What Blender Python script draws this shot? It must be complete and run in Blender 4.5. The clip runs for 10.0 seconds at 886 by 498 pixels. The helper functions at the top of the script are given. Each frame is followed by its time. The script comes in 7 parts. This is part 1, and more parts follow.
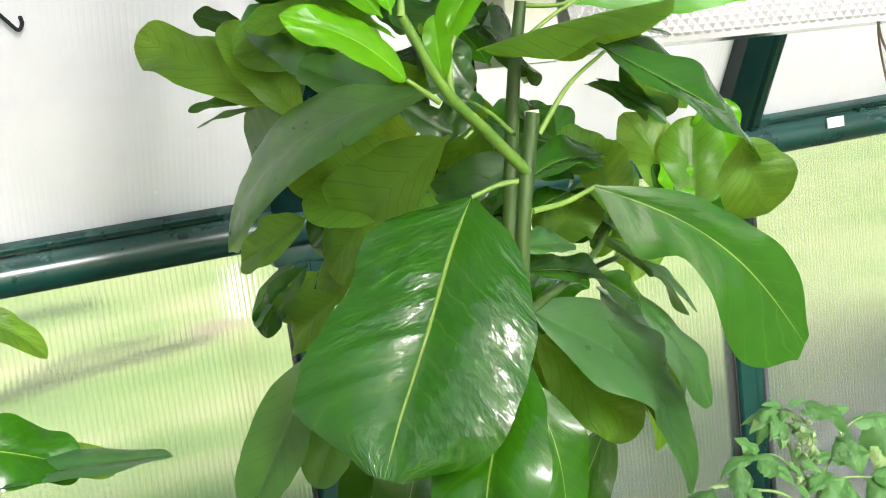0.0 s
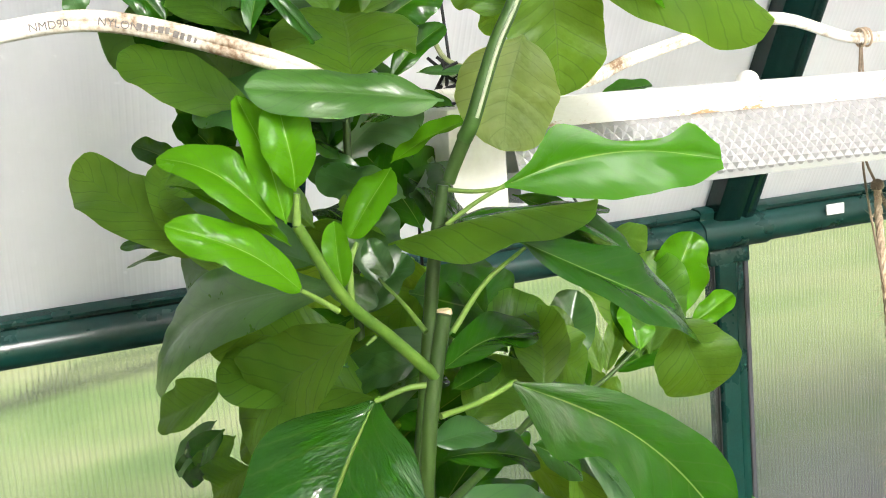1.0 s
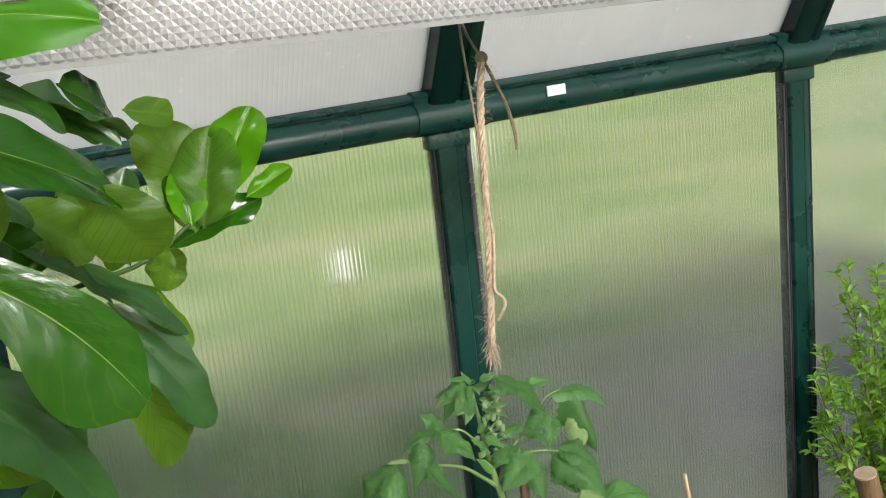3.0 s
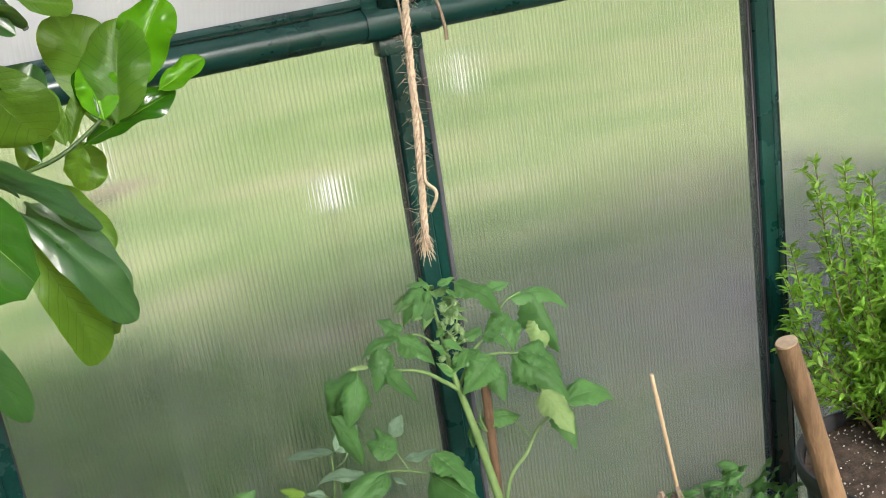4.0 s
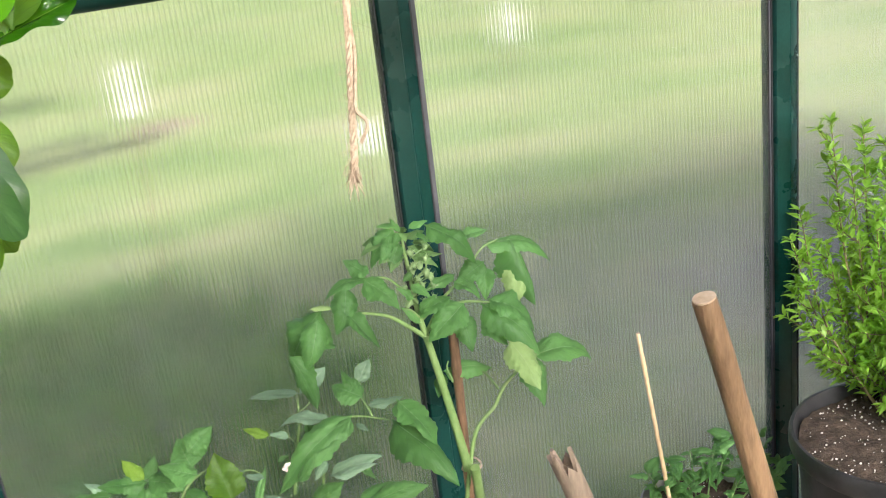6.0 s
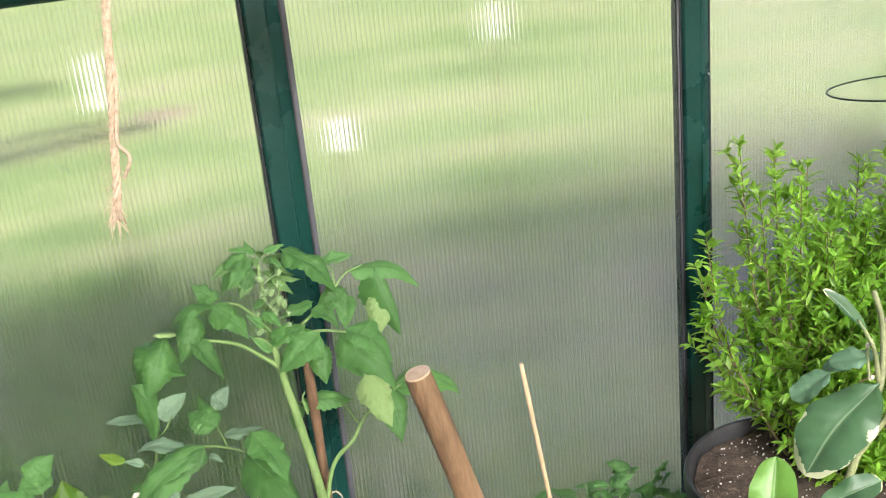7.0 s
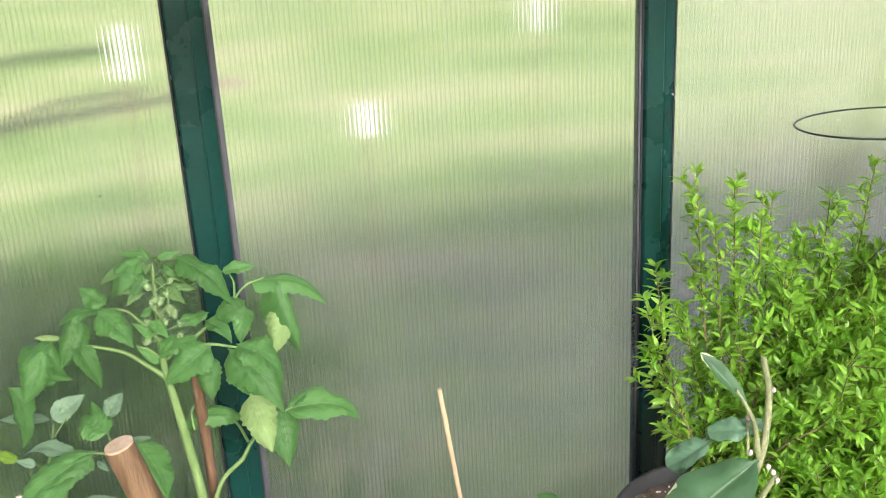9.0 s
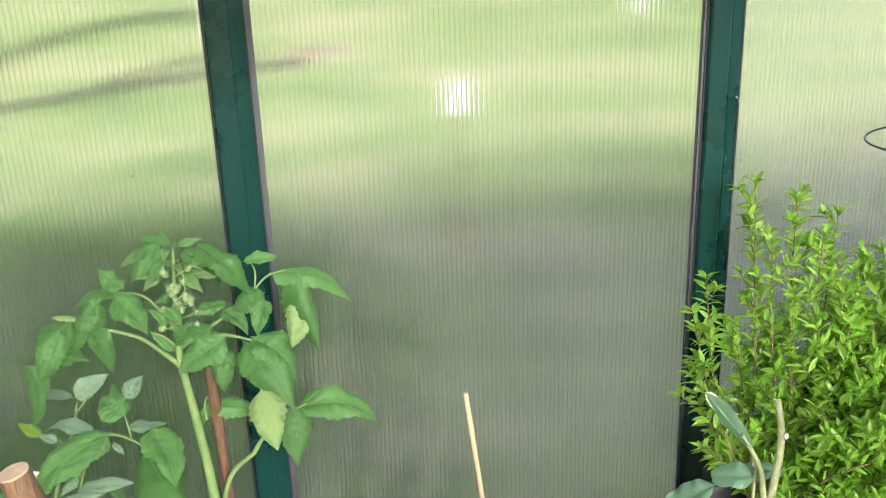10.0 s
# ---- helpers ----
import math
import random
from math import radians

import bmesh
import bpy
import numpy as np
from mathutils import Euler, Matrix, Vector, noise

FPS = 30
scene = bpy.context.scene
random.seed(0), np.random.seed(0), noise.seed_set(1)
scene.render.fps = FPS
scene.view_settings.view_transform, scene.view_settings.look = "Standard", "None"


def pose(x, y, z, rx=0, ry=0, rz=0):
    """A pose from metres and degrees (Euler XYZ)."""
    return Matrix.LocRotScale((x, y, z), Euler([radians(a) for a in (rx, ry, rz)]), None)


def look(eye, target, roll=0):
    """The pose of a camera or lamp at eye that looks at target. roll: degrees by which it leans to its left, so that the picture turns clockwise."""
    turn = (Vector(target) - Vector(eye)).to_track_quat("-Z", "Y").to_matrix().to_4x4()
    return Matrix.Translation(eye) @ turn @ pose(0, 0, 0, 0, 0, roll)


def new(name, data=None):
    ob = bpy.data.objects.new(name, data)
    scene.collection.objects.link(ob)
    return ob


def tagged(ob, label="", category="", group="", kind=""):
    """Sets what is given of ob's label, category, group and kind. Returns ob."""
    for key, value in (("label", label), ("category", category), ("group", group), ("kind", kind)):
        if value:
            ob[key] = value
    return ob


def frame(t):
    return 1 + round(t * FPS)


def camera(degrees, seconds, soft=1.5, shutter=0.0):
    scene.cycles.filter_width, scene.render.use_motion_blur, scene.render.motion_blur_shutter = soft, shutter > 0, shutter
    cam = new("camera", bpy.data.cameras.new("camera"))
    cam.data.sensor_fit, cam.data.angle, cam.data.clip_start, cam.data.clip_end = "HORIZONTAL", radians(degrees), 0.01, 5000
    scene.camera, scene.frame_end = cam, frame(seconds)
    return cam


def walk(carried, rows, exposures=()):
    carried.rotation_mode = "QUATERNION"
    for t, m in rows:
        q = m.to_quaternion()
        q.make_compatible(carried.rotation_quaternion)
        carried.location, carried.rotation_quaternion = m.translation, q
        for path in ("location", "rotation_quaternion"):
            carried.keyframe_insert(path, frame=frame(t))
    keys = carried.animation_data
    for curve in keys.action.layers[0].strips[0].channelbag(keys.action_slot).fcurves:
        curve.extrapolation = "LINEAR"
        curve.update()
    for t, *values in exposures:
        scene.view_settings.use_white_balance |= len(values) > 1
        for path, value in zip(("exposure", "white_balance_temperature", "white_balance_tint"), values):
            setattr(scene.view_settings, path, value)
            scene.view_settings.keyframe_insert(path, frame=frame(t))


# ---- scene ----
cam = camera(44.0, 10.0, soft=1.0)
PATH = [
    (0, (-0.972, -1.179, 1.686), (-0.192, 0.63, 1.342), -7.1),
    (0.5, (-0.896, -1.186, 1.728), (-0.221, 0.674, 1.435), -6.0),
    (1, (-0.898, -1.167, 1.763), (-0.16, 0.663, 1.437), -5.0),
    (1.5, (-0.905, -1.194, 1.787), (-0.016, 0.574, 1.497), -5.1),
    (2, (-0.82, -1.236, 1.765), (0.132, 0.493, 1.439), -5.9),
    (2.5, (-0.728, -1.264, 1.744), (0.209, 0.455, 1.335), -6.1),
    (3, (-0.658, -1.29, 1.717), (0.164, 0.462, 1.21), -6.3),
    (4.5, (-0.604, -1.318, 1.659), (0.184, 0.397, 0.997), -8.8),
    (5, (-0.591, -1.316, 1.645), (0.11, 0.433, 0.974), -5.2),
    (6.5, (-0.411, -1.318, 1.631), (0.246, 0.44, 0.94), -7.4),
    (7, (-0.3, -1.319, 1.631), (0.335, 0.443, 0.93), -5.8),
    (7.5, (-0.225, -1.324, 1.626), (0.322, 0.432, 0.842), -5.8),
    (8, (-0.253, -1.317, 1.622), (0.393, 0.433, 0.9), -4.7),
    (8.5, (-0.227, -1.305, 1.624), (0.46, 0.43, 0.904), -4.7),
    (9, (-0.109, -1.302, 1.635), (0.413, 0.488, 0.911), -3.1),
    (9.5, (-0.019, -1.295, 1.647), (0.28, 0.53, 0.885), -3.2),
    (10, (-0.011, -1.269, 1.643), (0.318, 0.55, 0.881), -2.0),
]
EXPOSURES = [(0.0, 1.25, 6150.0, 10.0), (0.5, 0.90, 6150.0, 10.0), (1.0, 0.88, 6150.0, 10.0), (2.0, 0.42, 6150.0, 10.0), (2.5, 0.32, 6150.0, 10.0), (3.2, 0.38, 6150.0, 10.0), (4.5, 0.75, 6150.0, 15.0), (10.0, 1.00, 6150.0, 15.0)]
walk(cam, [(t, look(eye, target, roll)) for t, eye, target, roll in PATH], EXPOSURES)

# ---- world and light ----
world = bpy.data.worlds.new("sky")
scene.world = world
world.use_nodes = True
wn = world.node_tree
sky = wn.nodes.new("ShaderNodeTexSky")
sky.sky_type = "NISHITA"
sky.sun_disc = False
sky.sun_elevation, sky.sun_rotation = radians(28.5), radians(175)
sky.air_density, sky.dust_density, sky.ozone_density = 0.6, 4.0, 0.4
wn.nodes["Background"].inputs["Strength"].default_value = 0.11
wn.links.new(sky.outputs["Color"], wn.nodes["Background"].inputs["Color"])
sun_lamp = new("sun", bpy.data.lights.new("sun", "SUN"))
sun_lamp.data.energy, sun_lamp.data.angle, sun_lamp.data.color = 5.0, radians(9.0), (1.0, 0.95, 0.86)
sun_lamp.matrix_world = look((0, 0, 6), (-0.3, 3.4, 4.15))


# ---- materials ----
class Nodes:
    """A small builder for node materials."""

    def __init__(self, name):
        self.material = bpy.data.materials.new(name)
        self.material.use_nodes = True
        self.tree = self.material.node_tree
        self.bsdf = self.tree.nodes["Principled BSDF"]
        self.out = self.tree.nodes["Material Output"]

    def node(self, kind, **values):
        n = self.tree.nodes.new(kind)
        for key, value in values.items():
            if key in n.inputs:
                n.inputs[key].default_value = value
        return n

    def link(self, a, b):
        self.tree.links.new(a, b)

    def put(self, **values):
        for key, value in values.items():
            key = key.replace("_", " ")
            if hasattr(value, "is_linked"):
                self.link(value, self.bsdf.inputs[key])
            else:
                self.bsdf.inputs[key].default_value = value

    def coord(self, which="Object", scale=(1, 1, 1)):
        c = self.node("ShaderNodeTexCoord")
        m = self.node("ShaderNodeMapping", Scale=scale)
        self.link(c.outputs[which], m.inputs["Vector"])
        return m.outputs["Vector"]

    def noise(self, vector, scale, detail=4.0, rough=0.6):
        n = self.node("ShaderNodeTexNoise", Scale=scale, Detail=detail, Roughness=rough)
        self.link(vector, n.inputs["Vector"])
        return n.outputs["Fac"]

    def ramp(self, fac, *stops):
        r = self.node("ShaderNodeValToRGB")
        while len(r.color_ramp.elements) < len(stops):
            r.color_ramp.elements.new(0.5)
        for e, (p, c) in zip(r.color_ramp.elements, stops):
            e.position = p
            e.color = (*c, 1) if len(c) == 3 else c
        self.link(fac, r.inputs["Fac"])
        return r.outputs["Color"]

    def mix(self, fac, a, b, blend="MIX"):
        m = self.tree.nodes.new("ShaderNodeMix")
        m.data_type, m.blend_type = "RGBA", blend
        for socket, value in ((m.inputs[0], fac), (m.inputs[6], a), (m.inputs[7], b)):
            if hasattr(value, "is_linked"):
                self.link(value, socket)
            else:
                socket.default_value = value if isinstance(value, (int, float)) else (*value, 1)
        return m.outputs[2]

    def math(self, op, a, b=0.0, c=0.0):
        m = self.tree.nodes.new("ShaderNodeMath")
        m.operation = op
        for socket, value in zip(m.inputs, (a, b, c)):
            if hasattr(value, "is_linked"):
                self.link(value, socket)
            else:
                socket.default_value = value
        return m.outputs[0]

    def bump(self, height, strength, distance):
        b = self.node("ShaderNodeBump", Strength=strength, Distance=distance)
        self.link(height, b.inputs["Height"])
        self.link(b.outputs["Normal"], self.bsdf.inputs["Normal"])
        return b.outputs["Normal"]


def plain(name, dark, light, scale, rough=0.6, fine=None, bump=0.2, depth=0.001, metal=0.0, stretch=(1, 1, 1)):
    """A surface that wanders between two colours at two scales, with fine relief."""
    n = Nodes(name)
    v = n.coord("Object", stretch)
    a = n.noise(v, scale, 5)
    b = n.noise(v, fine or scale * 9, 3)
    col = n.ramp(n.math("ADD", n.math("MULTIPLY", a, 0.65), n.math("MULTIPLY", b, 0.35)), (0.3, dark), (0.7, light))
    n.put(Base_Color=col, Roughness=n.math("MULTIPLY_ADD", b, 0.25, rough - 0.12), Metallic=metal)
    n.bump(b, bump, depth)
    return n.material


def polycarbonate(name, milky, tint, clear=0.0, back_share=0.45):
    """Hazy twin-wall sheet: clear ribbed plastic with some milky scatter."""
    n = Nodes(name)
    v = n.coord("Object")
    dirt = n.noise(v, 3.0, 6, 0.65)
    n.put(Base_Color=(*tint, 1), IOR=1.3, Transmission_Weight=1.0,
          Roughness=n.math("MULTIPLY_ADD", dirt, 0.08, 0.06))
    milk = n.ramp(dirt, (0.3, (0.83, 0.83, 0.84)), (0.7, (0.92, 0.92, 0.93)))
    onward, back = n.node("ShaderNodeBsdfTranslucent"), n.node("ShaderNodeBsdfDiffuse")
    n.link(milk, onward.inputs["Color"])
    n.link(milk, back.inputs["Color"])
    scatter = n.node("ShaderNodeMixShader", Fac=back_share)
    n.link(onward.outputs[0], scatter.inputs[1])
    n.link(back.outputs[0], scatter.inputs[2])
    blend = n.node("ShaderNodeMixShader")
    # dried splashes and dust specks
    specks = n.math("MULTIPLY", n.math("MAXIMUM", n.math("MULTIPLY_ADD", n.noise(v, 55, 2), 6.0, -4.2), 0.0), 0.25)
    runs = n.math("MULTIPLY", n.math("MAXIMUM", n.math("MULTIPLY_ADD", n.noise(n.coord("Object", (1, 1, 0.12)), 30, 3), 3.0, -1.75), 0.0), 0.07)
    n.link(n.math("ADD", n.math("ADD", specks, runs), n.math("MULTIPLY_ADD", dirt, 0.10, milky - 0.06)), blend.inputs[0])
    n.link(n.bsdf.outputs[0], blend.inputs[1])
    n.link(scatter.outputs[0], blend.inputs[2])
    straight = n.node("ShaderNodeBsdfTransparent")
    both = n.node("ShaderNodeMixShader", Fac=clear)
    n.link(blend.outputs[0], both.inputs[1])
    n.link(straight.outputs[0], both.inputs[2])
    n.link(both.outputs[0], n.out.inputs["Surface"])
    return n.material


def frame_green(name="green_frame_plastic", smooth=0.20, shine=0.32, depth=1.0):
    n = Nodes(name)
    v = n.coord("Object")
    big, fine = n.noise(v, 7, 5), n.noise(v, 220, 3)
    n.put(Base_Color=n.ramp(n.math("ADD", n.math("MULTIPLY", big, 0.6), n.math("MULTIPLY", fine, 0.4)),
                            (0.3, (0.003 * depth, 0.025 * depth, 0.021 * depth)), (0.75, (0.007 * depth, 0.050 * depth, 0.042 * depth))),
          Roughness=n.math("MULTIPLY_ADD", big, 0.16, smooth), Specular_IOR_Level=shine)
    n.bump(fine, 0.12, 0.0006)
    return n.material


def web_material():
    """The thin milky walls between the two skins of a sheet."""
    n = Nodes("polycarbonate_web")
    onward, back, straight = n.node("ShaderNodeBsdfTranslucent", Color=(0.8, 0.8, 0.78, 1)), n.node("ShaderNodeBsdfDiffuse", Color=(0.8, 0.8, 0.78, 1)), n.node("ShaderNodeBsdfTransparent", Color=(0.935, 0.935, 0.935, 1))
    milk, both = n.node("ShaderNodeMixShader", Fac=0.5), n.node("ShaderNodeMixShader", Fac=0.95)
    n.link(onward.outputs[0], milk.inputs[1])
    n.link(back.outputs[0], milk.inputs[2])
    n.link(milk.outputs[0], both.inputs[1])
    n.link(straight.outputs[0], both.inputs[2])
    n.link(both.outputs[0], n.out.inputs["Surface"])
    return n.material


WEB = web_material()
FRAME = frame_green()
BEAM = frame_green("green_beam_enamel", 0.20, 0.60)
# rafters take the frame green darkened, their backlit shade put into the colour
SHADED_GREEN = frame_green("green_frame_plastic_shaded", 0.12, 0.45, 0.45)
SEAL = plain("black_rubber_seal", (0.008, 0.009, 0.010), (0.02, 0.022, 0.024), 30, 0.6)
PANE = polycarbonate("wall_polycarbonate", 0.058, (0.95, 0.97, 0.93))
# two panels get extra milk, a lit haze put in to brighten them
HAZED_PANE = polycarbonate("hazed_wall_polycarbonate", 0.066, (0.95, 0.96, 0.94))
MORE_HAZED_PANE = polycarbonate("more_hazed_wall_polycarbonate", 0.125, (0.95, 0.96, 0.95))
ROOF_PANE = polycarbonate("roof_polycarbonate", 0.80, (0.99, 0.985, 0.985), back_share=0.58)
SUNNY_PANE = polycarbonate("clearer_roof_polycarbonate", 0.40, (0.97, 0.97, 0.97), 0.62)
WHITE = plain("white_enamel", (0.62, 0.60, 0.56), (0.86, 0.85, 0.83), 14, 0.4, bump=0.06)


# ---- building helpers ----
def part(name, bm, material, parent=None, label="", smooth=True, at=None):
    """Links a bmesh as one mesh object, under a thing or a part where one is given."""
    me = bpy.data.meshes.new(name)
    bmesh.ops.recalc_face_normals(bm, faces=bm.faces)
    bm.to_mesh(me)
    bm.free()
    for m in material if isinstance(material, (list, tuple)) else (material,):
        me.materials.append(m)
    if smooth:
        me.shade_smooth()
        me.set_sharp_from_angle(angle=radians(38))
    ob = new(name, me)
    if at is not None:
        ob.matrix_world = at
    if parent is not None:
        ob.parent = parent
    if label:
        ob["label"] = label
    return ob


def thing(name, label, category, place=(0, 0, 0), group="", kind=""):
    """An Empty at the base of a thing that has parts."""
    ob = new(name)
    ob.location = place
    ob.empty_display_size = 0.05
    bpy.context.view_layer.update()
    return tagged(ob, label, category, group, kind)


def shape():
    return bmesh.new()


def box(bm, lo, hi, bevel=0.0):
    lo, hi = Vector(lo), Vector(hi)
    made = bmesh.ops.create_cube(bm, size=1.0, matrix=Matrix.LocRotScale((lo + hi) / 2, None, hi - lo))
    if bevel:
        edges = list({e for v in made["verts"] for e in v.link_edges})
        bmesh.ops.bevel(bm, geom=edges, offset=bevel, segments=2, affect="EDGES", profile=0.5)
    return bm


def extrude(bm, outline, start, end, across, up):
    """A closed outline (u, v) swept from start to end, with u along across and v along up."""
    start, end, across, up = Vector(start), Vector(end), Vector(across), Vector(up)
    rings = [[bm.verts.new(p + across * u + up * v) for u, v in outline] for p in (start, end)]
    n = len(outline)
    for i in range(n):
        bm.faces.new((rings[0][i], rings[0][(i + 1) % n], rings[1][(i + 1) % n], rings[1][i]))
    bm.faces.new(rings[0][::-1])
    bm.faces.new(rings[1])
    return bm


def tube(bm, points, radii, sides=8, cap=True, twist=0.0):
    """A round stem through the points."""
    pts = [Vector(p) for p in points]
    if isinstance(radii, (int, float)):
        radii = [radii] * len(pts)
    side = None
    rings = []
    for i, p in enumerate(pts):
        ahead = (pts[min(i + 1, len(pts) - 1)] - pts[max(i - 1, 0)]).normalized()
        if side is None:
            side = ahead.orthogonal().normalized()
        side = (side - ahead * side.dot(ahead)).normalized()
        other = ahead.cross(side)
        rings.append([bm.verts.new(p + (side * math.cos(a) + other * math.sin(a)) * radii[i])
                      for a in (math.tau * k / sides + twist * i for k in range(sides))])
    for a, b in zip(rings, rings[1:]):
        for k in range(sides):
            bm.faces.new((a[k], a[(k + 1) % sides], b[(k + 1) % sides], b[k]))
    if cap:
        bm.faces.new(rings[0][::-1])
        bm.faces.new(rings[-1])
    return bm


def bow(points, steps=8):
    """A smooth curve through the points (Catmull-Rom)."""
    p = [Vector(q) for q in points]
    p = [2 * p[0] - p[1], *p, 2 * p[-1] - p[-2]]
    out = []
    for a, b, c, d in zip(p, p[1:], p[2:], p[3:]):
        for k in range(steps):
            s = k / steps
            out.append(0.5 * (2 * b + (c - a) * s + (2 * a - 5 * b + 4 * c - d) * s * s + (3 * b - a - 3 * c + d) * s ** 3))
    return out + [p[-2]]


def lathe(bm, outline, centre=(0, 0, 0), sides=40):
    """A profile of (radius, height) turned round the upright axis."""
    c = Vector(centre)
    rings = [[bm.verts.new(c + Vector((r * math.cos(math.tau * k / sides), r * math.sin(math.tau * k / sides), z)))
              for k in range(sides)] for r, z in outline]
    for a, b in zip(rings, rings[1:]):
        for k in range(sides):
            bm.faces.new((a[k], a[(k + 1) % sides], b[(k + 1) % sides], b[k]))
    return bm

# ---- the greenhouse ----
# The long wall stands in the plane y = 0; the floor is z = 0; bays are 0.61 m wide.
BAY, EAVE, DEEP = 0.61, 1.50, 2.45
# unseen far bays lengthen the wall so its shadow runs on across the lawn
POSTS = [BAY * k - 0.025 for k in range(-4, 8)]
X0, X1 = POSTS[0], POSTS[-1]
STEEP = radians(60)
ROOF_IN = Vector((0, -math.cos(STEEP), math.sin(STEEP)))
ROOF_OUT = Vector((0, math.sin(STEEP), math.cos(STEEP)))
KNEE = Vector((0, 0.01, EAVE + 0.045)) + ROOF_IN * 0.62
RIDGE = Vector((0, -DEEP / 2, KNEE.z + 0.50))

# a broad face, a fine groove, then a chamfer that falls back to one side
post_outline = [(-0.0225, 0.004), (-0.0212, -0.001), (-0.019, -0.003), (-0.006, -0.0036), (0.0040, -0.0034), (0.0048, -0.0022), (0.0058, -0.0022), (0.0066, -0.0030),
                (0.0215, 0.0018), (0.0232, 0.0035), (0.0235, 0.030), (-0.0225, 0.030)]
seal_outline = [(-0.0011, 0.0022), (0.0011, 0.0022), (0.0011, 0.016), (-0.0011, 0.016)]


def wall_post(x, y, inward):
    post = thing("wall_post", "dark green plastic greenhouse wall post", "post", (x, y, 0), "posts of the greenhouse wall", "structure")
    turn = Vector((0, inward, 0))
    bm = shape()
    extrude(bm, post_outline, (x, y, 0.08), (x, y, EAVE + 0.004), (1, 0, 0), -turn)
    part("upright", bm, FRAME, None).parent = post
    bpy.context.view_layer.objects.active = None
    for side in (-1, 1):
        bm = shape()
        extrude(bm, seal_outline, (x + side * 0.0240, y, 0.08), (x + side * 0.0240, y, EAVE - 0.001), (1, 0, 0), -turn)
        part("rubber_seal", bm, SEAL, None, "black rubber seal").parent = post
    for ob in post.children:
        ob.matrix_parent_inverse = Matrix.Translation((-x, -y, 0))
    return post


def ribbed_sheet(bm, origin, along, up, width, height, out, pitch=0.0063, depth=0.00013, thick=0.008):
    """A twin-wall sheet: ribs run along up, every pitch across."""
    origin, along, up, out = Vector(origin), Vector(along).normalized(), Vector(up).normalized(), Vector(out).normalized()
    count = max(1, round(width / pitch))
    steps = count * 8
    rib = (0.0, 0.0, 0.0, 0.0, 0.0, 0.45, 1.0, 0.45)
    front, back = [], []
    for k in range(steps + 1):
        s = width * k / steps
        wave = -depth * rib[k % 8]
        for row, lift in ((front, wave), (back, thick)):
            base = origin + along * s + out * lift
            row.append((bm.verts.new(base), bm.verts.new(base + up * height)))
    for row in (front, back):
        for a, b in zip(row, row[1:]):
            bm.faces.new((a[0], b[0], b[1], a[1]))
    for a, b in zip(front, back):
        if a is front[0] or a is front[-1]:
            bm.faces.new((a[0], a[1], b[1], b[0]))
    for k in range(6, steps, 8):
        a = origin + along * (width * k / steps)
        corners = [bm.verts.new(a + out * o + up * h) for o, h in ((0.0006, 0.0), (thick - 0.0004, 0.0), (thick - 0.0004, height), (0.0006, height))]
        bm.faces.new(corners).material_index = 1
        # the thickened foot of the web, where it meets the outer skin
        foot = [bm.verts.new(a + along * w + out * (thick - 0.0012) + up * h) for w, h in ((-0.0009, 0.0), (0.0009, 0.0), (0.0009, height), (-0.0009, height))]
        bm.faces.new(foot).material_index = 1
    for i in (0, 1):
        bm.faces.new([v[i] for v in front] + [v[i] for v in back][::-1])
    return bm


def pane(name, label, origin, along, up, width, height, out, material, group):
    bm = shape()
    ribbed_sheet(bm, origin, along, up, width, height, out)
    ob = part(name, bm, (material, WEB))
    return tagged(ob, label, "greenhouse panel", group, "structure")


for x in POSTS:
    wall_post(x, 0.0, -1)
    wall_post(x, -DEEP, 1)
for a, b in zip(POSTS, POSTS[1:]):
    pane("wall_panel", "hazy ribbed polycarbonate wall panel between green posts", (a + 0.025, 0.0055, 0.08), (1, 0, 0), (0, 0, 1),
         b - a - 0.05, EAVE - 0.06, (0, 1, 0), HAZED_PANE if a == POSTS[4] else MORE_HAZED_PANE if a == POSTS[5] else PANE, "wall panels")
    pane("wall_panel", "hazy ribbed polycarbonate wall panel between green posts", (a + 0.025, -DEEP - 0.0055, 0.08), (1, 0, 0), (0, 0, 1),
         b - a - 0.05, EAVE - 0.06, (0, -1, 0), PANE, "wall panels")

# added strips painting post-side shade down both borders of the panel the path faces
EDGE_SHADE = plain("shade_strip_grey", (0.030, 0.032, 0.040), (0.070, 0.072, 0.085), 40, 0.6, 300, 0.3, 0.0006, stretch=(1, 1, 0.1))
for lo, hi in ((POSTS[4] + 0.0253, POSTS[4] + 0.0315), (POSTS[5] - 0.0285, POSTS[5] - 0.0253)):
    bm = shape()
    box(bm, (lo, 0.0036, 0.09), (hi, 0.0048, EAVE - 0.005), 0.0003)
    tagged(part("glazing_tape", bm, EDGE_SHADE), "dark grey strip added for shade along the panel border", "tape", "", "structure")

# The eave: a rounded beam, a groove above it, and a thin upper lip.
eave_outline = [(0.040, 0.0), (0.002, 0.0), (-0.010, 0.003), (-0.019, 0.010), (-0.023, 0.020), (-0.022, 0.029), (-0.016, 0.036), (-0.009, 0.040),
                (-0.008, 0.0415), (-0.001, 0.0425), (-0.001, 0.0445), (-0.010, 0.0455), (-0.012, 0.049), (-0.008, 0.053), (0.040, 0.060)]


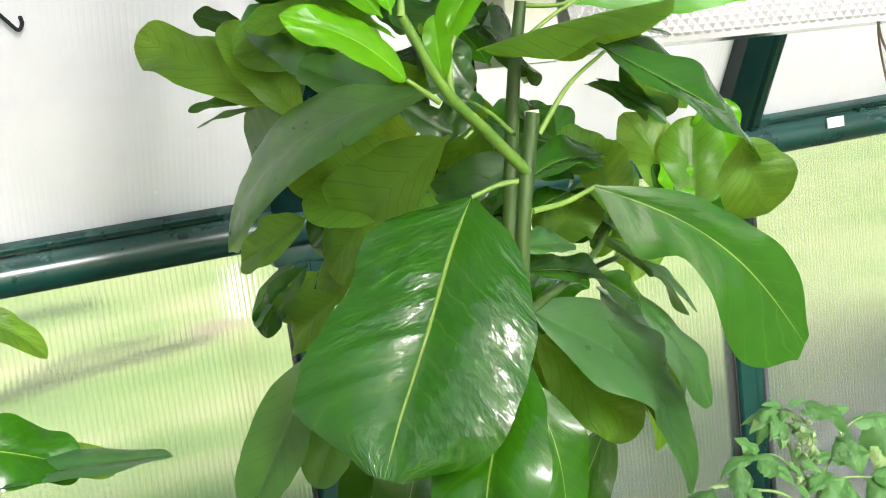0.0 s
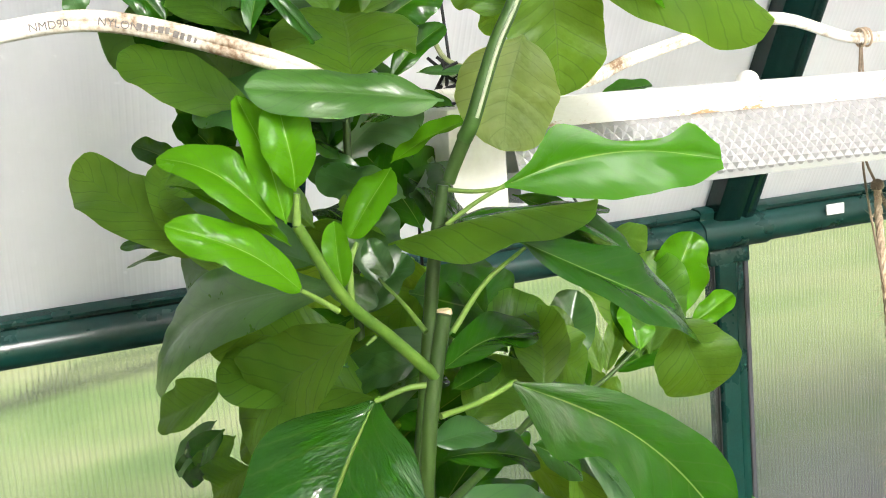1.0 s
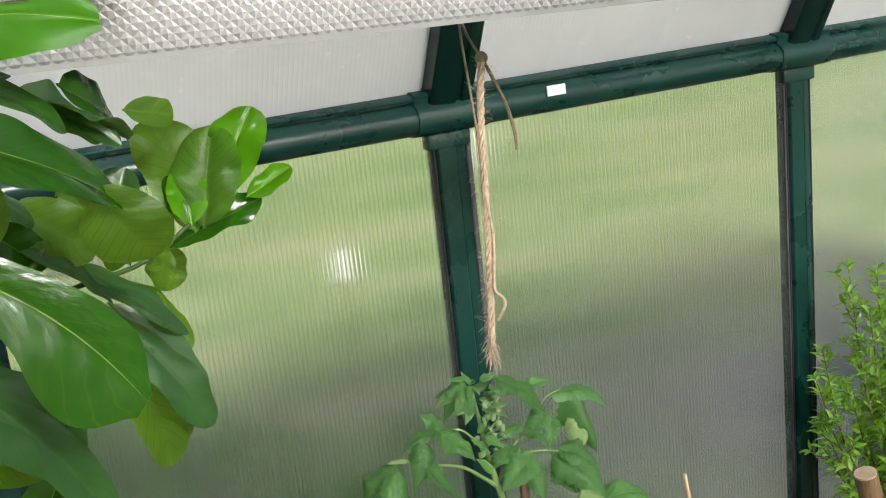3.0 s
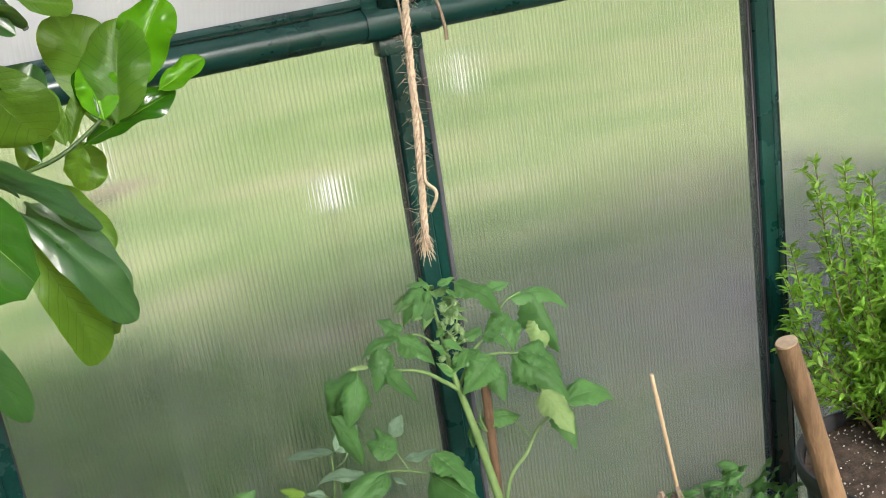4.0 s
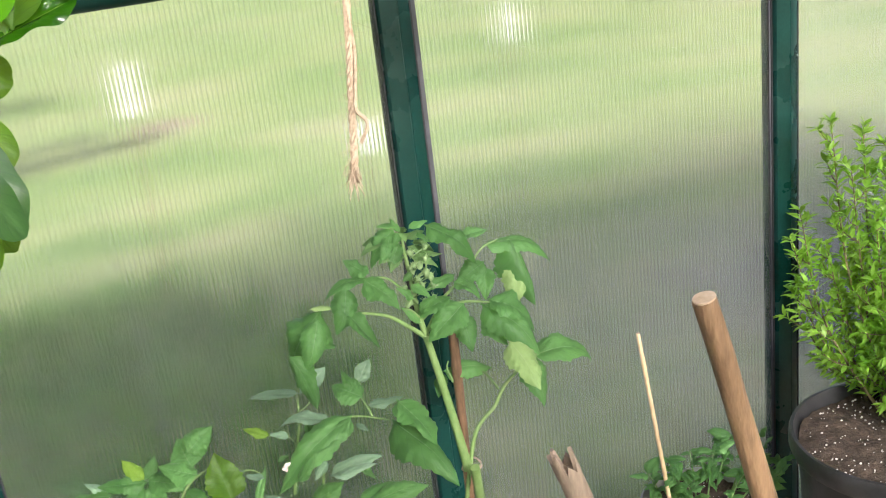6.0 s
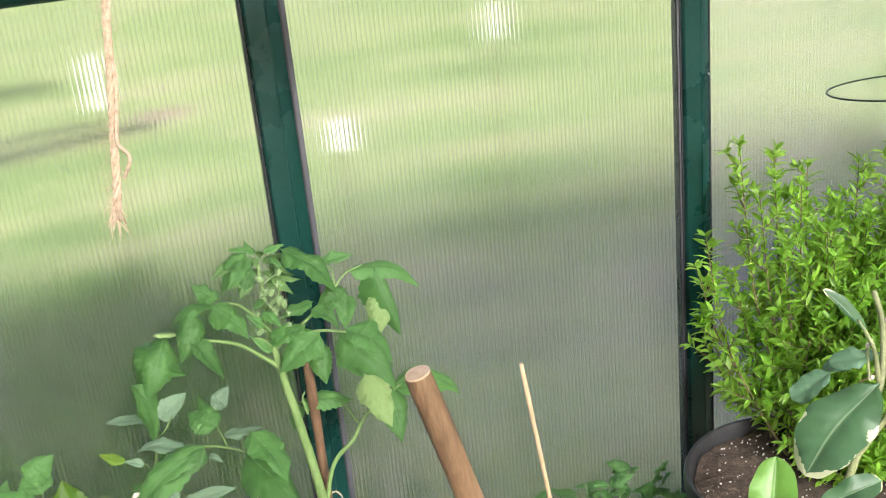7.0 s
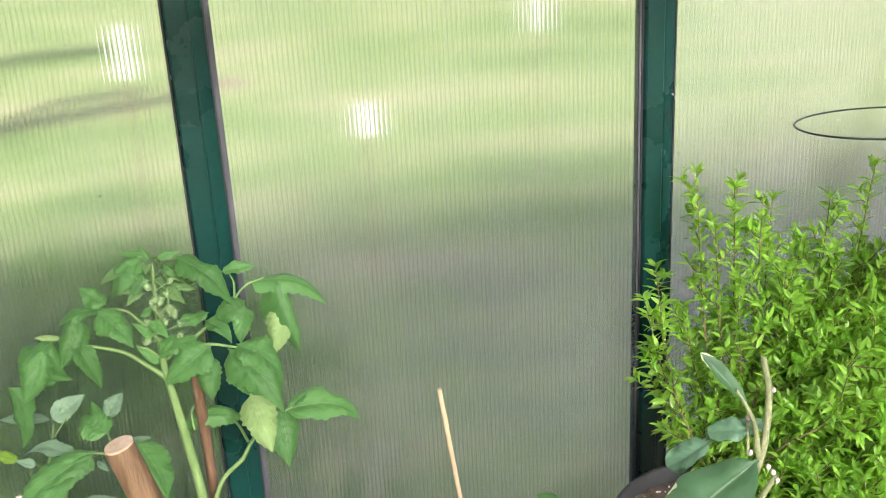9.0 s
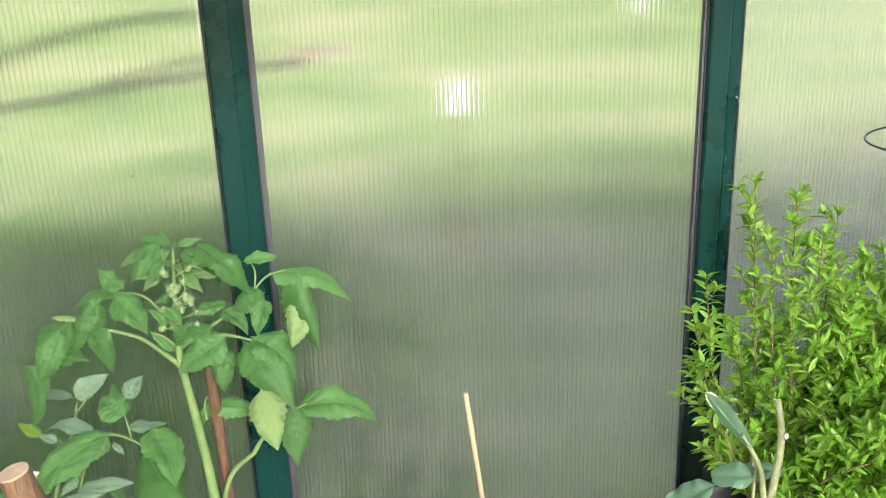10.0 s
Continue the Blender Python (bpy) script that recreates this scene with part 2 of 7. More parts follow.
def eave_beam(y, inward):
    beam = thing("eave_beam", "rounded dark green eave beam along the wall top", "beam", (0, 0, 0), "", "structure")
    bm = shape()
    extrude(bm, [(-u * 1.0, v) for u, v in eave_outline], (X0 - 0.04, y, EAVE), (X1 + 0.04, y, EAVE), (0, inward, 0), (0, 0, 1))
    part("rail", bm, BEAM, beam)
    for x in POSTS:
        # the joint: a sleeve on the beam, a flange over the post and a foot for the rafter
        bm = shape()
        sleeve = [(-u * 1.0 + (0.0022 if u < 0 else 0), v + (0.0022 if v > 0.02 else -0.0022)) for u, v in eave_outline if not 0.040 < v < 0.0452]
        extrude(bm, sleeve, (x - 0.052, y, EAVE), (x + 0.052, y, EAVE), (0, inward, 0), (0, 0, 1))
        lo, hi = sorted((y + inward * 0.005, y - inward * 0.02))
        box(bm, (x - 0.034, lo, EAVE - 0.022), (x + 0.029, hi, EAVE), 0.003)
        part("joint", bm, BEAM, beam)
    return beam


eave_beam(0.0, -1)
eave_beam(-DEEP, 1)

rafter_outline = [(-0.031, 0.0), (-0.031, -0.018), (-0.026, -0.022), (-0.008, -0.024), (0.004, -0.024), (0.008, -0.019), (0.011, -0.019), (0.014, -0.023),
                  (0.026, -0.022), (0.031, -0.018), (0.031, 0.0), (0.031, 0.012), (-0.031, 0.012)]


def rafter(x, mirror):
    """Steep lower rafter and flatter upper rafter of one bay line."""
    ob = thing("rafter", "dark green plastic roof rafter above the eave", "rafter", (0, 0, 0), "rafters", "structure")
    flip = lambda p: Vector((p.x, -DEEP - p.y, p.z)) if mirror else Vector(p)
    foot, knee, ridge = (Vector((x, p.y, p.z)) for p in (Vector((0, 0.01, EAVE + 0.035)), KNEE, RIDGE))
    for name, a, b in (("lower_bar", foot, knee), ("upper_bar", knee, ridge)):
        a, b = flip(a), flip(b)
        ahead = (b - a).normalized()
        up = ahead.cross(Vector((1, 0, 0)))
        if up.z < 0:
            up = -up
        bm = shape()
        extrude(bm, rafter_outline, a, b + ahead * 0.01, (1, 0, 0), up)
        part(name, bm, SHADED_GREEN, ob)
    return ob


for x in POSTS:
    rafter(x, False)
    rafter(x, True)
bm = shape()
extrude(bm, [(-0.05, -0.03), (0.05, -0.03), (0.03, 0.03), (-0.03, 0.03)], (X0, RIDGE.y, RIDGE.z), (X1, RIDGE.y, RIDGE.z), (0, 1, 0), (0, 0, 1))
tagged(part("ridge_beam", bm, FRAME), "dark green plastic ridge beam of the roof", "beam", "", "structure")
for y in (KNEE.y, -DEEP - KNEE.y):
    bm = shape()
    tube(bm, [(X0, y, KNEE.z), (X1, y, KNEE.z)], 0.026, 14)
    tagged(part("roof_purlin", bm, FRAME), "dark green rounded roof purlin at the bend", "beam", "", "structure")
for a, b in zip(POSTS, POSTS[1:]):
    for mirror in (False, True):
        flip = (lambda p: Vector((p.x, -DEEP - p.y, p.z))) if mirror else (lambda p: Vector(p))
        turn = (lambda p: Vector((p.x, -p.y, p.z))) if mirror else (lambda p: Vector(p))
        slope = (RIDGE - KNEE).normalized()
        pane("roof_panel", "milky ribbed polycarbonate roof panel", flip(Vector((a + 0.025, 0.008, EAVE + 0.053))), (1, 0, 0), turn(ROOF_IN),
             b - a - 0.05, 0.60, turn(ROOF_OUT), SUNNY_PANE if mirror else ROOF_PANE, "roof panels")
        pane("roof_panel", "milky ribbed polycarbonate roof panel", flip(Vector((a + 0.025, KNEE.y, KNEE.z + 0.012))), (1, 0, 0), turn(slope),
             b - a - 0.05, (RIDGE - KNEE).length, turn(Vector((0, -slope.z, -slope.y)) * -1 if slope.y < 0 else ROOF_OUT), SUNNY_PANE if mirror else ROOF_PANE, "roof panels")
for x, out in ((X0, -1), (X1, 1)):
    bm = shape()
    edge = [(-DEEP, 0.08), (0, 0.08), (0, EAVE + 0.05), (KNEE.y, KNEE.z), (RIDGE.y, RIDGE.z), (-DEEP - KNEE.y, KNEE.z), (-DEEP, EAVE + 0.05)]
    extrude(bm, edge, (x, 0, 0), (x + out * 0.01, 0, 0), (0, 1, 0), (0, 0, 1))
    ob = tagged(part("gable_panel", bm, ROOF_PANE), "milky polycarbonate gable end of the greenhouse", "greenhouse panel", "", "structure")
for y in (0.015, -DEEP - 0.015):
    bm = shape()
    box(bm, (X0 - 0.05, y - 0.03, 0.0), (X1 + 0.05, y + 0.03, 0.085), 0.006)
    tagged(part("base_rail", bm, FRAME), "dark green base rail under the wall", "rail", "", "structure")

SOIL_FLOOR = plain("trodden_earth", (0.05, 0.04, 0.03), (0.15, 0.12, 0.09), 6, 0.9, bump=0.6, depth=0.01)
bm = shape()
box(bm, (X0, -DEEP, -0.05), (X1, 0, 0.004))
tagged(part("floor", bm, SOIL_FLOOR, smooth=False), "trodden brown earth floor of the greenhouse", "floor", "", "structure")


# ---- outside: gravel strip, lawn, a few things seen dimly through the panels ----
def lawn_material():
    n = Nodes("lawn")
    v = n.coord("Object")
    big = n.noise(n.coord("Object", (0.5, 1.1, 1)), 0.9, 4)
    fine = n.noise(v, 30, 4)
    streak = n.noise(n.coord("Object", (0.45, 1.2, 1)), 1.7, 4, 0.6)
    grass = n.ramp(n.math("ADD", n.math("MULTIPLY", n.math("ADD", n.math("MULTIPLY", big, 0.66), n.math("MULTIPLY", streak, 0.34)), 0.8), n.math("MULTIPLY", fine, 0.2)),
                   (0.34, (0.132, 0.230, 0.058)), (0.45, (0.235, 0.340, 0.105)), (0.53, (0.340, 0.405, 0.165)), (0.61, (0.45, 0.448, 0.240)), (0.69, (0.58, 0.48, 0.365)))
    # a worn gravelly patch beside the wall, its edge ragged and thin
    split = n.node("ShaderNodeSeparateXYZ")
    n.link(v, split.inputs[0])
    ragged = n.math("MULTIPLY_ADD", n.noise(v, 1.6, 5), 1.0, -0.5)
    far_side = n.math("ADD", n.math("MULTIPLY_ADD", split.outputs[1], -0.85, 2.45), ragged)
    near_side = n.math("ADD", n.math("MULTIPLY_ADD", split.outputs[0], 0.66, -0.50), ragged)
    bare = n.math("MAXIMUM", n.math("MINIMUM", n.math("MINIMUM", n.math("MINIMUM", far_side, near_side), n.math("MINIMUM", n.math("MULTIPLY_ADD", split.outputs[1], 1.0, 1.0), n.math("MULTIPLY_ADD", split.outputs[0], -0.8, 5.0))), 0.95), 0.0)
    stones = n.ramp(n.math("ADD", n.math("MULTIPLY", n.noise(v, 4, 4), 0.6), n.math("MULTIPLY", n.noise(v, 60, 3), 0.4)), (0.3, (0.255, 0.222, 0.220)), (0.7, (0.375, 0.328, 0.324)))
    n.put(Base_Color=n.mix(bare, grass, stones), Roughness=0.9)
    n.bump(fine, 0.6, 0.03)
    return n.material


LAWN = lawn_material()
bm = shape()
bmesh.ops.create_grid(bm, x_segments=1, y_segments=1, size=400)
tagged(part("ground", bm, LAWN, at=Matrix.Translation((0, 0, -0.06)), smooth=False), "yellow-green lawn with a grey gravelly patch outside", "lawn", "", "structure")

# added grass blades, darker than the lawn, deepening the shade along the wall
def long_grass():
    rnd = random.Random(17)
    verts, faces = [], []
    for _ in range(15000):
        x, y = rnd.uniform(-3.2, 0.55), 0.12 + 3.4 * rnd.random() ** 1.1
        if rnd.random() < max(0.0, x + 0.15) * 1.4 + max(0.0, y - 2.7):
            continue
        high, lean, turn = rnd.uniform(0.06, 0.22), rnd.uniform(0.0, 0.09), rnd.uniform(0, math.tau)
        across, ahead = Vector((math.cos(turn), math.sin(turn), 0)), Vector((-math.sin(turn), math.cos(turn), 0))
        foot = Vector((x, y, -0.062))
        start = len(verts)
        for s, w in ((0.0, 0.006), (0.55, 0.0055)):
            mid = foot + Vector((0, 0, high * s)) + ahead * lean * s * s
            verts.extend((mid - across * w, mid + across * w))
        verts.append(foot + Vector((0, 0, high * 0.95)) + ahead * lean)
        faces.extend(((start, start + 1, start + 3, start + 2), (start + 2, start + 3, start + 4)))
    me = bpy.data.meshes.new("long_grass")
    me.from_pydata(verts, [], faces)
    me.materials.append(plain("shade_green_grass", (0.050, 0.165, 0.016), (0.130, 0.290, 0.040), 3, 0.7, 60, 0.1, 0.001))
    tagged(new("long_grass", me), "added green grass deepening the shade beside the greenhouse wall", "grass", "", "stuff")


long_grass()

# ---- foliage: materials and the leaf ----
def leaf_material(name, deep, fresh, glow, gloss, vein, veins=9.0, puff=0.35, through_light=0.35, shine=0.40, islands=False):
    """A leaf blade: midrib and side veins by its own coordinates, colour that wanders, and light that comes through it."""
    n = Nodes(name)
    uv = n.node("ShaderNodeUVMap")
    split = n.node("ShaderNodeSeparateXYZ")
    n.link(uv.outputs["UV"], split.inputs[0])
    along, side = split.outputs[0], n.math("ABSOLUTE", n.math("MULTIPLY_ADD", split.outputs[1], 2.0, -1.0))
    info = n.node("ShaderNodeObjectInfo")
    rnd = n.node("ShaderNodeNewGeometry").outputs["Random Per Island"] if islands else info.outputs["Random"]
    v = n.coord("Object")
    patch, grain = n.noise(v, 45, 4), n.noise(v, 700, 2)
    # fine creases that follow the side veins
    lean = n.node("ShaderNodeCombineXYZ")
    n.link(n.math("MULTIPLY", n.math("SUBTRACT", n.math("MULTIPLY", along, veins), n.math("MULTIPLY", side, 2.1)), 1.25), lean.inputs[0])
    n.link(n.math("MULTIPLY", side, 2.5), lean.inputs[1])
    n.link(n.math("MULTIPLY", rnd, 37.0), lean.inputs[2])
    crease = n.noise(lean.outputs[0], 1.6, 3.0, 0.55)
    rib_width = n.math("MULTIPLY_ADD", along, -0.022, 0.034)
    rib = n.math("SUBTRACT", 1.0, n.math("DIVIDE", side, rib_width))
    rib = n.math("MAXIMUM", n.math("MINIMUM", n.math("MULTIPLY", rib, 2.0), 1.0), 0.0)
    wander = n.math("MULTIPLY", n.noise(v, 60, 2), 0.6)
    wave = n.math("ADD", n.math("SUBTRACT", n.math("MULTIPLY", along, veins), n.math("MULTIPLY", side, 2.1)), wander)
    gap = n.math("ABSOLUTE", n.math("SUBTRACT", n.math("FRACT", wave), 0.5))
    line = n.math("MAXIMUM", n.math("MULTIPLY_ADD", gap, -14.0, 1.0), 0.0)
    mottled = n.mix(n.math("ADD", n.math("MULTIPLY", patch, 0.7), n.math("MULTIPLY", rnd, 0.35)), deep, fresh)
    mottled = n.mix(n.math("MULTIPLY", grain, 0.25), mottled, fresh)
    veined = n.mix(n.math("MULTIPLY", line, 0.13), mottled, vein)
    col = n.mix(n.math("MULTIPLY", rib, 0.75), veined, vein)
    hsv = n.node("ShaderNodeHueSaturation", Saturation=1.0)
    n.link(n.math("MULTIPLY_ADD", rnd, 0.3, 0.85), hsv.inputs["Value"])
    n.link(col, hsv.inputs["Color"])
    n.put(Base_Color=hsv.outputs["Color"], Roughness=n.math("MULTIPLY_ADD", patch, 0.22, gloss - 0.14), Specular_IOR_Level=shine)
    relief = n.math("ADD", n.math("MULTIPLY", gap, 0.25), n.math("MULTIPLY_ADD", crease, 0.55, n.math("MULTIPLY", rib, -0.8)))
    normal = n.bump(relief, puff, 0.004)
    lit = n.node("ShaderNodeBsdfTranslucent")
    # noise dims and lifts the glow, standing in for shade from other leaves
    thin = n.math("MAXIMUM", n.math("MINIMUM", n.math("MULTIPLY_ADD", n.noise(v, 22, 2), 2.4, -0.7), 1.0), 0.0)
    glow_col = n.mix(n.math("MULTIPLY", line, 0.6), n.mix(thin, [c * 0.66 for c in glow], [min(1.0, c * 1.14) for c in glow]), [c * 0.5 for c in glow])
    n.link(n.mix(n.math("MULTIPLY", rib, 0.5), glow_col, [c * 0.6 for c in glow]), lit.inputs["Color"])
    n.link(normal, lit.inputs["Normal"])
    blend = n.node("ShaderNodeMixShader", Fac=through_light)
    n.link(n.bsdf.outputs[0], blend.inputs[1])
    n.link(lit.outputs[0], blend.inputs[2])
    n.link(blend.outputs[0], n.out.inputs["Surface"])
    return n.material


MATURE = leaf_material("citrus_leaf_mature", (0.008, 0.050, 0.001), (0.019, 0.100, 0.002), (0.17, 0.40, 0.006), 0.20, (0.19, 0.29, 0.05), 9, 0.16, 0.17, 0.50)
GLOSSY = leaf_material("citrus_leaf_glossy", (0.006, 0.042, 0.001), (0.014, 0.080, 0.002), (0.17, 0.40, 0.006), 0.15, (0.19, 0.29, 0.05), 9, 0.50, 0.15, 0.80)
LIME = leaf_material("citrus_leaf_young", (0.038, 0.160, 0.002), (0.085, 0.265, 0.004), (0.30, 0.62, 0.006), 0.28, (0.30, 0.46, 0.08), 8, 0.06, 0.32, 0.14)
FRESH = leaf_material("citrus_leaf_fresh", (0.020, 0.120, 0.001), (0.050, 0.200, 0.002), (0.24, 0.56, 0.004), 0.34, (0.28, 0.44, 0.08), 8, 0.06, 0.26, 0.16)
OLIVE = leaf_material("citrus_leaf_pale_green", (0.034, 0.098, 0.008), (0.080, 0.180, 0.018), (0.46, 0.73, 0.045), 0.44, (0.16, 0.26, 0.06), 9, 0.25, 0.55)
SATIN = leaf_material("citrus_leaf_waxy", (0.020, 0.077, 0.017), (0.040, 0.130, 0.029), (0.28, 0.50, 0.06), 0.34, (0.10, 0.19, 0.07), 9, 0.10, 0.30, 1.0)
# paler copy for a single leaf, its backlight put into the colour
BACKLIT_LEAF = leaf_material("citrus_leaf_backlit", (0.120, 0.205, 0.040), (0.200, 0.300, 0.075), (0.84, 0.92, 0.26), 0.46, (0.20, 0.30, 0.08), 9, 0.20, 0.64)
DULL = leaf_material("citrus_leaf_dull", (0.026, 0.092, 0.012), (0.058, 0.165, 0.025), (0.30, 0.56, 0.05), 0.34, (0.15, 0.25, 0.09), 9, 0.10, 0.34, 0.9)
TOMATO = leaf_material("tomato_leaf", (0.034, 0.125, 0.026), (0.115, 0.270, 0.078), (0.27, 0.50, 0.10), 0.52, (0.20, 0.34, 0.15), 6, 0.42, 0.34)
TOMATO_YOUNG = leaf_material("tomato_young_leaf", (0.090, 0.200, 0.060), (0.200, 0.340, 0.130), (0.34, 0.54, 0.14), 0.58, (0.26, 0.40, 0.18), 6, 0.4, 0.42)
TOMATO_PALE = leaf_material("tomato_leaf_underside", (0.16, 0.27, 0.09), (0.26, 0.38, 0.14), (0.30, 0.45, 0.10), 0.65, (0.30, 0.40, 0.18), 7, 0.4, 0.3)
CITRUS_STEM = plain("citrus_green_bark", (0.018, 0.050, 0.006), (0.055, 0.110, 0.016), 60, 0.5, 400, 0.3, 0.0008, stretch=(1, 1, 0.25))
PALE_STEM = plain("young_pale_stem", (0.085, 0.175, 0.022), (0.20, 0.32, 0.055), 60, 0.5, 400, 0.2, 0.0006)
FRESH_STEM = plain("fresh_green_stem", (0.045, 0.120, 0.008), (0.120, 0.230, 0.022), 60, 0.45, 400, 0.25, 0.0008)
LEADER = plain("young_ridged_stem", (0.030, 0.085, 0.012), (0.070, 0.145, 0.028), 60, 0.4, 400, 0.2, 0.0006)
RIDGE_STEM = plain("pale_stem_ridge", (0.30, 0.38, 0.20), (0.50, 0.56, 0.38), 90, 0.5, 500, 0.2, 0.0005)
BEIGE_STEM = plain("knotty_beige_stem", (0.14, 0.17, 0.06), (0.36, 0.38, 0.20), 70, 0.6, 500, 0.5, 0.0012)
TOMATO_STEM = plain("tomato_stem", (0.110, 0.20, 0.050), (0.21, 0.32, 0.11), 50, 0.65, 900, 0.5, 0.0012)
BUD_HAIR = plain("pale_hairy_bud", (0.15, 0.25, 0.09), (0.30, 0.42, 0.20), 120, 0.9, 900, 0.6, 0.0012)


def outline_citrus(s, wing):
    """Half width of a citrus leaf at s of its length; wing: how large the winged stalk is."""
    if wing and s < 0.40:
        k = s / 0.40
        return wing * math.sin(math.pi * min(1, k ** 0.85 * 0.96)) ** 0.8 + 0.05
    start = 0.38 if wing else 0.03
    k = (s - start) / (1 - start)
    if k <= 0:
        return 0.025
    peak = 0.54
    if k < peak:
        return 0.5 * (1 - ((peak - k) / peak) ** 2.0) ** 0.66 + 0.012
    return 0.5 * max(0.0, 1 - ((k - peak) / (1.001 - peak)) ** 2.5) ** 0.5


def outline_pointed(s, teeth):
    """Half width of a tomato leaflet: broad near the base, drawn out to a tip, with shallow teeth."""
    if s < 0.05:
        return 0.03
    k = (s - 0.05) / 0.95
    w = 0.5 * math.sin(math.pi * k ** 0.62) ** 0.9 if k < 1 else 0.0
    lobes = 0.13 * max(0.0, math.sin(k * 19.0)) * (1 - k) - 0.10 * max(0.0, math.cos(k * 12.0 + 0.6)) * (1 - k)
    return w * (1 + lobes + teeth * abs(math.sin(k * 27.0))) + 0.006


def between(widths, s):
    """A smooth curve through evenly spaced half widths."""
    f = s * (len(widths) - 1)
    i = min(int(f), len(widths) - 2)
    u = f - i
    a, b, c, d = (widths[min(max(i + q, 0), len(widths) - 1)] for q in (-1, 0, 1, 2))
    return max(0.001, 0.5 * (2 * b + (c - a) * u + (2 * a - 5 * b + 4 * c - d) * u * u + (3 * b - a - 3 * c + d) * u ** 3))


def leaf_mesh(name, base, tip, normal, ratio, bend, fold, ripple, outline, extra, seed, rows=30, cols=6, curl=0.0, roll=0.0, dent=0.0, dent_at=0.45, quilt=0.0, twist=None, edges=None, skew=None, hook=0.0):
    base, tip, normal = Vector(base), Vector(tip), Vector(normal)
    axis = tip - base
    length = axis.length
    axis.normalize()
    normal = (normal - axis * normal.dot(axis)).normalized()
    across = axis.cross(normal)
    rnd = random.Random(seed)
    ph = [rnd.uniform(0, 6.28) for _ in range(8)]
    wob = rnd.uniform(0.5, 1.0)
    twist = rnd.uniform(-0.55, 0.55) if twist is None else twist
    flat, face = across, normal
    own_skew = rnd.uniform(-0.05, 0.05)
    skew = own_skew if skew is None else skew
    verts, uvs, faces = [], [], []
    for i in range(rows + 1):
        s = i / rows
        half = outline(s, extra) * ratio * length
        mid = base + axis * (s * length) + normal * (bend * length * 4 * s * (1 - s)) + across * (skew * length * math.sin(math.pi * s))
        # past the middle the blade droops away from its face
        a = twist * (s - 0.35)
        across, normal = flat * math.cos(a) + face * math.sin(a), face * math.cos(a) - flat * math.sin(a)
        mid -= normal * (curl * length * max(0.0, s - 0.45) ** 2 * 2)
        if hook:
            # the blade rolls over on itself along an arc
            bent = hook * s
            mid = base + axis * (length * math.sin(bent) / hook) - face * (length * (1 - math.cos(bent)) / hook) + flat * (skew * length * math.sin(math.pi * s))
            turned = face * math.cos(bent) + axis * math.sin(bent)
            across, normal = flat * math.cos(a) + turned * math.sin(a), turned * math.cos(a) - flat * math.sin(a)
        for j in range(-cols, cols + 1):
            k = j / cols
            edge = abs(k)
            lift = fold * half * edge - 0.10 * half * (1 - edge) ** 4
            lift += ripple * half * edge ** 1.5 * (math.sin(s * 9 + ph[0] + (1.7 if k > 0 else 0)) + 0.6 * math.sin(s * 17 + ph[1] + k))
            lift -= roll * half * edge ** 2.4
            # the blade bulges between its side veins
            lift += quilt * half * math.sin(math.pi * min(1.0, edge * 1.1)) * math.sin((s * 7.5 - edge * 1.9) * math.tau + (1.2 if k > 0 else 0) + ph[3])
            # uneven margins, each side its own
            hand = 0 if k > 0 else 1
            wide = 1 + 0.055 * wob * math.sin(5.2 * s + ph[4 + hand]) + 0.035 * wob * math.sin(13 * s + ph[6 + hand]) + 0.012 * math.sin(31 * s + ph[5 - hand])
            if dent * k > 0:
                wide *= 1 - abs(dent) * math.exp(-((s - dent_at) / 0.13) ** 2)
            if edges:
                half = between(edges[0 if k > 0 else 1], s) * length
                wide = 1 + 0.020 * math.sin(17 * s + ph[4 + hand]) + 0.010 * math.sin(37 * s + ph[5 - hand])
            inner = half * k * wide + 0.02 * half * math.sin(7 * s + ph[2])
            verts.append(mid + across * inner + normal * lift)
            uvs.append((s, 0.5 + 0.5 * k))
    w = 2 * cols + 1
    for i in range(rows):
        for j in range(w - 1):
            a = i * w + j
            faces.append((a, a + 1, a + w + 1, a + w))
    me = bpy.data.meshes.new(name)
    me.from_pydata(verts, [], faces)
    layer = me.uv_layers.new(name="UVMap")
    for loop in me.loops:
        layer.data[loop.index].uv = uvs[loop.vertex_index]
    me.shade_smooth()
    return me


LEAF_COUNT = [0]


def leaf(plant, material, base, tip, normal, ratio, bend=0.06, wing=0.0, fold=0.16, ripple=0.13, curl=0.0, roll=0.10, dent=0.0, dent_at=0.45, quilt=0.03, twist=None, edges=None, skew=None, label="", name="leaf"):
    """One citrus leaf as a part of its plant, in the place's own coordinates."""
    LEAF_COUNT[0] += 1
    own = random.Random(LEAF_COUNT[0] * 5)
    if fold == 0.16:
        fold, ripple, roll = own.uniform(0.06, 0.42), ripple * own.uniform(0.7, 1.7), own.uniform(0.0, 0.30)
    me = leaf_mesh(name, base, tip, normal, ratio, bend, fold, ripple, outline_citrus, wing, LEAF_COUNT[0], curl=curl, roll=roll, dent=dent, dent_at=dent_at, quilt=quilt, twist=twist, edges=edges, skew=skew)
    return fix(me, name, material, plant, label)


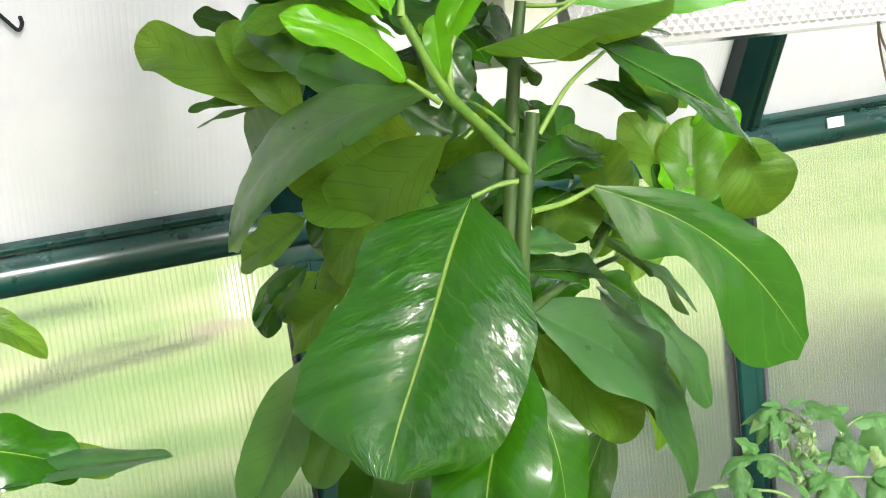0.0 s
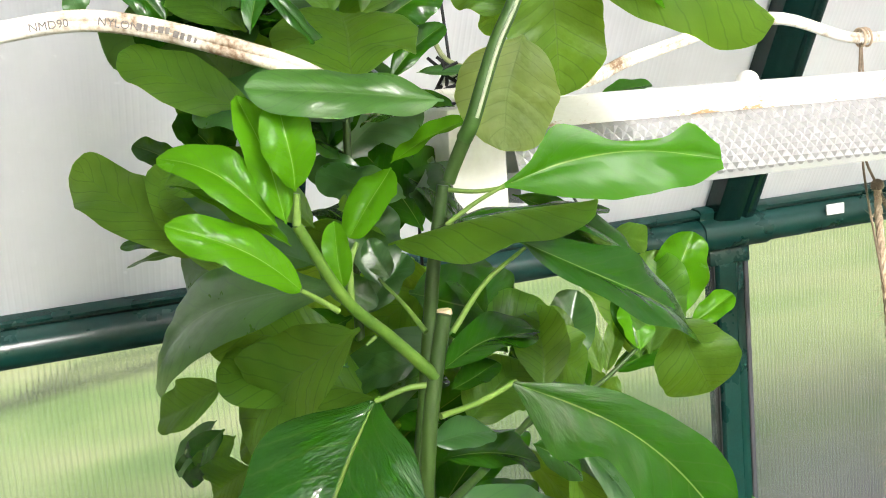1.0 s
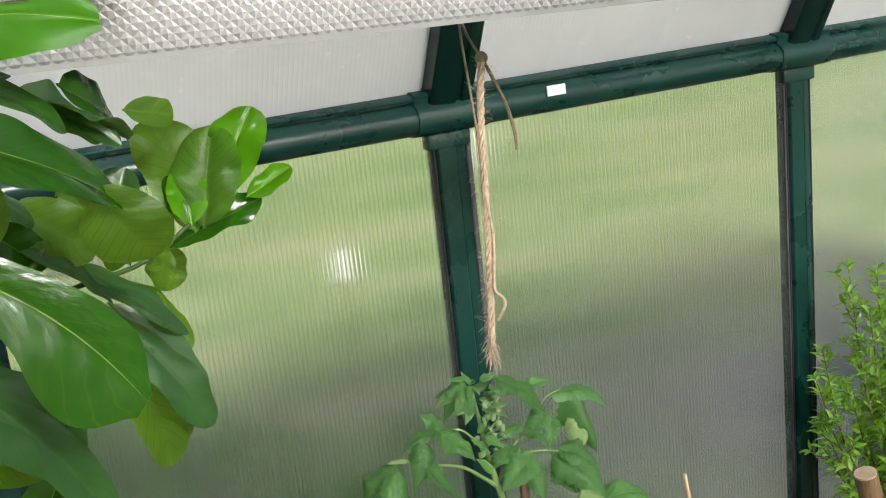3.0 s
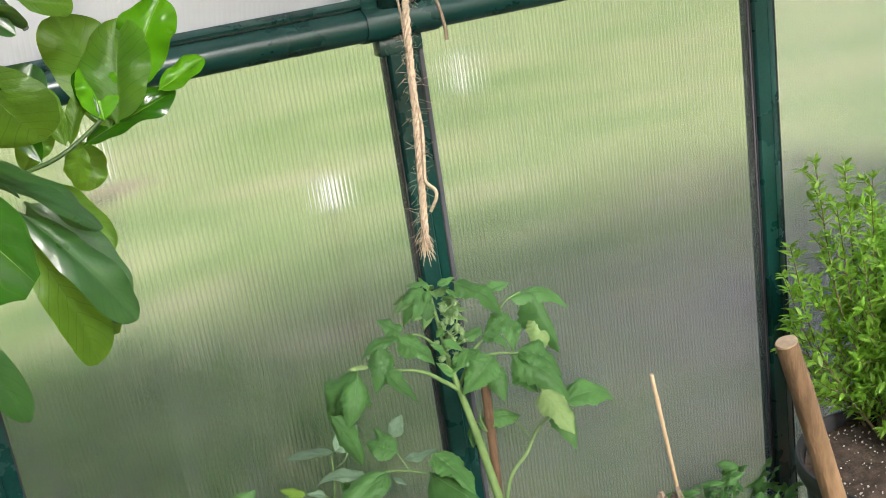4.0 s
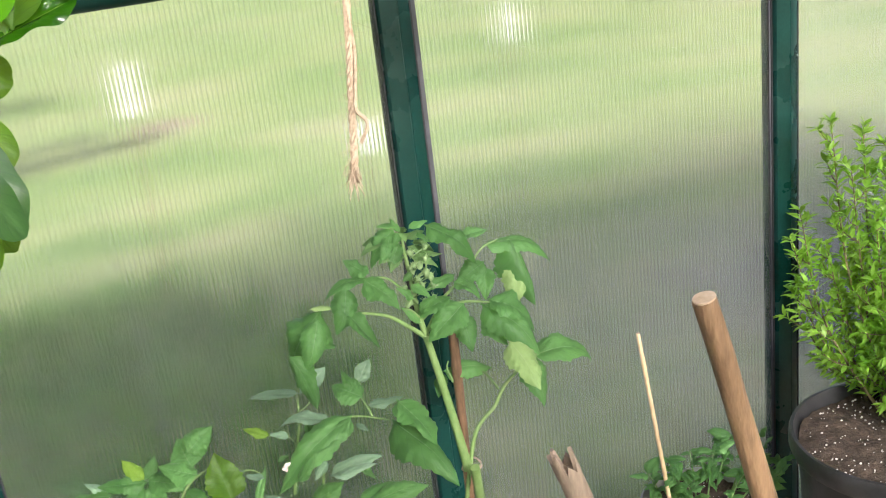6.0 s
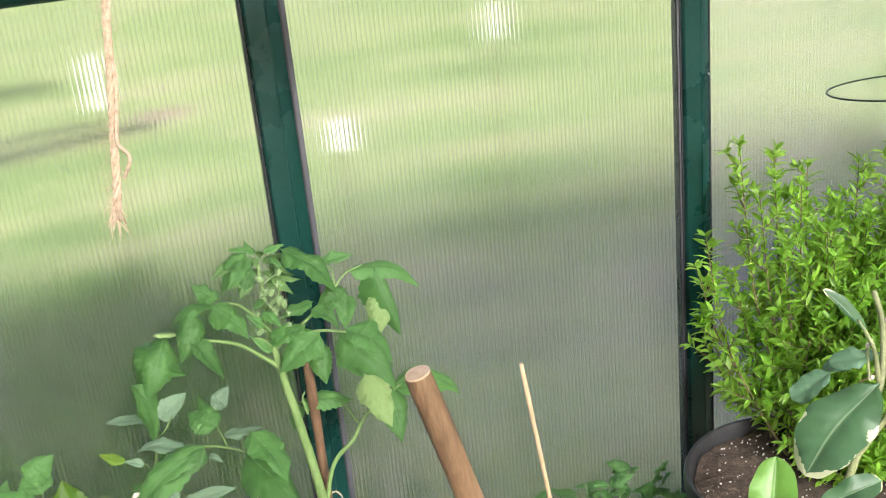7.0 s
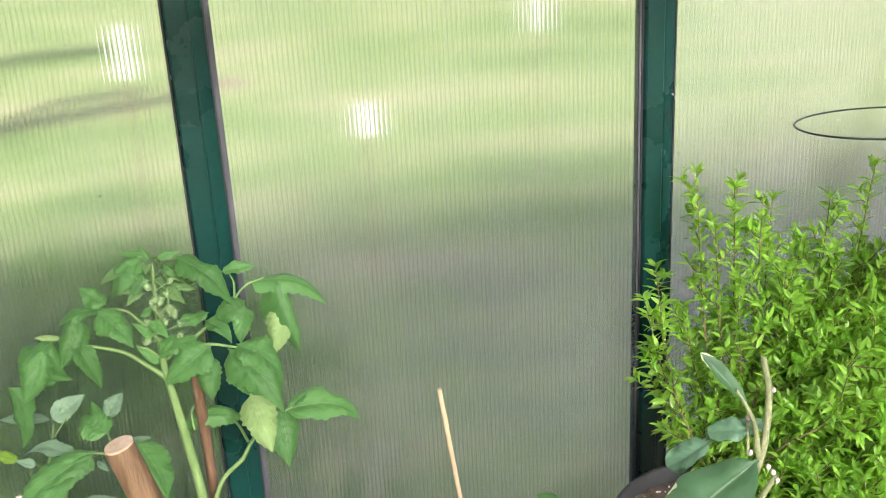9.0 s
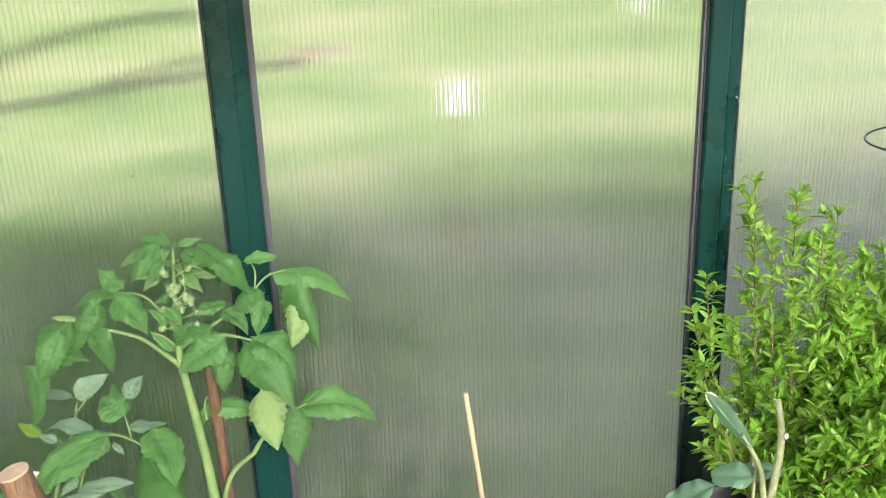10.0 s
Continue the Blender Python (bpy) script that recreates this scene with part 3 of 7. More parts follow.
def leaflet(plant, material, base, tip, normal, ratio, bend=0.06, curl=0.0, fold=0.30, ripple=0.16, roll=0.55, quilt=0.09, hook=0.0, label="", name="leaf"):
    """One tomato leaflet as a part of its plant."""
    LEAF_COUNT[0] += 1
    own = random.Random(LEAF_COUNT[0] * 7)
    roll, fold, ripple = roll * own.uniform(0.5, 1.7), fold * own.uniform(0.4, 1.7), ripple * own.uniform(0.7, 1.8)
    me = leaf_mesh(name, base, tip, normal, ratio * 0.86, bend, fold, ripple, outline_pointed, 0.17, LEAF_COUNT[0], rows=36, cols=4, curl=curl, roll=roll, quilt=quilt, hook=hook)
    return fix(me, name, material, plant, label)


def fix(me, name, material, plant, label=""):
    """Hangs a mesh, made in the place's coordinates, under its plant."""
    me.materials.append(material)
    ob = new(name, me)
    ob.parent = plant
    ob.matrix_parent_inverse = Matrix.Translation(plant.location).inverted()
    if label:
        ob["label"] = label
    return ob


def stem(plant, material, points, radii, name="stem", label="", steps=6, sides=14):
    """A bent stem through the points, thinning as the radii say."""
    curve = bow(points, steps)
    if not isinstance(radii, (int, float)):
        radii = [radii[0] + (radii[-1] - radii[0]) * i / (len(curve) - 1) for i in range(len(curve))]
    bm = shape()
    tube(bm, curve, radii, sides)
    ob = part(name, bm, material, None, label)
    ob.parent = plant
    ob.matrix_parent_inverse = Matrix.Translation(plant.location).inverted()
    return ob


def variegated(name, deep, fresh, spare):
    """Grey-green blade with uneven cream margins."""
    n = Nodes(name)
    uv = n.node("ShaderNodeUVMap")
    split = n.node("ShaderNodeSeparateXYZ")
    n.link(uv.outputs["UV"], split.inputs[0])
    side = n.math("ABSOLUTE", n.math("MULTIPLY_ADD", split.outputs[1], 2.0, -1.0))
    v = n.coord("Object")
    blot = n.noise(v, 17, 5, 0.65)
    margin = n.math("MULTIPLY", n.math("GREATER_THAN", n.math("ADD", n.math("MULTIPLY_ADD", n.math("POWER", split.outputs[0], 8.0), 0.95, side), n.math("MULTIPLY", blot, 2.4)), spare), 1.0)
    rib = n.math("LESS_THAN", side, 0.035)
    green = n.mix(n.noise(v, 90, 3), deep, fresh)
    col = n.mix(n.math("MULTIPLY", rib, 0.45), n.mix(margin, green, (0.62, 0.63, 0.40)), (0.45, 0.55, 0.35))
    n.put(Base_Color=col, Roughness=0.42)
    n.bump(n.noise(v, 120, 4), 0.25, 0.002)
    lit = n.node("ShaderNodeBsdfTranslucent", Color=(0.25, 0.42, 0.08, 1))
    blend = n.node("ShaderNodeMixShader", Fac=0.22)
    n.link(n.bsdf.outputs[0], blend.inputs[1])
    n.link(lit.outputs[0], blend.inputs[2])
    n.link(blend.outputs[0], n.out.inputs["Surface"])
    return n.material


VARIEGATED = variegated("variegated_leaf", (0.038, 0.110, 0.048), (0.075, 0.165, 0.080), 2.46)
VARIEGATED_GREEN = variegated("variegated_fresh_leaf", (0.09, 0.25, 0.03), (0.17, 0.36, 0.06), 2.90)
SAGE = leaf_material("dull_grey_green_leaf", (0.11, 0.21, 0.12), (0.24, 0.36, 0.24), (0.26, 0.42, 0.15), 0.5, (0.32, 0.42, 0.29), 7, 0.4, 0.3)
SAGE_FLAT = leaf_material("blue_grey_leaf", (0.07, 0.16, 0.09), (0.12, 0.23, 0.14), (0.18, 0.34, 0.10), 0.45, (0.16, 0.27, 0.16), 7, 0.2, 0.25)
LIME_SOFT = leaf_material("soft_yellow_green_leaf", (0.14, 0.30, 0.03), (0.26, 0.42, 0.06), (0.40, 0.60, 0.05), 0.55, (0.30, 0.45, 0.12), 7, 0.3, 0.4)

# ---- the potted citrus by the wall ----
pomelo = thing("citrus_tree", "leafy green citrus tree with glossy leaves in a pot", "citrus tree", (-0.72, -0.70, 0.0))
stem(pomelo, CITRUS_STEM, [(-0.715, -0.70, 0.33), (-0.722, -0.702, 0.8), (-0.718, -0.698, 1.2), (-0.722, -0.700, 1.50)], (0.012, 0.0055), "trunk")
bm = shape()
bmesh.ops.create_cone(bm, cap_ends=True, segments=14, radius1=0.0037, radius2=0.0034, depth=0.0022, matrix=Matrix.Translation((-0.7190, -0.7180, 1.6545)))
cut = part("cut_end", bm, plain("fresh_cut_wood", (0.62, 0.45, 0.28), (0.80, 0.66, 0.48), 200, 0.7), None, "pale freshly cut stem end")
cut.parent = pomelo
cut.matrix_parent_inverse = Matrix.Translation(pomelo.location).inverted()
stem(pomelo, CITRUS_STEM, [(-0.739, -0.725, 1.568), (-0.734, -0.726, 1.605), (-0.727, -0.725, 1.635), (-0.722, -0.725, 1.655)], (0.0037, 0.0035))
stem(pomelo, CITRUS_STEM, [(-0.731, -0.692, 1.555), (-0.720, -0.687, 1.608), (-0.710, -0.686, 1.668), (-0.702, -0.688, 1.708)], (0.0043, 0.0030))
stem(pomelo, CITRUS_STEM, [(-0.710, -0.714, 1.712), (-0.707, -0.716, 1.720), (-0.699, -0.723, 1.740)], (0.0030, 0.0034))
stem(pomelo, LEADER, [(-0.703, -0.720, 1.731), (-0.700, -0.725, 1.740), (-0.688, -0.726, 1.769), (-0.677, -0.726, 1.788), (-0.668, -0.724, 1.805), (-0.660, -0.721, 1.821), (-0.646, -0.716, 1.842), (-0.630, -0.708, 1.869)], (0.0037, 0.0027))
stem(pomelo, RIDGE_STEM, [(-0.7000, -0.7286, 1.740), (-0.6880, -0.7296, 1.769), (-0.6770, -0.7296, 1.788), (-0.6680, -0.7276, 1.805), (-0.6600, -0.7246, 1.821), (-0.6460, -0.7196, 1.842)], (0.0009, 0.0006), "stem_ridge", "whitish ridge along a young stem")
stem(pomelo, FRESH_STEM, [(-0.729, -0.726, 1.628), (-0.749, -0.728, 1.650), (-0.769, -0.733, 1.671), (-0.787, -0.736, 1.705)], (0.0030, 0.0023))
stem(pomelo, PALE_STEM, [(-0.772, -0.732, 1.666), (-0.781, -0.733, 1.673), (-0.788, -0.735, 1.678)], (0.0014, 0.0010))
stem(pomelo, PALE_STEM, [(-0.787, -0.736, 1.705), (-0.786, -0.737, 1.718)], (0.0019, 0.0012))
stem(pomelo, PALE_STEM, [(-0.766, -0.732, 1.669), (-0.765, -0.732, 1.685), (-0.761, -0.732, 1.694)], (0.0016, 0.0011))
stem(pomelo, PALE_STEM, [(-0.728, -0.725, 1.624), (-0.741, -0.722, 1.624), (-0.756, -0.719, 1.620)], (0.0015, 0.0012))
stem(pomelo, PALE_STEM, [(-0.728, -0.725, 1.609), (-0.705, -0.717, 1.609), (-0.682, -0.710, 1.613)], (0.0015, 0.0012))
stem(pomelo, PALE_STEM, [(-0.705, -0.695, 1.690), (-0.691, -0.699, 1.699), (-0.677, -0.703, 1.706)], (0.0012, 0.0009))
stem(pomelo, PALE_STEM, [(-0.702, -0.688, 1.706), (-0.689, -0.696, 1.704), (-0.677, -0.703, 1.705)], (0.0012, 0.0009))
stem(pomelo, PALE_STEM, [(-0.726, -0.711, 1.645), (-0.730, -0.696, 1.656), (-0.733, -0.672, 1.665)], (0.0014, 0.0007))
stem(pomelo, PALE_STEM, [(-0.715, -0.716, 1.644), (-0.698, -0.719, 1.665), (-0.679, -0.724, 1.679)], (0.0015, 0.0009))
stem(pomelo, PALE_STEM, [(-0.755, -0.726, 1.651), (-0.760, -0.727, 1.648)], (0.0011, 0.0006))
stem(pomelo, CITRUS_STEM, [(-0.627, -0.562, 1.526), (-0.580, -0.537, 1.531), (-0.527, -0.515, 1.534), (-0.474, -0.510, 1.564)], (0.0022, 0.0014))
stem(pomelo, CITRUS_STEM, [(-0.726, -0.608, 1.609), (-0.721, -0.598, 1.676), (-0.715, -0.589, 1.743), (-0.699, -0.557, 1.837)], (0.0029, 0.0018))
stem(pomelo, CITRUS_STEM, [(-0.740, -0.728, 1.561), (-0.681, -0.666, 1.557), (-0.620, -0.604, 1.558), (-0.599, -0.588, 1.571)], (0.0025, 0.0018))
stem(pomelo, CITRUS_STEM, [(-0.836, -0.542, 1.837), (-0.818, -0.550, 1.845), (-0.803, -0.556, 1.855)], (0.0022, 0.0014))
leaf(pomelo, LIME, (-0.791, -0.735, 1.706), (-0.803, -0.725, 1.759), (0.017, -0.983, 0.185), 0.34, bend=.03)
leaf(pomelo, LIME, (-0.787, -0.739, 1.719), (-0.790, -0.737, 1.756), (-0.074, -0.996, 0.051), 0.55, bend=.16)
leaf(pomelo, LIME, (-0.794, -0.732, 1.705), (-0.836, -0.716, 1.737), (0.027, -0.882, 0.470), 0.39, bend=.16)
leaf(pomelo, LIME, (-0.789, -0.731, 1.696), (-0.828, -0.689, 1.723), (0.208, -0.384, 0.900), 0.3, bend=.05)
leaf(pomelo, LIME, (-0.786, -0.734, 1.676), (-0.838, -0.728, 1.711), (0.092, -0.878, 0.469), 0.31, bend=.10)
leaf(pomelo, LIME, (-0.769, -0.732, 1.675), (-0.770, -0.732, 1.704), (-0.279, -0.960, -0.003), 0.4)
leaf(pomelo, LIME, (-0.730, -0.696, 1.720), (-0.758, -0.711, 1.693), (-0.246, -0.711, 0.659), 0.44, bend=.14)
leaf(pomelo, LIME, (-0.730, -0.696, 1.722), (-0.685, -0.689, 1.738), (-0.252, -0.388, 0.886), 0.29, bend=.06)
leaf(pomelo, SATIN, (-0.731, -0.683, 1.667), (-0.738, -0.677, 1.686), (-0.321, -0.929, 0.185), 0.63)
leaf(pomelo, OLIVE, (-0.785, -0.569, 1.659), (-0.809, -0.513, 1.722), (-0.188, -0.771, 0.609), 0.35)
leaf(pomelo, OLIVE, (-0.786, -0.555, 1.667), (-0.850, -0.451, 1.724), (-0.346, -0.602, 0.719), 0.29)
leaf(pomelo, MATURE, (-0.799, -0.516, 1.673), (-0.832, -0.479, 1.672), (-0.566, -0.505, 0.651), 0.18)
leaf(pomelo, SATIN, (-0.798, -0.517, 1.669), (-0.831, -0.493, 1.661), (-0.450, -0.344, 0.824), 0.18)
leaf(pomelo, SATIN, (-0.769, -0.512, 1.682), (-0.788, -0.479, 1.704), (-0.112, -0.596, 0.795), 0.5)
leaf(pomelo, MATURE, (-0.775, -0.547, 1.720), (-0.791, -0.513, 1.749), (-0.186, -0.687, 0.702), 0.46)
leaf(pomelo, OLIVE, (-0.766, -0.592, 1.747), (-0.824, -0.534, 1.786), (-0.362, -0.742, 0.564), 0.35)
leaf(pomelo, OLIVE, (-0.761, -0.560, 1.751), (-0.789, -0.545, 1.757), (-0.287, -0.763, 0.579), 0.42)
leaf(pomelo, MATURE, (-0.769, -0.524, 1.738), (-0.791, -0.500, 1.749), (-0.449, -0.678, 0.582), 0.59)
leaf(pomelo, MATURE, (-0.786, -0.474, 1.717), (-0.814, -0.457, 1.732), (-0.217, -0.831, 0.512), 0.5)
leaf(pomelo, OLIVE, (-0.747, -0.707, 1.759), (-0.725, -0.633, 1.794), (-0.162, -0.380, 0.911), 0.8, bend=.10)
leaf(pomelo, MATURE, (-0.693, -0.604, 1.759), (-0.655, -0.596, 1.786), (-0.213, -0.812, 0.543), 0.32)
leaf(pomelo, SATIN, (-0.643, -0.516, 1.761), (-0.605, -0.535, 1.759), (-0.247, -0.560, 0.791), 0.25)
leaf(pomelo, MATURE, (-0.772, -0.628, 1.787), (-0.752, -0.609, 1.828), (-0.349, -0.770, 0.534), 0.29)
leaf(pomelo, OLIVE, (-0.732, -0.636, 1.792), (-0.739, -0.590, 1.842), (-0.220, -0.731, 0.646), 0.44)
leaf(pomelo, OLIVE, (-0.716, -0.632, 1.792), (-0.670, -0.626, 1.833), (-0.297, -0.837, 0.460), 0.42)
leaf(pomelo, MATURE, (-0.704, -0.616, 1.787), (-0.663, -0.611, 1.808), (-0.092, -0.908, 0.408), 0.59)
leaf(pomelo, MATURE, (-0.667, -0.586, 1.813), (-0.633, -0.575, 1.847), (-0.279, -0.793, 0.541), 0.42)
leaf(pomelo, OLIVE, (-0.764, -0.586, 1.790), (-0.794, -0.541, 1.832), (-0.349, -0.758, 0.551), 0.52)
leaf(pomelo, MATURE, (-0.832, -0.544, 1.836), (-0.802, -0.565, 1.800), (-0.099, -0.894, 0.436), 0.38)
leaf(pomelo, SATIN, (-0.811, -0.552, 1.856), (-0.767, -0.578, 1.830), (0.136, -0.575, 0.806), 0.38)
leaf(pomelo, MATURE, (-0.774, -0.669, 1.807), (-0.749, -0.675, 1.773), (0.296, -0.878, 0.377), 0.24)
leaf(pomelo, MATURE, (-0.718, -0.628, 1.815), (-0.702, -0.605, 1.861), (-0.347, -0.794, 0.499), 0.42)
leaf(pomelo, SATIN, (-0.837, -0.543, 1.826), (-0.848, -0.541, 1.807), (-0.254, -0.967, 0.023), 0.59)
leaf(pomelo, MATURE, (-0.772, -0.528, 1.841), (-0.724, -0.525, 1.873), (-0.248, -0.843, 0.477), 0.5)
leaf(pomelo, MATURE, (-0.715, -0.536, 1.831), (-0.728, -0.500, 1.876), (-0.339, -0.777, 0.531), 0.5)
leaf(pomelo, MATURE, (-0.735, -0.558, 1.772), (-0.732, -0.530, 1.816), (-0.101, -0.832, 0.545), 0.5)
leaf(pomelo, MATURE, (-0.771, -0.527, 1.714), (-0.787, -0.510, 1.770), (-0.066, -0.958, 0.278), 0.5)
leaf(pomelo, DULL, (-0.727, -0.758, 1.750), (-0.803, -0.741, 1.762), (-0.083, -0.789, 0.609), 0.3, bend=.05, twist=.1)
leaf(pomelo, MATURE, (-0.712, -0.733, 1.746), (-0.730, -0.667, 1.741), (-0.457, -0.070, 0.887), 0.34)
leaf(pomelo, SATIN, (-0.708, -0.652, 1.700), (-0.740, -0.610, 1.716), (-0.373, -0.575, 0.728), 0.46)
leaf(pomelo, MATURE, (-0.688, -0.620, 1.677), (-0.703, -0.560, 1.724), (-0.386, -0.622, 0.681), 0.38)
leaf(pomelo, SATIN, (-0.725, -0.650, 1.657), (-0.717, -0.624, 1.699), (-0.103, -0.839, 0.535), 0.59)
leaf(pomelo, SATIN, (-0.714, -0.619, 1.700), (-0.737, -0.584, 1.719), (-0.435, -0.639, 0.634), 0.5)
leaf(pomelo, MATURE, (-0.699, -0.607, 1.674), (-0.696, -0.556, 1.725), (-0.207, -0.681, 0.702), 0.42)
leaf(pomelo, SATIN, (-0.752, -0.631, 1.669), (-0.790, -0.589, 1.691), (-0.256, -0.625, 0.737), 0.5)
leaf(pomelo, OLIVE, (-0.670, -0.711, 1.786), (-0.685, -0.685, 1.808), (-0.508, -0.714, 0.482), 0.78, bend=.06, ripple=.2)
leaf(pomelo, OLIVE, (-0.666, -0.707, 1.800), (-0.679, -0.699, 1.776), (-0.693, -0.710, 0.126), 0.6, ripple=.2)
leaf(pomelo, BACKLIT_LEAF, (-0.655, -0.690, 1.775), (-0.675, -0.700, 1.722), (-0.30, -0.93, 0.20), 0.84, bend=.05, ripple=.08, fold=.05, twist=.1, quilt=.05)
leaf(pomelo, OLIVE, (-0.622, -0.665, 1.813), (-0.617, -0.655, 1.743), (-0.25, -0.93, 0.25), 0.74, bend=.05, ripple=.10, fold=.08, twist=.1, quilt=.05)
leaf(pomelo, LIME, (-0.627, -0.697, 1.807), (-0.575, -0.704, 1.786), (0.136, -0.797, 0.588), 0.22, curl=.3)
leaf(pomelo, OLIVE, (-0.624, -0.686, 1.817), (-0.509, -0.694, 1.773), (0.006, -0.90, 0.43), 0.40, bend=.10, fold=-.55, roll=.15, ripple=.08, twist=.1)
leaf(pomelo, SATIN, (-0.631, -0.694, 1.817), (-0.576, -0.699, 1.815), (-0.009, -0.410, 0.912), 0.17)
leaf(pomelo, MATURE, (-0.485, -0.465, 1.729), (-0.442, -0.474, 1.737), (-0.230, -0.349, 0.908), 0.38)
leaf(pomelo, FRESH, (-0.672, -0.690, 1.704), (-0.562, -0.715, 1.706), (-0.10, -0.97, 0.22), 0.3, twist=.1, bend=.03, fold=.12, ripple=.04, quilt=.015, skew=-.085,
     edges=((.008, .075, .145, .185, .20, .195, .165, .125, .045), (.008, .055, .165, .125, .055, .045, .065, .145, .065)))
leaf(pomelo, MATURE, (-0.655, -0.665, 1.696), (-0.581, -0.660, 1.648), (0.394, -0.751, 0.530), 0.22, bend=.10)
leaf(pomelo, MATURE, (-0.709, -0.694, 1.690), (-0.605, -0.676, 1.683), (0.086, -0.121, 0.989), 0.17, bend=.05)
leaf(pomelo, OLIVE, (-0.738, -0.705, 1.687), (-0.652, -0.745, 1.700), (0.0, 0.06, 1.0), 0.52, bend=.05, fold=-.45, roll=.25, ripple=.08, twist=.1)
leaf(pomelo, MATURE, (-0.682, -0.722, 1.683), (-0.555, -0.692, 1.615), (0.421, -0.799, 0.430), 0.24, bend=.05, curl=.15)
leaf(pomelo, OLIVE, (-0.575, -0.690, 1.622), (-0.550, -0.684, 1.572), (-0.241, -0.964, -0.112), 0.80, curl=.2, fold=.1, roll=.2, ripple=.08)
leaf(pomelo, MATURE, (-0.699, -0.672, 1.618), (-0.643, -0.661, 1.621), (0.022, -0.351, 0.936), 0.24)
leaf(pomelo, OLIVE, (-0.670, -0.629, 1.616), (-0.619, -0.627, 1.624), (-0.063, -0.775, 0.629), 0.63)
leaf(pomelo, OLIVE, (-0.637, -0.648, 1.585), (-0.628, -0.623, 1.627), (-0.229, -0.807, 0.544), 0.63)
leaf(pomelo, MATURE, (-0.690, -0.647, 1.595), (-0.658, -0.637, 1.602), (-0.016, -0.546, 0.837), 0.5)
leaf(pomelo, SATIN, (-0.711, -0.656, 1.617), (-0.742, -0.636, 1.603), (-0.630, -0.620, 0.468), 0.46)
leaf(pomelo, MATURE, (-0.668, -0.649, 1.632), (-0.676, -0.620, 1.653), (-0.101, -0.612, 0.784), 0.5)
leaf(pomelo, SATIN, (-0.728, -0.624, 1.638), (-0.695, -0.611, 1.664), (-0.251, -0.709, 0.658), 0.5)
leaf(pomelo, MATURE, (-0.682, -0.601, 1.626), (-0.637, -0.593, 1.647), (-0.189, -0.733, 0.653), 0.5)
leaf(pomelo, OLIVE, (-0.486, -0.507, 1.544), (-0.499, -0.465, 1.627), (0.013, -0.894, 0.448), 0.56, ripple=.2)
leaf(pomelo, OLIVE, (-0.482, -0.513, 1.548), (-0.461, -0.497, 1.619), (-0.358, -0.881, 0.310), 0.66, ripple=.2)
leaf(pomelo, LIME, (-0.490, -0.514, 1.552), (-0.489, -0.497, 1.591), (0.057, -0.923, 0.382), 0.7)
leaf(pomelo, LIME, (-0.461, -0.511, 1.569), (-0.429, -0.498, 1.628), (-0.390, -0.828, 0.403), 0.58, ripple=.2)
leaf(pomelo, LIME, (-0.449, -0.518, 1.566), (-0.412, -0.519, 1.582), (-0.259, -0.809, 0.528), 0.48)
leaf(pomelo, MATURE, (-0.506, -0.500, 1.536), (-0.436, -0.513, 1.563), (-0.394, -0.553, 0.734), 0.36)
leaf(pomelo, OLIVE, (-0.508, -0.510, 1.536), (-0.518, -0.501, 1.511), (-0.510, -0.855, -0.097), 0.67)
leaf(pomelo, OLIVE, (-0.519, -0.507, 1.539), (-0.522, -0.488, 1.579), (-0.325, -0.861, 0.390), 0.39)
leaf(pomelo, OLIVE, (-0.516, -0.508, 1.539), (-0.498, -0.498, 1.576), (-0.552, -0.695, 0.461), 0.35)
leaf(pomelo, MATURE, (-0.539, -0.522, 1.534), (-0.546, -0.501, 1.573), (-0.317, -0.861, 0.399), 0.4)
leaf(pomelo, MATURE, (-0.494, -0.515, 1.553), (-0.499, -0.496, 1.588), (-0.202, -0.872, 0.445), 0.3)
leaf(pomelo, GLOSSY, (-0.756, -0.719, 1.620), (-0.831, -0.760, 1.514), (-0.38, -0.725, 0.58), 0.78, bend=.09, fold=.06, ripple=.05, twist=0, quilt=.045, roll=.2, skew=0.0,
     edges=((.02, .23, .31, .307, .315, .345, .385, .34, .06), (.02, .19, .27, .315, .345, .35, .335, .285, .06)))
leaf(pomelo, MATURE, (-0.685, -0.712, 1.613), (-0.576, -0.732, 1.511), (-0.075, -0.990, 0.119), 0.36, bend=.045, fold=.10, twist=.1, ripple=.06, quilt=.05, skew=-.095,
     edges=((.008, .105, .185, .115, .150, .215, .255, .220, .065), (.008, .050, .085, .105, .12, .13, .145, .130, .035)))
leaf(pomelo, DULL, (-0.762, -0.712, 1.671), (-0.822, -0.486, 1.582), (-0.80, -0.28, 0.53), 0.25, bend=.10, fold=.12, roll=.25, ripple=.06, twist=.25,
     edges=((.006, .035, .075, .095, .105, .11, .10, .075, .012), (.006, .035, .07, .09, .10, .105, .10, .07, .012)))
leaf(pomelo, OLIVE, (-0.752, -0.695, 1.648), (-0.794, -0.602, 1.577), (-0.934, -0.343, 0.105), 0.39, bend=.08)
leaf(pomelo, OLIVE, (-0.802, -0.604, 1.609), (-0.830, -0.552, 1.582), (-0.896, -0.360, 0.260), 0.42)
leaf(pomelo, MATURE, (-0.801, -0.588, 1.580), (-0.816, -0.513, 1.529), (-0.908, -0.345, -0.239), 0.22)
leaf(pomelo, SATIN, (-0.801, -0.566, 1.579), (-0.821, -0.521, 1.537), (-0.947, -0.296, 0.124), 0.22)
leaf(pomelo, OLIVE, (-0.796, -0.591, 1.576), (-0.812, -0.545, 1.545), (-0.921, -0.383, -0.071), 0.34)
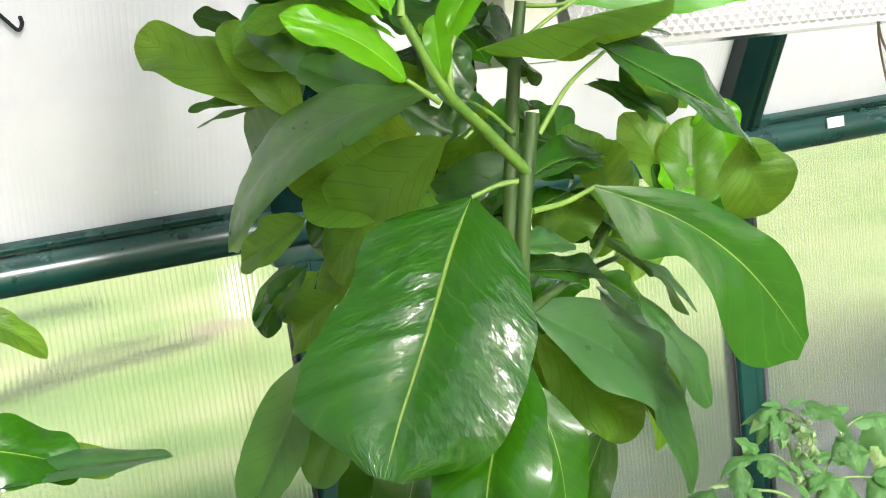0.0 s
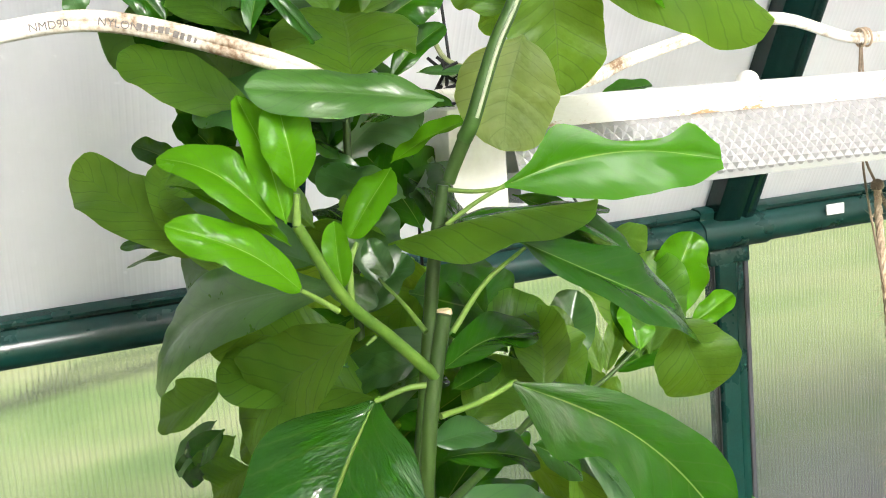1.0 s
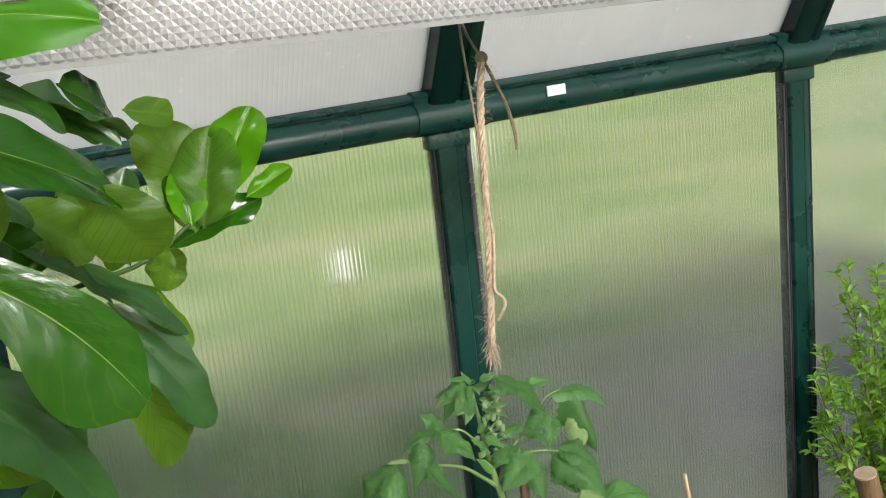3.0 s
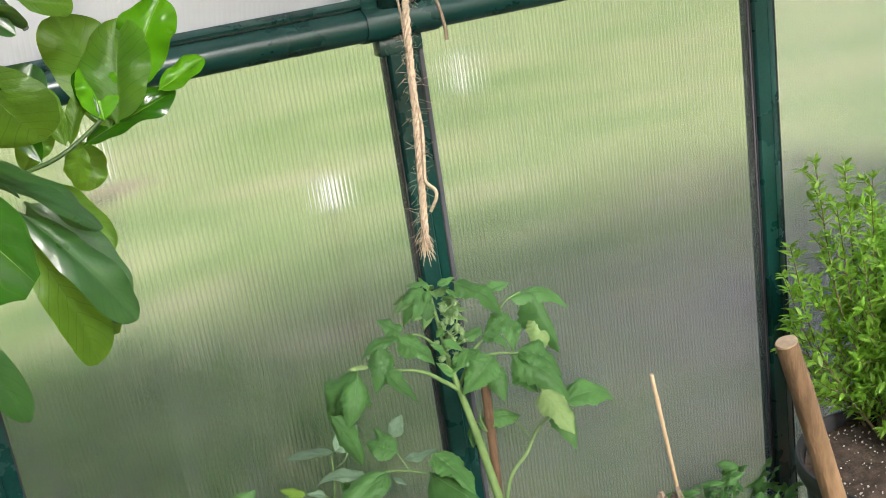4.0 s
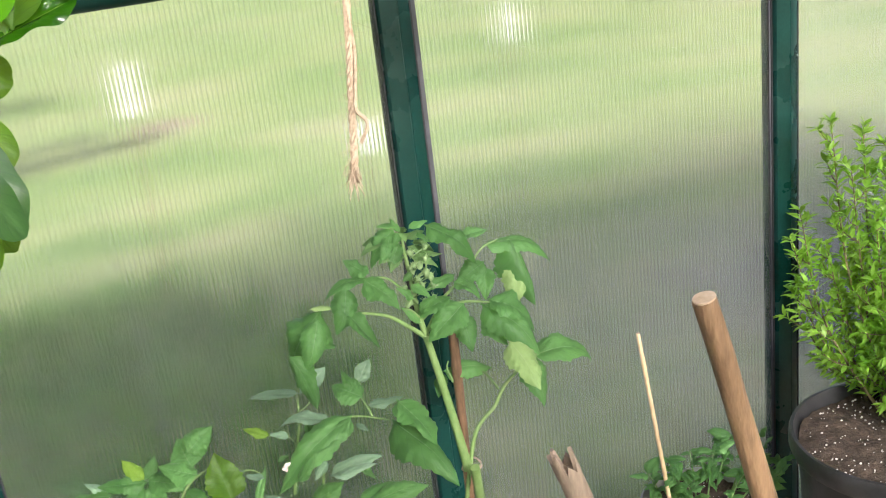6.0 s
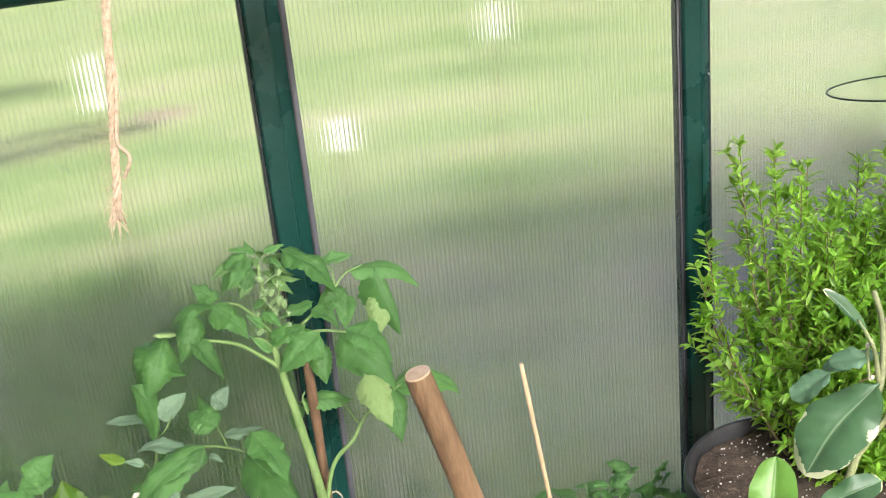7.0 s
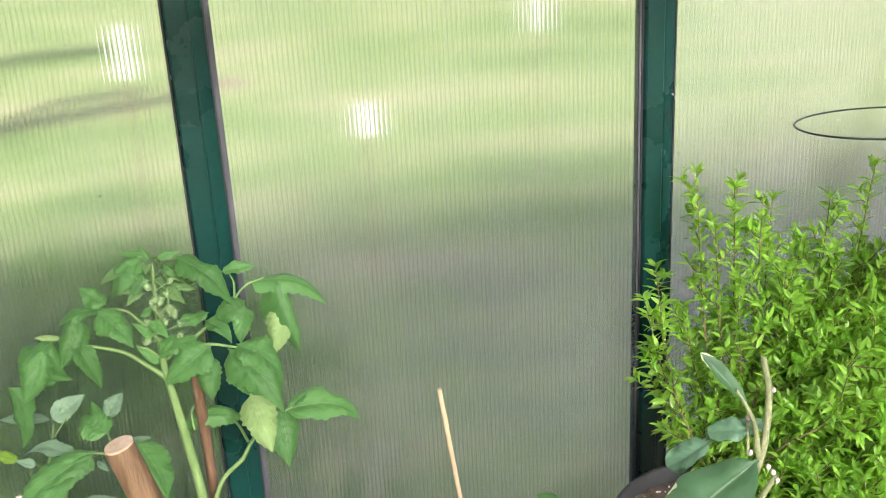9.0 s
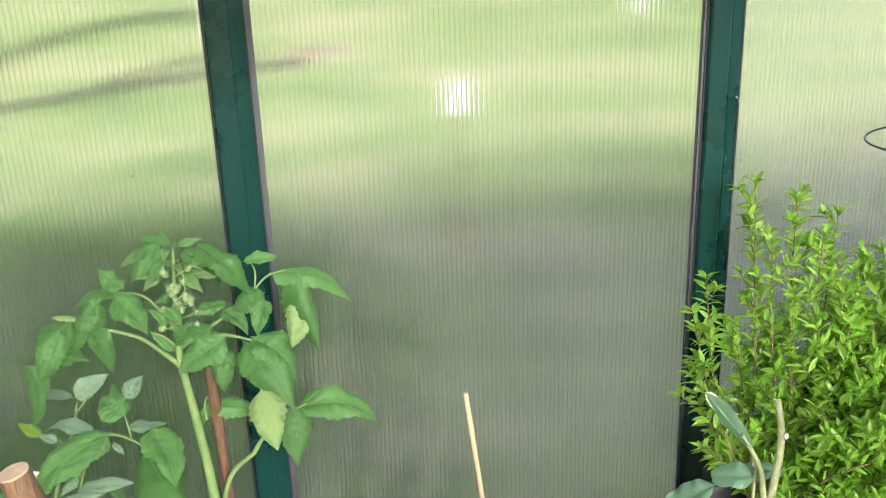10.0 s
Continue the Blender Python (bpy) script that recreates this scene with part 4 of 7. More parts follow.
leaf(pomelo, OLIVE, (-0.794, -0.615, 1.566), (-0.806, -0.551, 1.531), (-0.966, -0.235, -0.111), 0.42)
leaf(pomelo, SATIN, (-0.764, -0.523, 1.653), (-0.795, -0.465, 1.654), (-0.795, -0.437, 0.422), 0.71)
leaf(pomelo, SATIN, (-0.784, -0.546, 1.661), (-0.767, -0.511, 1.709), (-0.465, -0.630, 0.622), 0.38)
leaf(pomelo, SATIN, (-0.765, -0.583, 1.684), (-0.799, -0.538, 1.729), (-0.331, -0.779, 0.533), 0.5)
leaf(pomelo, OLIVE, (-0.746, -0.613, 1.686), (-0.777, -0.594, 1.718), (-0.092, -0.888, 0.451), 0.42)
leaf(pomelo, SATIN, (-0.747, -0.617, 1.665), (-0.722, -0.632, 1.643), (-0.096, -0.872, 0.480), 0.5)
leaf(pomelo, MATURE, (-0.757, -0.744, 1.554), (-0.805, -0.785, 1.461), (-0.526, -0.640, 0.560), 0.47, bend=.06)
leaf(pomelo, MATURE, (-0.736, -0.714, 1.526), (-0.730, -0.731, 1.452), (-0.090, -0.972, 0.216), 0.42)
leaf(pomelo, DULL, (-0.830, -0.680, 1.554), (-0.869, -0.656, 1.473), (-0.680, -0.724, 0.117), 0.35)
leaf(pomelo, DULL, (-0.814, -0.678, 1.539), (-0.837, -0.668, 1.482), (-0.553, -0.830, 0.074), 0.42)
leaf(pomelo, MATURE, (-0.774, -0.678, 1.517), (-0.805, -0.680, 1.435), (-0.542, -0.809, 0.227), 0.42)
leaf(pomelo, MATURE, (-0.710, -0.686, 1.618), (-0.640, -0.649, 1.619), (0.276, -0.537, 0.797), 0.29)
leaf(pomelo, SATIN, (-0.723, -0.697, 1.587), (-0.684, -0.682, 1.581), (0.349, -0.599, 0.720), 0.46)
leaf(pomelo, MATURE, (-0.709, -0.674, 1.569), (-0.648, -0.659, 1.549), (0.379, -0.579, 0.722), 0.34)
leaf(pomelo, OLIVE, (-0.680, -0.641, 1.573), (-0.631, -0.615, 1.592), (0.091, -0.688, 0.720), 0.67)
leaf(pomelo, SATIN, (-0.717, -0.684, 1.553), (-0.602, -0.641, 1.459), (0.516, -0.819, 0.253), 0.35, bend=.10)
leaf(pomelo, OLIVE, (-0.710, -0.679, 1.538), (-0.620, -0.635, 1.449), (0.207, -0.945, -0.254), 0.3, bend=.08)
leaf(pomelo, SATIN, (-0.668, -0.675, 1.538), (-0.594, -0.644, 1.403), (0.259, -0.962, -0.080), 0.18, bend=.05)
leaf(pomelo, OLIVE, (-0.695, -0.644, 1.524), (-0.659, -0.626, 1.466), (0.009, -0.956, -0.292), 0.42)
leaf(pomelo, MATURE, (-0.633, -0.622, 1.545), (-0.592, -0.602, 1.512), (0.516, -0.848, 0.119), 0.42)
leaf(pomelo, SATIN, (-0.564, -0.548, 1.510), (-0.506, -0.552, 1.415), (0.439, -0.845, 0.304), 0.3, bend=.09)
leaf(pomelo, OLIVE, (-0.563, -0.532, 1.489), (-0.537, -0.529, 1.383), (0.126, -0.992, 0.005), 0.35, bend=.08)
leaf(pomelo, SATIN, (-0.600, -0.562, 1.562), (-0.514, -0.545, 1.484), (0.619, -0.552, 0.559), 0.22)
leaf(pomelo, SATIN, (-0.592, -0.561, 1.657), (-0.539, -0.573, 1.625), (0.227, -0.739, 0.634), 0.29)
leaf(pomelo, SATIN, (-0.585, -0.564, 1.660), (-0.549, -0.567, 1.629), (0.471, -0.647, 0.600), 0.42)
leaf(pomelo, MATURE, (-0.582, -0.560, 1.598), (-0.611, -0.559, 1.555), (-0.426, -0.865, 0.264), 0.5)
leaf(pomelo, OLIVE, (-0.557, -0.537, 1.562), (-0.573, -0.519, 1.598), (-0.047, -0.900, 0.434), 0.59)
leaf(pomelo, MATURE, (-0.608, -0.573, 1.433), (-0.641, -0.560, 1.346), (-0.402, -0.916, 0.013), 0.42)
leaf(pomelo, OLIVE, (-0.504, -0.456, 1.533), (-0.504, -0.470, 1.497), (0.056, -0.930, 0.364), 0.8, curl=.2)
leaf(pomelo, OLIVE, (-0.543, -0.469, 1.513), (-0.503, -0.488, 1.450), (0.262, -0.865, 0.428), 0.46)
leaf(pomelo, SATIN, (-0.555, -0.490, 1.504), (-0.510, -0.525, 1.407), (0.285, -0.850, 0.442), 0.38, bend=.08)
leaf(pomelo, OLIVE, (-0.570, -0.467, 1.485), (-0.515, -0.505, 1.393), (0.340, -0.782, 0.522), 0.32)
leaf(pomelo, SATIN, (-0.554, -0.497, 1.548), (-0.525, -0.491, 1.598), (-0.201, -0.952, 0.231), 0.6)
leaf(pomelo, OLIVE, (-0.550, -0.485, 1.524), (-0.525, -0.474, 1.551), (-0.127, -0.877, 0.464), 0.62)

# inner leaves, close to the stems
inner = random.Random(5)
for n in range(85):
    high = n % 3 == 0
    stand = Vector((inner.uniform(-0.775, -0.72), inner.uniform(-0.62, -0.55), inner.uniform(1.70, 1.86))) if high else Vector((inner.uniform(-0.75, -0.69), inner.uniform(-0.66, -0.58), inner.uniform(1.36, 1.72)))
    a = inner.uniform(-0.35, 3.5)
    way = Vector((math.cos(a) * 0.8, 0.35 + 0.5 * math.sin(a), inner.uniform(-0.9, 0.35) if not high else inner.uniform(-0.5, 0.9))).normalized()
    end = stand + way * inner.uniform(0.065, 0.105)
    end.x = min(max(end.x, -0.815), -0.61)
    end.y = min(end.y, -0.47)
    leaf(pomelo, inner.choice((MATURE, MATURE, SATIN, OLIVE)), stand, end, (inner.uniform(-0.5, 0.5), -0.6 + inner.uniform(-0.3, 0.3), inner.uniform(0.2, 1.0)), inner.uniform(0.40, 0.58), bend=inner.uniform(0.03, 0.12))

for n in range(16):
    stand = Vector((inner.uniform(-0.77, -0.70), inner.uniform(-0.58, -0.50), inner.uniform(1.72, 1.96)))
    way = Vector((inner.uniform(-0.9, 0.5), inner.uniform(-0.1, 0.6), inner.uniform(-0.7, 0.8))).normalized()
    end = stand + way * inner.uniform(0.07, 0.11)
    end.x = min(max(end.x, -0.815), -0.665)
    end.y = min(end.y, -0.45)
    leaf(pomelo, inner.choice((MATURE, MATURE, SATIN)), stand, end, (inner.uniform(-0.5, 0.5), -0.6 + inner.uniform(-0.3, 0.3), inner.uniform(0.0, 0.8)), inner.uniform(0.42, 0.58), bend=inner.uniform(0.03, 0.12))
leaf(pomelo, SATIN, (-0.602, -0.620, 1.669), (-0.533, -0.560, 1.627), (-0.1, -0.55, 0.83), 0.36, bend=.06)
leaf(pomelo, MATURE, (-0.572, -0.580, 1.669), (-0.530, -0.530, 1.632), (-0.2, -0.75, 0.63), 0.62, bend=.06)
leaf(pomelo, OLIVE, (-0.531, -0.550, 1.645), (-0.496, -0.540, 1.635), (-0.1, -0.93, 0.35), 0.55, bend=.06)
leaf(pomelo, SATIN, (-0.636, -0.630, 1.624), (-0.602, -0.600, 1.591), (-0.2, -0.6, 0.77), 0.4, bend=.06)
leaf(pomelo, OLIVE, (-0.612, -0.585, 1.603), (-0.564, -0.565, 1.560), (-0.1, -0.95, 0.3), 0.6, bend=.06)
leaf(pomelo, SATIN, (-0.615, -0.600, 1.576), (-0.562, -0.570, 1.524), (-0.05, -0.5, 0.86), 0.3, bend=.06)
leaf(pomelo, MATURE, (-0.633, -0.600, 1.596), (-0.597, -0.575, 1.558), (-0.3, -0.8, 0.5), 0.5, bend=.06)
leaf(pomelo, SATIN, (-0.578, -0.575, 1.541), (-0.514, -0.555, 1.487), (0.1, -0.55, 0.83), 0.22, bend=.06)

# ---- a second citrus, mostly out of view ----
citrus = thing("citrus_shrub", "green citrus shrub with drooping leaves in a pot", "citrus shrub", (-1.22, -0.72, 0.0))
stem(citrus, CITRUS_STEM, [(-1.22, -0.72, 0.30), (-1.22, -0.71, 0.9), (-1.20, -0.70, 1.45)], (0.010, 0.006), "trunk")
leaf(citrus, OLIVE, (-0.982, -0.574, 1.590), (-0.944, -0.595, 1.566), (0.060, -0.709, 0.703), 0.36, curl=.3)
leaf(citrus, MATURE, (-1.011, -0.637, 1.541), (-0.942, -0.650, 1.515), (0.141, -0.691, 0.709), 0.5, bend=.08)
leaf(citrus, OLIVE, (-0.962, -0.608, 1.513), (-0.924, -0.626, 1.504), (-0.190, -0.723, 0.664), 0.42)
leaf(citrus, SATIN, (-0.994, -0.649, 1.516), (-0.903, -0.667, 1.511), (-0.001, -0.282, 0.959), 0.26, curl=-.1)

# ---- lamp, cable, ropes ----
def prismatic():
    n = Nodes("prismatic_acrylic")
    v = n.coord("Object")
    n.put(Base_Color=(0.45, 0.45, 0.46, 1), IOR=1.45, Transmission_Weight=0.35, Roughness=0.12, Specular_IOR_Level=0.7)
    n.bump(n.noise(v, 30, 3), 0.05, 0.001)
    return n.material


def rusty_white():
    n = Nodes("white_enamel_with_rust")
    v = n.coord("Object", (1, 1, 2.5))
    spots = n.noise(v, 32, 6, 0.75)
    fine = n.noise(v, 260, 3)
    split = n.node("ShaderNodeSeparateXYZ")
    n.link(n.coord("Object"), split.inputs[0])
    # rust creeps up from the folded lower lip
    low = n.math("MULTIPLY_ADD", n.math("MAXIMUM", n.math("MULTIPLY_ADD", split.outputs[2], -60.0, -0.55), 0.0), 0.22, -0.02)
    rust = n.ramp(n.math("ADD", low, n.math("ADD", n.math("MULTIPLY", spots, 0.80), n.math("MULTIPLY", fine, 0.2))), (0.585, (0, 0, 0)), (0.66, (1, 1, 1)))
    n.put(Base_Color=n.mix(rust, n.mix(fine, (0.72, 0.71, 0.70), (0.84, 0.84, 0.84)), (0.40, 0.25, 0.13)), Roughness=0.45)
    n.bump(spots, 0.1, 0.001)
    return n.material


RUSTY = rusty_white()
PRISM = prismatic()
LAMP_TURN = Matrix.Translation((-0.40, -0.558, 1.735)) @ Matrix.Rotation(math.atan(0.04), 4, "Z") @ Matrix.Rotation(math.atan(0.022), 4, "Y")
lamp = thing("strip_light", "white rusty fluorescent strip light with prismatic diffuser hung on wire", "strip light", (-0.40, -0.558, 1.735))


def lamp_part(name, bm, material, label="", smooth=True):
    ob = part(name, bm, material, None, label, smooth)
    ob.parent = lamp
    ob.matrix_parent_inverse = Matrix.Identity(4)
    ob.matrix_basis = Matrix.Translation((0.40, 0.558, -1.735)) @ LAMP_TURN
    return ob


# the housing: a shallow folded tray; front lip at y = 0
bm = shape()
extrude(bm, [(0.0, 0.0), (0.0, -0.018), (0.003, -0.018), (0.003, -0.004), (0.085, -0.015), (0.085, -0.018), (0.088, -0.018), (0.088, -0.013), (0.078, -0.010), (0.006, 0.0008)],
        (-0.235, 0, 0), (1.03, 0, 0), (0, 1, 0), (0, 0, 1))
housing = lamp_part("housing", bm, RUSTY, "white enamel housing with rust along its lower lip")
# the diffuser: small pyramids on a bowed sheet
bm = shape()
rows, step = 5, 0.0086
count = int(1.20 / step)
bowl = []
for r in range(rows + 1):
    a = r / rows
    bowl.append((0.002 - 0.012 * math.sin(a * 1.9), -0.017 - 0.043 * a))
bend_at = lambda a: Vector((0, 0.002 - 0.012 * math.sin(a * 1.9), -0.017 - 0.043 * a))
for r in range(2 * rows - 1):
    for c in range(count):
        x = -0.205 + step * (c + (0.5 if r % 2 == 0 else 1.0))
        if x + step / 2 > 0.995:
            continue
        low, mid, high = ((r + k) / (2 * rows) for k in (0, 1, 2))
        q = [Vector((x + dx, 0, 0)) + bend_at(a) for dx, a in ((0, low), (step / 2, mid), (0, high), (-step / 2, mid))]
        out = (q[1] - q[3]).cross(q[0] - q[2]).normalized()
        out = out if out.y < 0 else -out
        ring = [bm.verts.new(w) for w in q]
        top = bm.verts.new(sum(q, Vector()) / 4 + out * 0.0023)
        for i in range(4):
            bm.faces.new((ring[i], ring[(i + 1) % 4], top))
sheet = [[bm.verts.new(bend_at(a / 8) + Vector((-0.205 + step * count * c, 0.0006, 0))) for c in (0, 1)] for a in range(9)]
for a, b in zip(sheet, sheet[1:]):
    bm.faces.new((a[0], a[1], b[1], b[0]))
lip = [[bm.verts.new((-0.205 + step * count * c, y, z)) for c in (0, 1)] for y, z in ((bowl[-1][0] - 0.0016, bowl[-1][1] + 0.0022), (bowl[-1][0] - 0.0012, bowl[-1][1] - 0.0015), (0.045, -0.064), (0.090, -0.060), (0.086, -0.017))]
for a, b in zip(lip, lip[1:]):
    bm.faces.new((a[0], a[1], b[1], b[0]))
me = bpy.data.meshes.new("diffuser")
bm.to_mesh(me)
bm.free()
me.materials.append(PRISM)
ob = new("diffuser", me)
ob["label"] = "clear prismatic acrylic diffuser"
ob.parent = lamp
ob.matrix_basis = Matrix.Translation((0.40, 0.558, -1.735)) @ LAMP_TURN
for x0, x1 in ((-0.245, -0.2055), (1.0, 1.035)):
    bm = shape()
    box(bm, (x0, 0.004, -0.066), (x1, 0.084, -0.002), 0.003)
    lamp_part("end_cap", bm, WHITE, "white end cap")
bm = shape()
box(bm, (0.373, -0.0112, -0.0600), (0.380, 0.084, -0.0175), 0.001)
lamp_part("lens_joint", bm, plain("yellowed_plastic", (0.34, 0.33, 0.29), (0.48, 0.46, 0.40), 20, 0.4))
bm = shape()
bmesh.ops.create_uvsphere(bm, u_segments=16, v_segments=10, radius=0.0080, matrix=Matrix.Translation((-0.014, 0.010, 0.000)))
cap = lamp_part("screw_cap", bm, WHITE)
cap.parent = housing
cap.matrix_basis = Matrix.Identity(4)
TUBE = plain("white_glass_tube", (0.80, 0.81, 0.80), (0.88, 0.88, 0.88), 5, 0.25, bump=0.0)
bm = shape()
tube(bm, [(-0.20, 0.045, -0.035), (0.99, 0.045, -0.035)], 0.013, 16)
lamp_part("fluorescent_tube", bm, TUBE)


def rope(name, label, points, radius, strands, material, twist=160.0, fuzz=0, category="rope", seed=1):
    """Laid rope: strands wound round each other along the points, with loose fibres."""
    rnd = random.Random(seed)
    ob = thing(name, label, category, tuple(points[0]))
    path = bow(points, 14)
    total = 0.0
    tracks = [[] for _ in range(strands)]
    for i, p in enumerate(path):
        ahead = (path[min(i + 1, len(path) - 1)] - path[max(0, i - 1)]).normalized()
        side = Vector((1, 0, 0)) if abs(ahead.x) < 0.8 else Vector((0, 1, 0))
        side = (side - ahead * side.dot(ahead)).normalized()
        other = ahead.cross(side)
        if i:
            total += (p - path[i - 1]).length
        for k, track in enumerate(tracks):
            a = total * twist + math.tau * k / strands
            track.append(p + (side * math.cos(a) + other * math.sin(a)) * radius * 0.5)
    for track in tracks:
        bm = shape()
        tube(bm, track, radius * 0.56, 6)
        ply = part("ply", bm, material, None)
        ply.parent = ob
        ply.matrix_parent_inverse = Matrix.Translation(ob.location).inverted()
    if fuzz:
        bm = shape()
        for _ in range(fuzz):
            p = path[rnd.randrange(len(path))]
            d = Vector((rnd.uniform(-1, 1), rnd.uniform(-1, 1), rnd.uniform(-0.8, 0.6))).normalized()
            e = Vector((rnd.uniform(-1, 1), rnd.uniform(-1, 1), rnd.uniform(-1, 1))) * radius
            tube(bm, [p + d * radius * 0.6, p + d * radius * 2.0 + e * 0.6, p + d * radius * rnd.uniform(2.2, 3.6) + e * 1.8], 0.00013, 3, False)
        hairs = tagged(part("loose_fibre", bm, material, None), kind="stuff")
        hairs.parent = ob
        hairs.matrix_parent_inverse = Matrix.Translation(ob.location).inverted()
    return ob


JUTE = plain("jute_fibre", (0.30, 0.21, 0.13), (0.70, 0.57, 0.42), 240, 0.9, 1400, 0.6, 0.0006)
DARK_JUTE = plain("weathered_jute", (0.16, 0.12, 0.08), (0.33, 0.25, 0.17), 240, 0.9, 1400, 0.6, 0.0006)
hang = rope("hanging_twine", "frayed brown jute twine hanging from the cable", [(-0.209, -0.452, 1.632), (-0.221, -0.466, 1.600), (-0.231, -0.480, 1.565), (-0.238, -0.491, 1.535), (-0.243, -0.498, 1.50), (-0.251, -0.507, 1.45), (-0.256, -0.512, 1.415), (-0.261, -0.518, 1.392)],
            0.0033, 3, JUTE, 230, 260)
twine_end = random.Random(7)
bm = shape()
for _ in range(70):
    p = Vector((-0.261, -0.518, 1.394 + twine_end.uniform(-0.002, 0.016)))
    d = Vector((twine_end.uniform(-1, 1), twine_end.uniform(-1, 1), twine_end.uniform(-1.6, 0.2))) * 0.008
    tube(bm, [p, p + d * 0.6, p + d + Vector((0, 0, -0.003))], 0.0003, 3, False)
frayed = part("frayed_end", bm, JUTE, None)
frayed.parent = hang
frayed.matrix_parent_inverse = Matrix.Translation(hang.location).inverted()


def twine(points, radius, material, name="strand"):
    bm = shape()
    tube(bm, bow(points, 8), radius, 6)
    ob = part(name, bm, material, None)
    ob.parent = hang
    ob.matrix_parent_inverse = Matrix.Translation(hang.location).inverted()
    return ob


twine([(-0.241, -0.471, 1.760), (-0.240, -0.466, 1.70), (-0.224, -0.454, 1.66), (-0.211, -0.452, 1.636), (-0.205, -0.450, 1.628)], 0.0012, DARK_JUTE)
twine([(-0.236, -0.466, 1.758), (-0.231, -0.462, 1.70), (-0.230, -0.458, 1.66), (-0.230, -0.463, 1.625), (-0.233, -0.476, 1.58), (-0.238, -0.488, 1.55)], 0.0011, DARK_JUTE)
twine([(-0.209, -0.452, 1.634), (-0.199, -0.450, 1.615), (-0.188, -0.450, 1.59), (-0.182, -0.450, 1.565), (-0.181, -0.450, 1.548)], 0.0016, DARK_JUTE)
twine([(-0.237, -0.490, 1.545), (-0.2405, -0.4965, 1.52), (-0.2415, -0.503, 1.49), (-0.247, -0.509, 1.462), (-0.2495, -0.512, 1.447), (-0.2440, -0.516, 1.439), (-0.2445, -0.517, 1.432), (-0.250, -0.514, 1.421)], 0.0015, JUTE)
for shift, turns in ((-0.004, 1.6), (0.006, 1.2)):
    twine([(-0.239 + shift + 0.0015 * a / 3.0, -0.469 + 0.0062 * math.cos(a) + 0.36 * shift, 1.7575 + 0.0072 * math.sin(a)) for a in (0.7 * q for q in range(int(turns * 9)))], 0.0010, JUTE)
bm = shape()
bmesh.ops.create_icosphere(bm, subdivisions=2, radius=0.0058, matrix=Matrix.Translation((-0.209, -0.452, 1.633)))
k = part("knot", bm, DARK_JUTE, None)
k.parent = hang
k.matrix_parent_inverse = Matrix.Translation(hang.location).inverted()
rope("jute_rope", "twisted brown jute rope hanging in front of the wall", [(-0.640, -0.950, 2.44), (-0.684, -0.960, 2.05), (-0.692, -0.963, 1.85), (-0.692, -0.964, 1.763), (-0.693, -0.965, 1.65), (-0.695, -0.966, 1.50), (-0.698, -0.966, 1.36)],
     0.0021, 3, JUTE, 300, 110, seed=4)

def cable_sheath():
    n = Nodes("dirty_white_cable")
    v = n.coord("Object")
    a, b = n.noise(v, 28, 5, 0.7), n.noise(v, 420, 3)
    n.put(Base_Color=n.ramp(n.math("ADD", n.math("MULTIPLY", a, 0.75), n.math("MULTIPLY", b, 0.25)), (0.37, (0.22, 0.14, 0.08)), (0.45, (0.54, 0.46, 0.36)), (0.52, (0.78, 0.74, 0.67)), (0.7, (0.86, 0.84, 0.80))), Roughness=0.45)
    n.bump(b, 0.15, 0.0004)
    return n.material


CABLE = cable_sheath()
GREY_CLIP = plain("grey_plastic_clip", (0.25, 0.26, 0.28), (0.4, 0.41, 0.43), 40, 0.5)
INK = plain("faded_print", (0.10, 0.09, 0.085), (0.22, 0.20, 0.18), 300, 0.8)


def frame_of(place, along, out):
    along, out = Vector(along).normalized(), Vector(out)
    out = (out - along * out.dot(along)).normalized()
    up = out.cross(along)
    m = Matrix((along, up, out)).transposed().to_4x4()
    m.translation = place
    return m


def cable_mark(words, place, along, out):
    """Printed capitals along the cable."""
    font = bpy.data.curves.new("print", "FONT")
    font.body, font.size, font.extrude = words, 0.0046, 0.00005
    carrier = bpy.data.objects.new("print", font)
    me = bpy.data.meshes.new_from_object(carrier)
    bpy.data.objects.remove(carrier)
    me.materials.append(INK)
    ob = new("print", me)
    ob.parent = cable
    ob.matrix_parent_inverse = Matrix.Translation(cable.location).inverted()
    ob.matrix_basis = frame_of(Vector(place) - Vector(out) * 0.0008, along, out)


def cable_bar(place, along, out, length):
    bm = shape()
    for k in range(int(length / 0.0028)):
        box(bm, (0.0028 * k, 0, 0), (0.0028 * k + (0.0016 if k % 3 else 0.0021), 0.0026, 0.0001))
    ob = part("print_bar", bm, INK, None)
    ob.parent = cable
    ob.matrix_parent_inverse = Matrix.Translation(cable.location).inverted()
    ob.matrix_basis = frame_of(Vector(place) - Vector(out) * 0.0008, along, out)


cable = thing("electric_cable", "dirty white electric cable draped above the lamp", "cable", (-0.929, -0.693, 1.779))
bm = shape()
run = bow([(-0.929, -0.693, 1.779),
              (-0.900, -0.703, 1.788),
              (-0.887, -0.702, 1.791),
              (-0.856, -0.709, 1.793),
              (-0.825, -0.717, 1.786),
              (-0.785, -0.734, 1.770),
              (-0.747, -0.683, 1.758),
              (-0.714, -0.632, 1.746),
              (-0.639, -0.553, 1.746),
              (-0.586, -0.553, 1.743),
              (-0.545, -0.558, 1.747),
              (-0.493, -0.544, 1.760),
              (-0.386, -0.538, 1.777),
              (-0.239, -0.469, 1.757),
              (-0.114, -0.445, 1.766),
              (0.037, -0.406, 1.795),
              (0.120, -0.386, 1.780),
              (0.202, -0.370, 1.732)], 8)
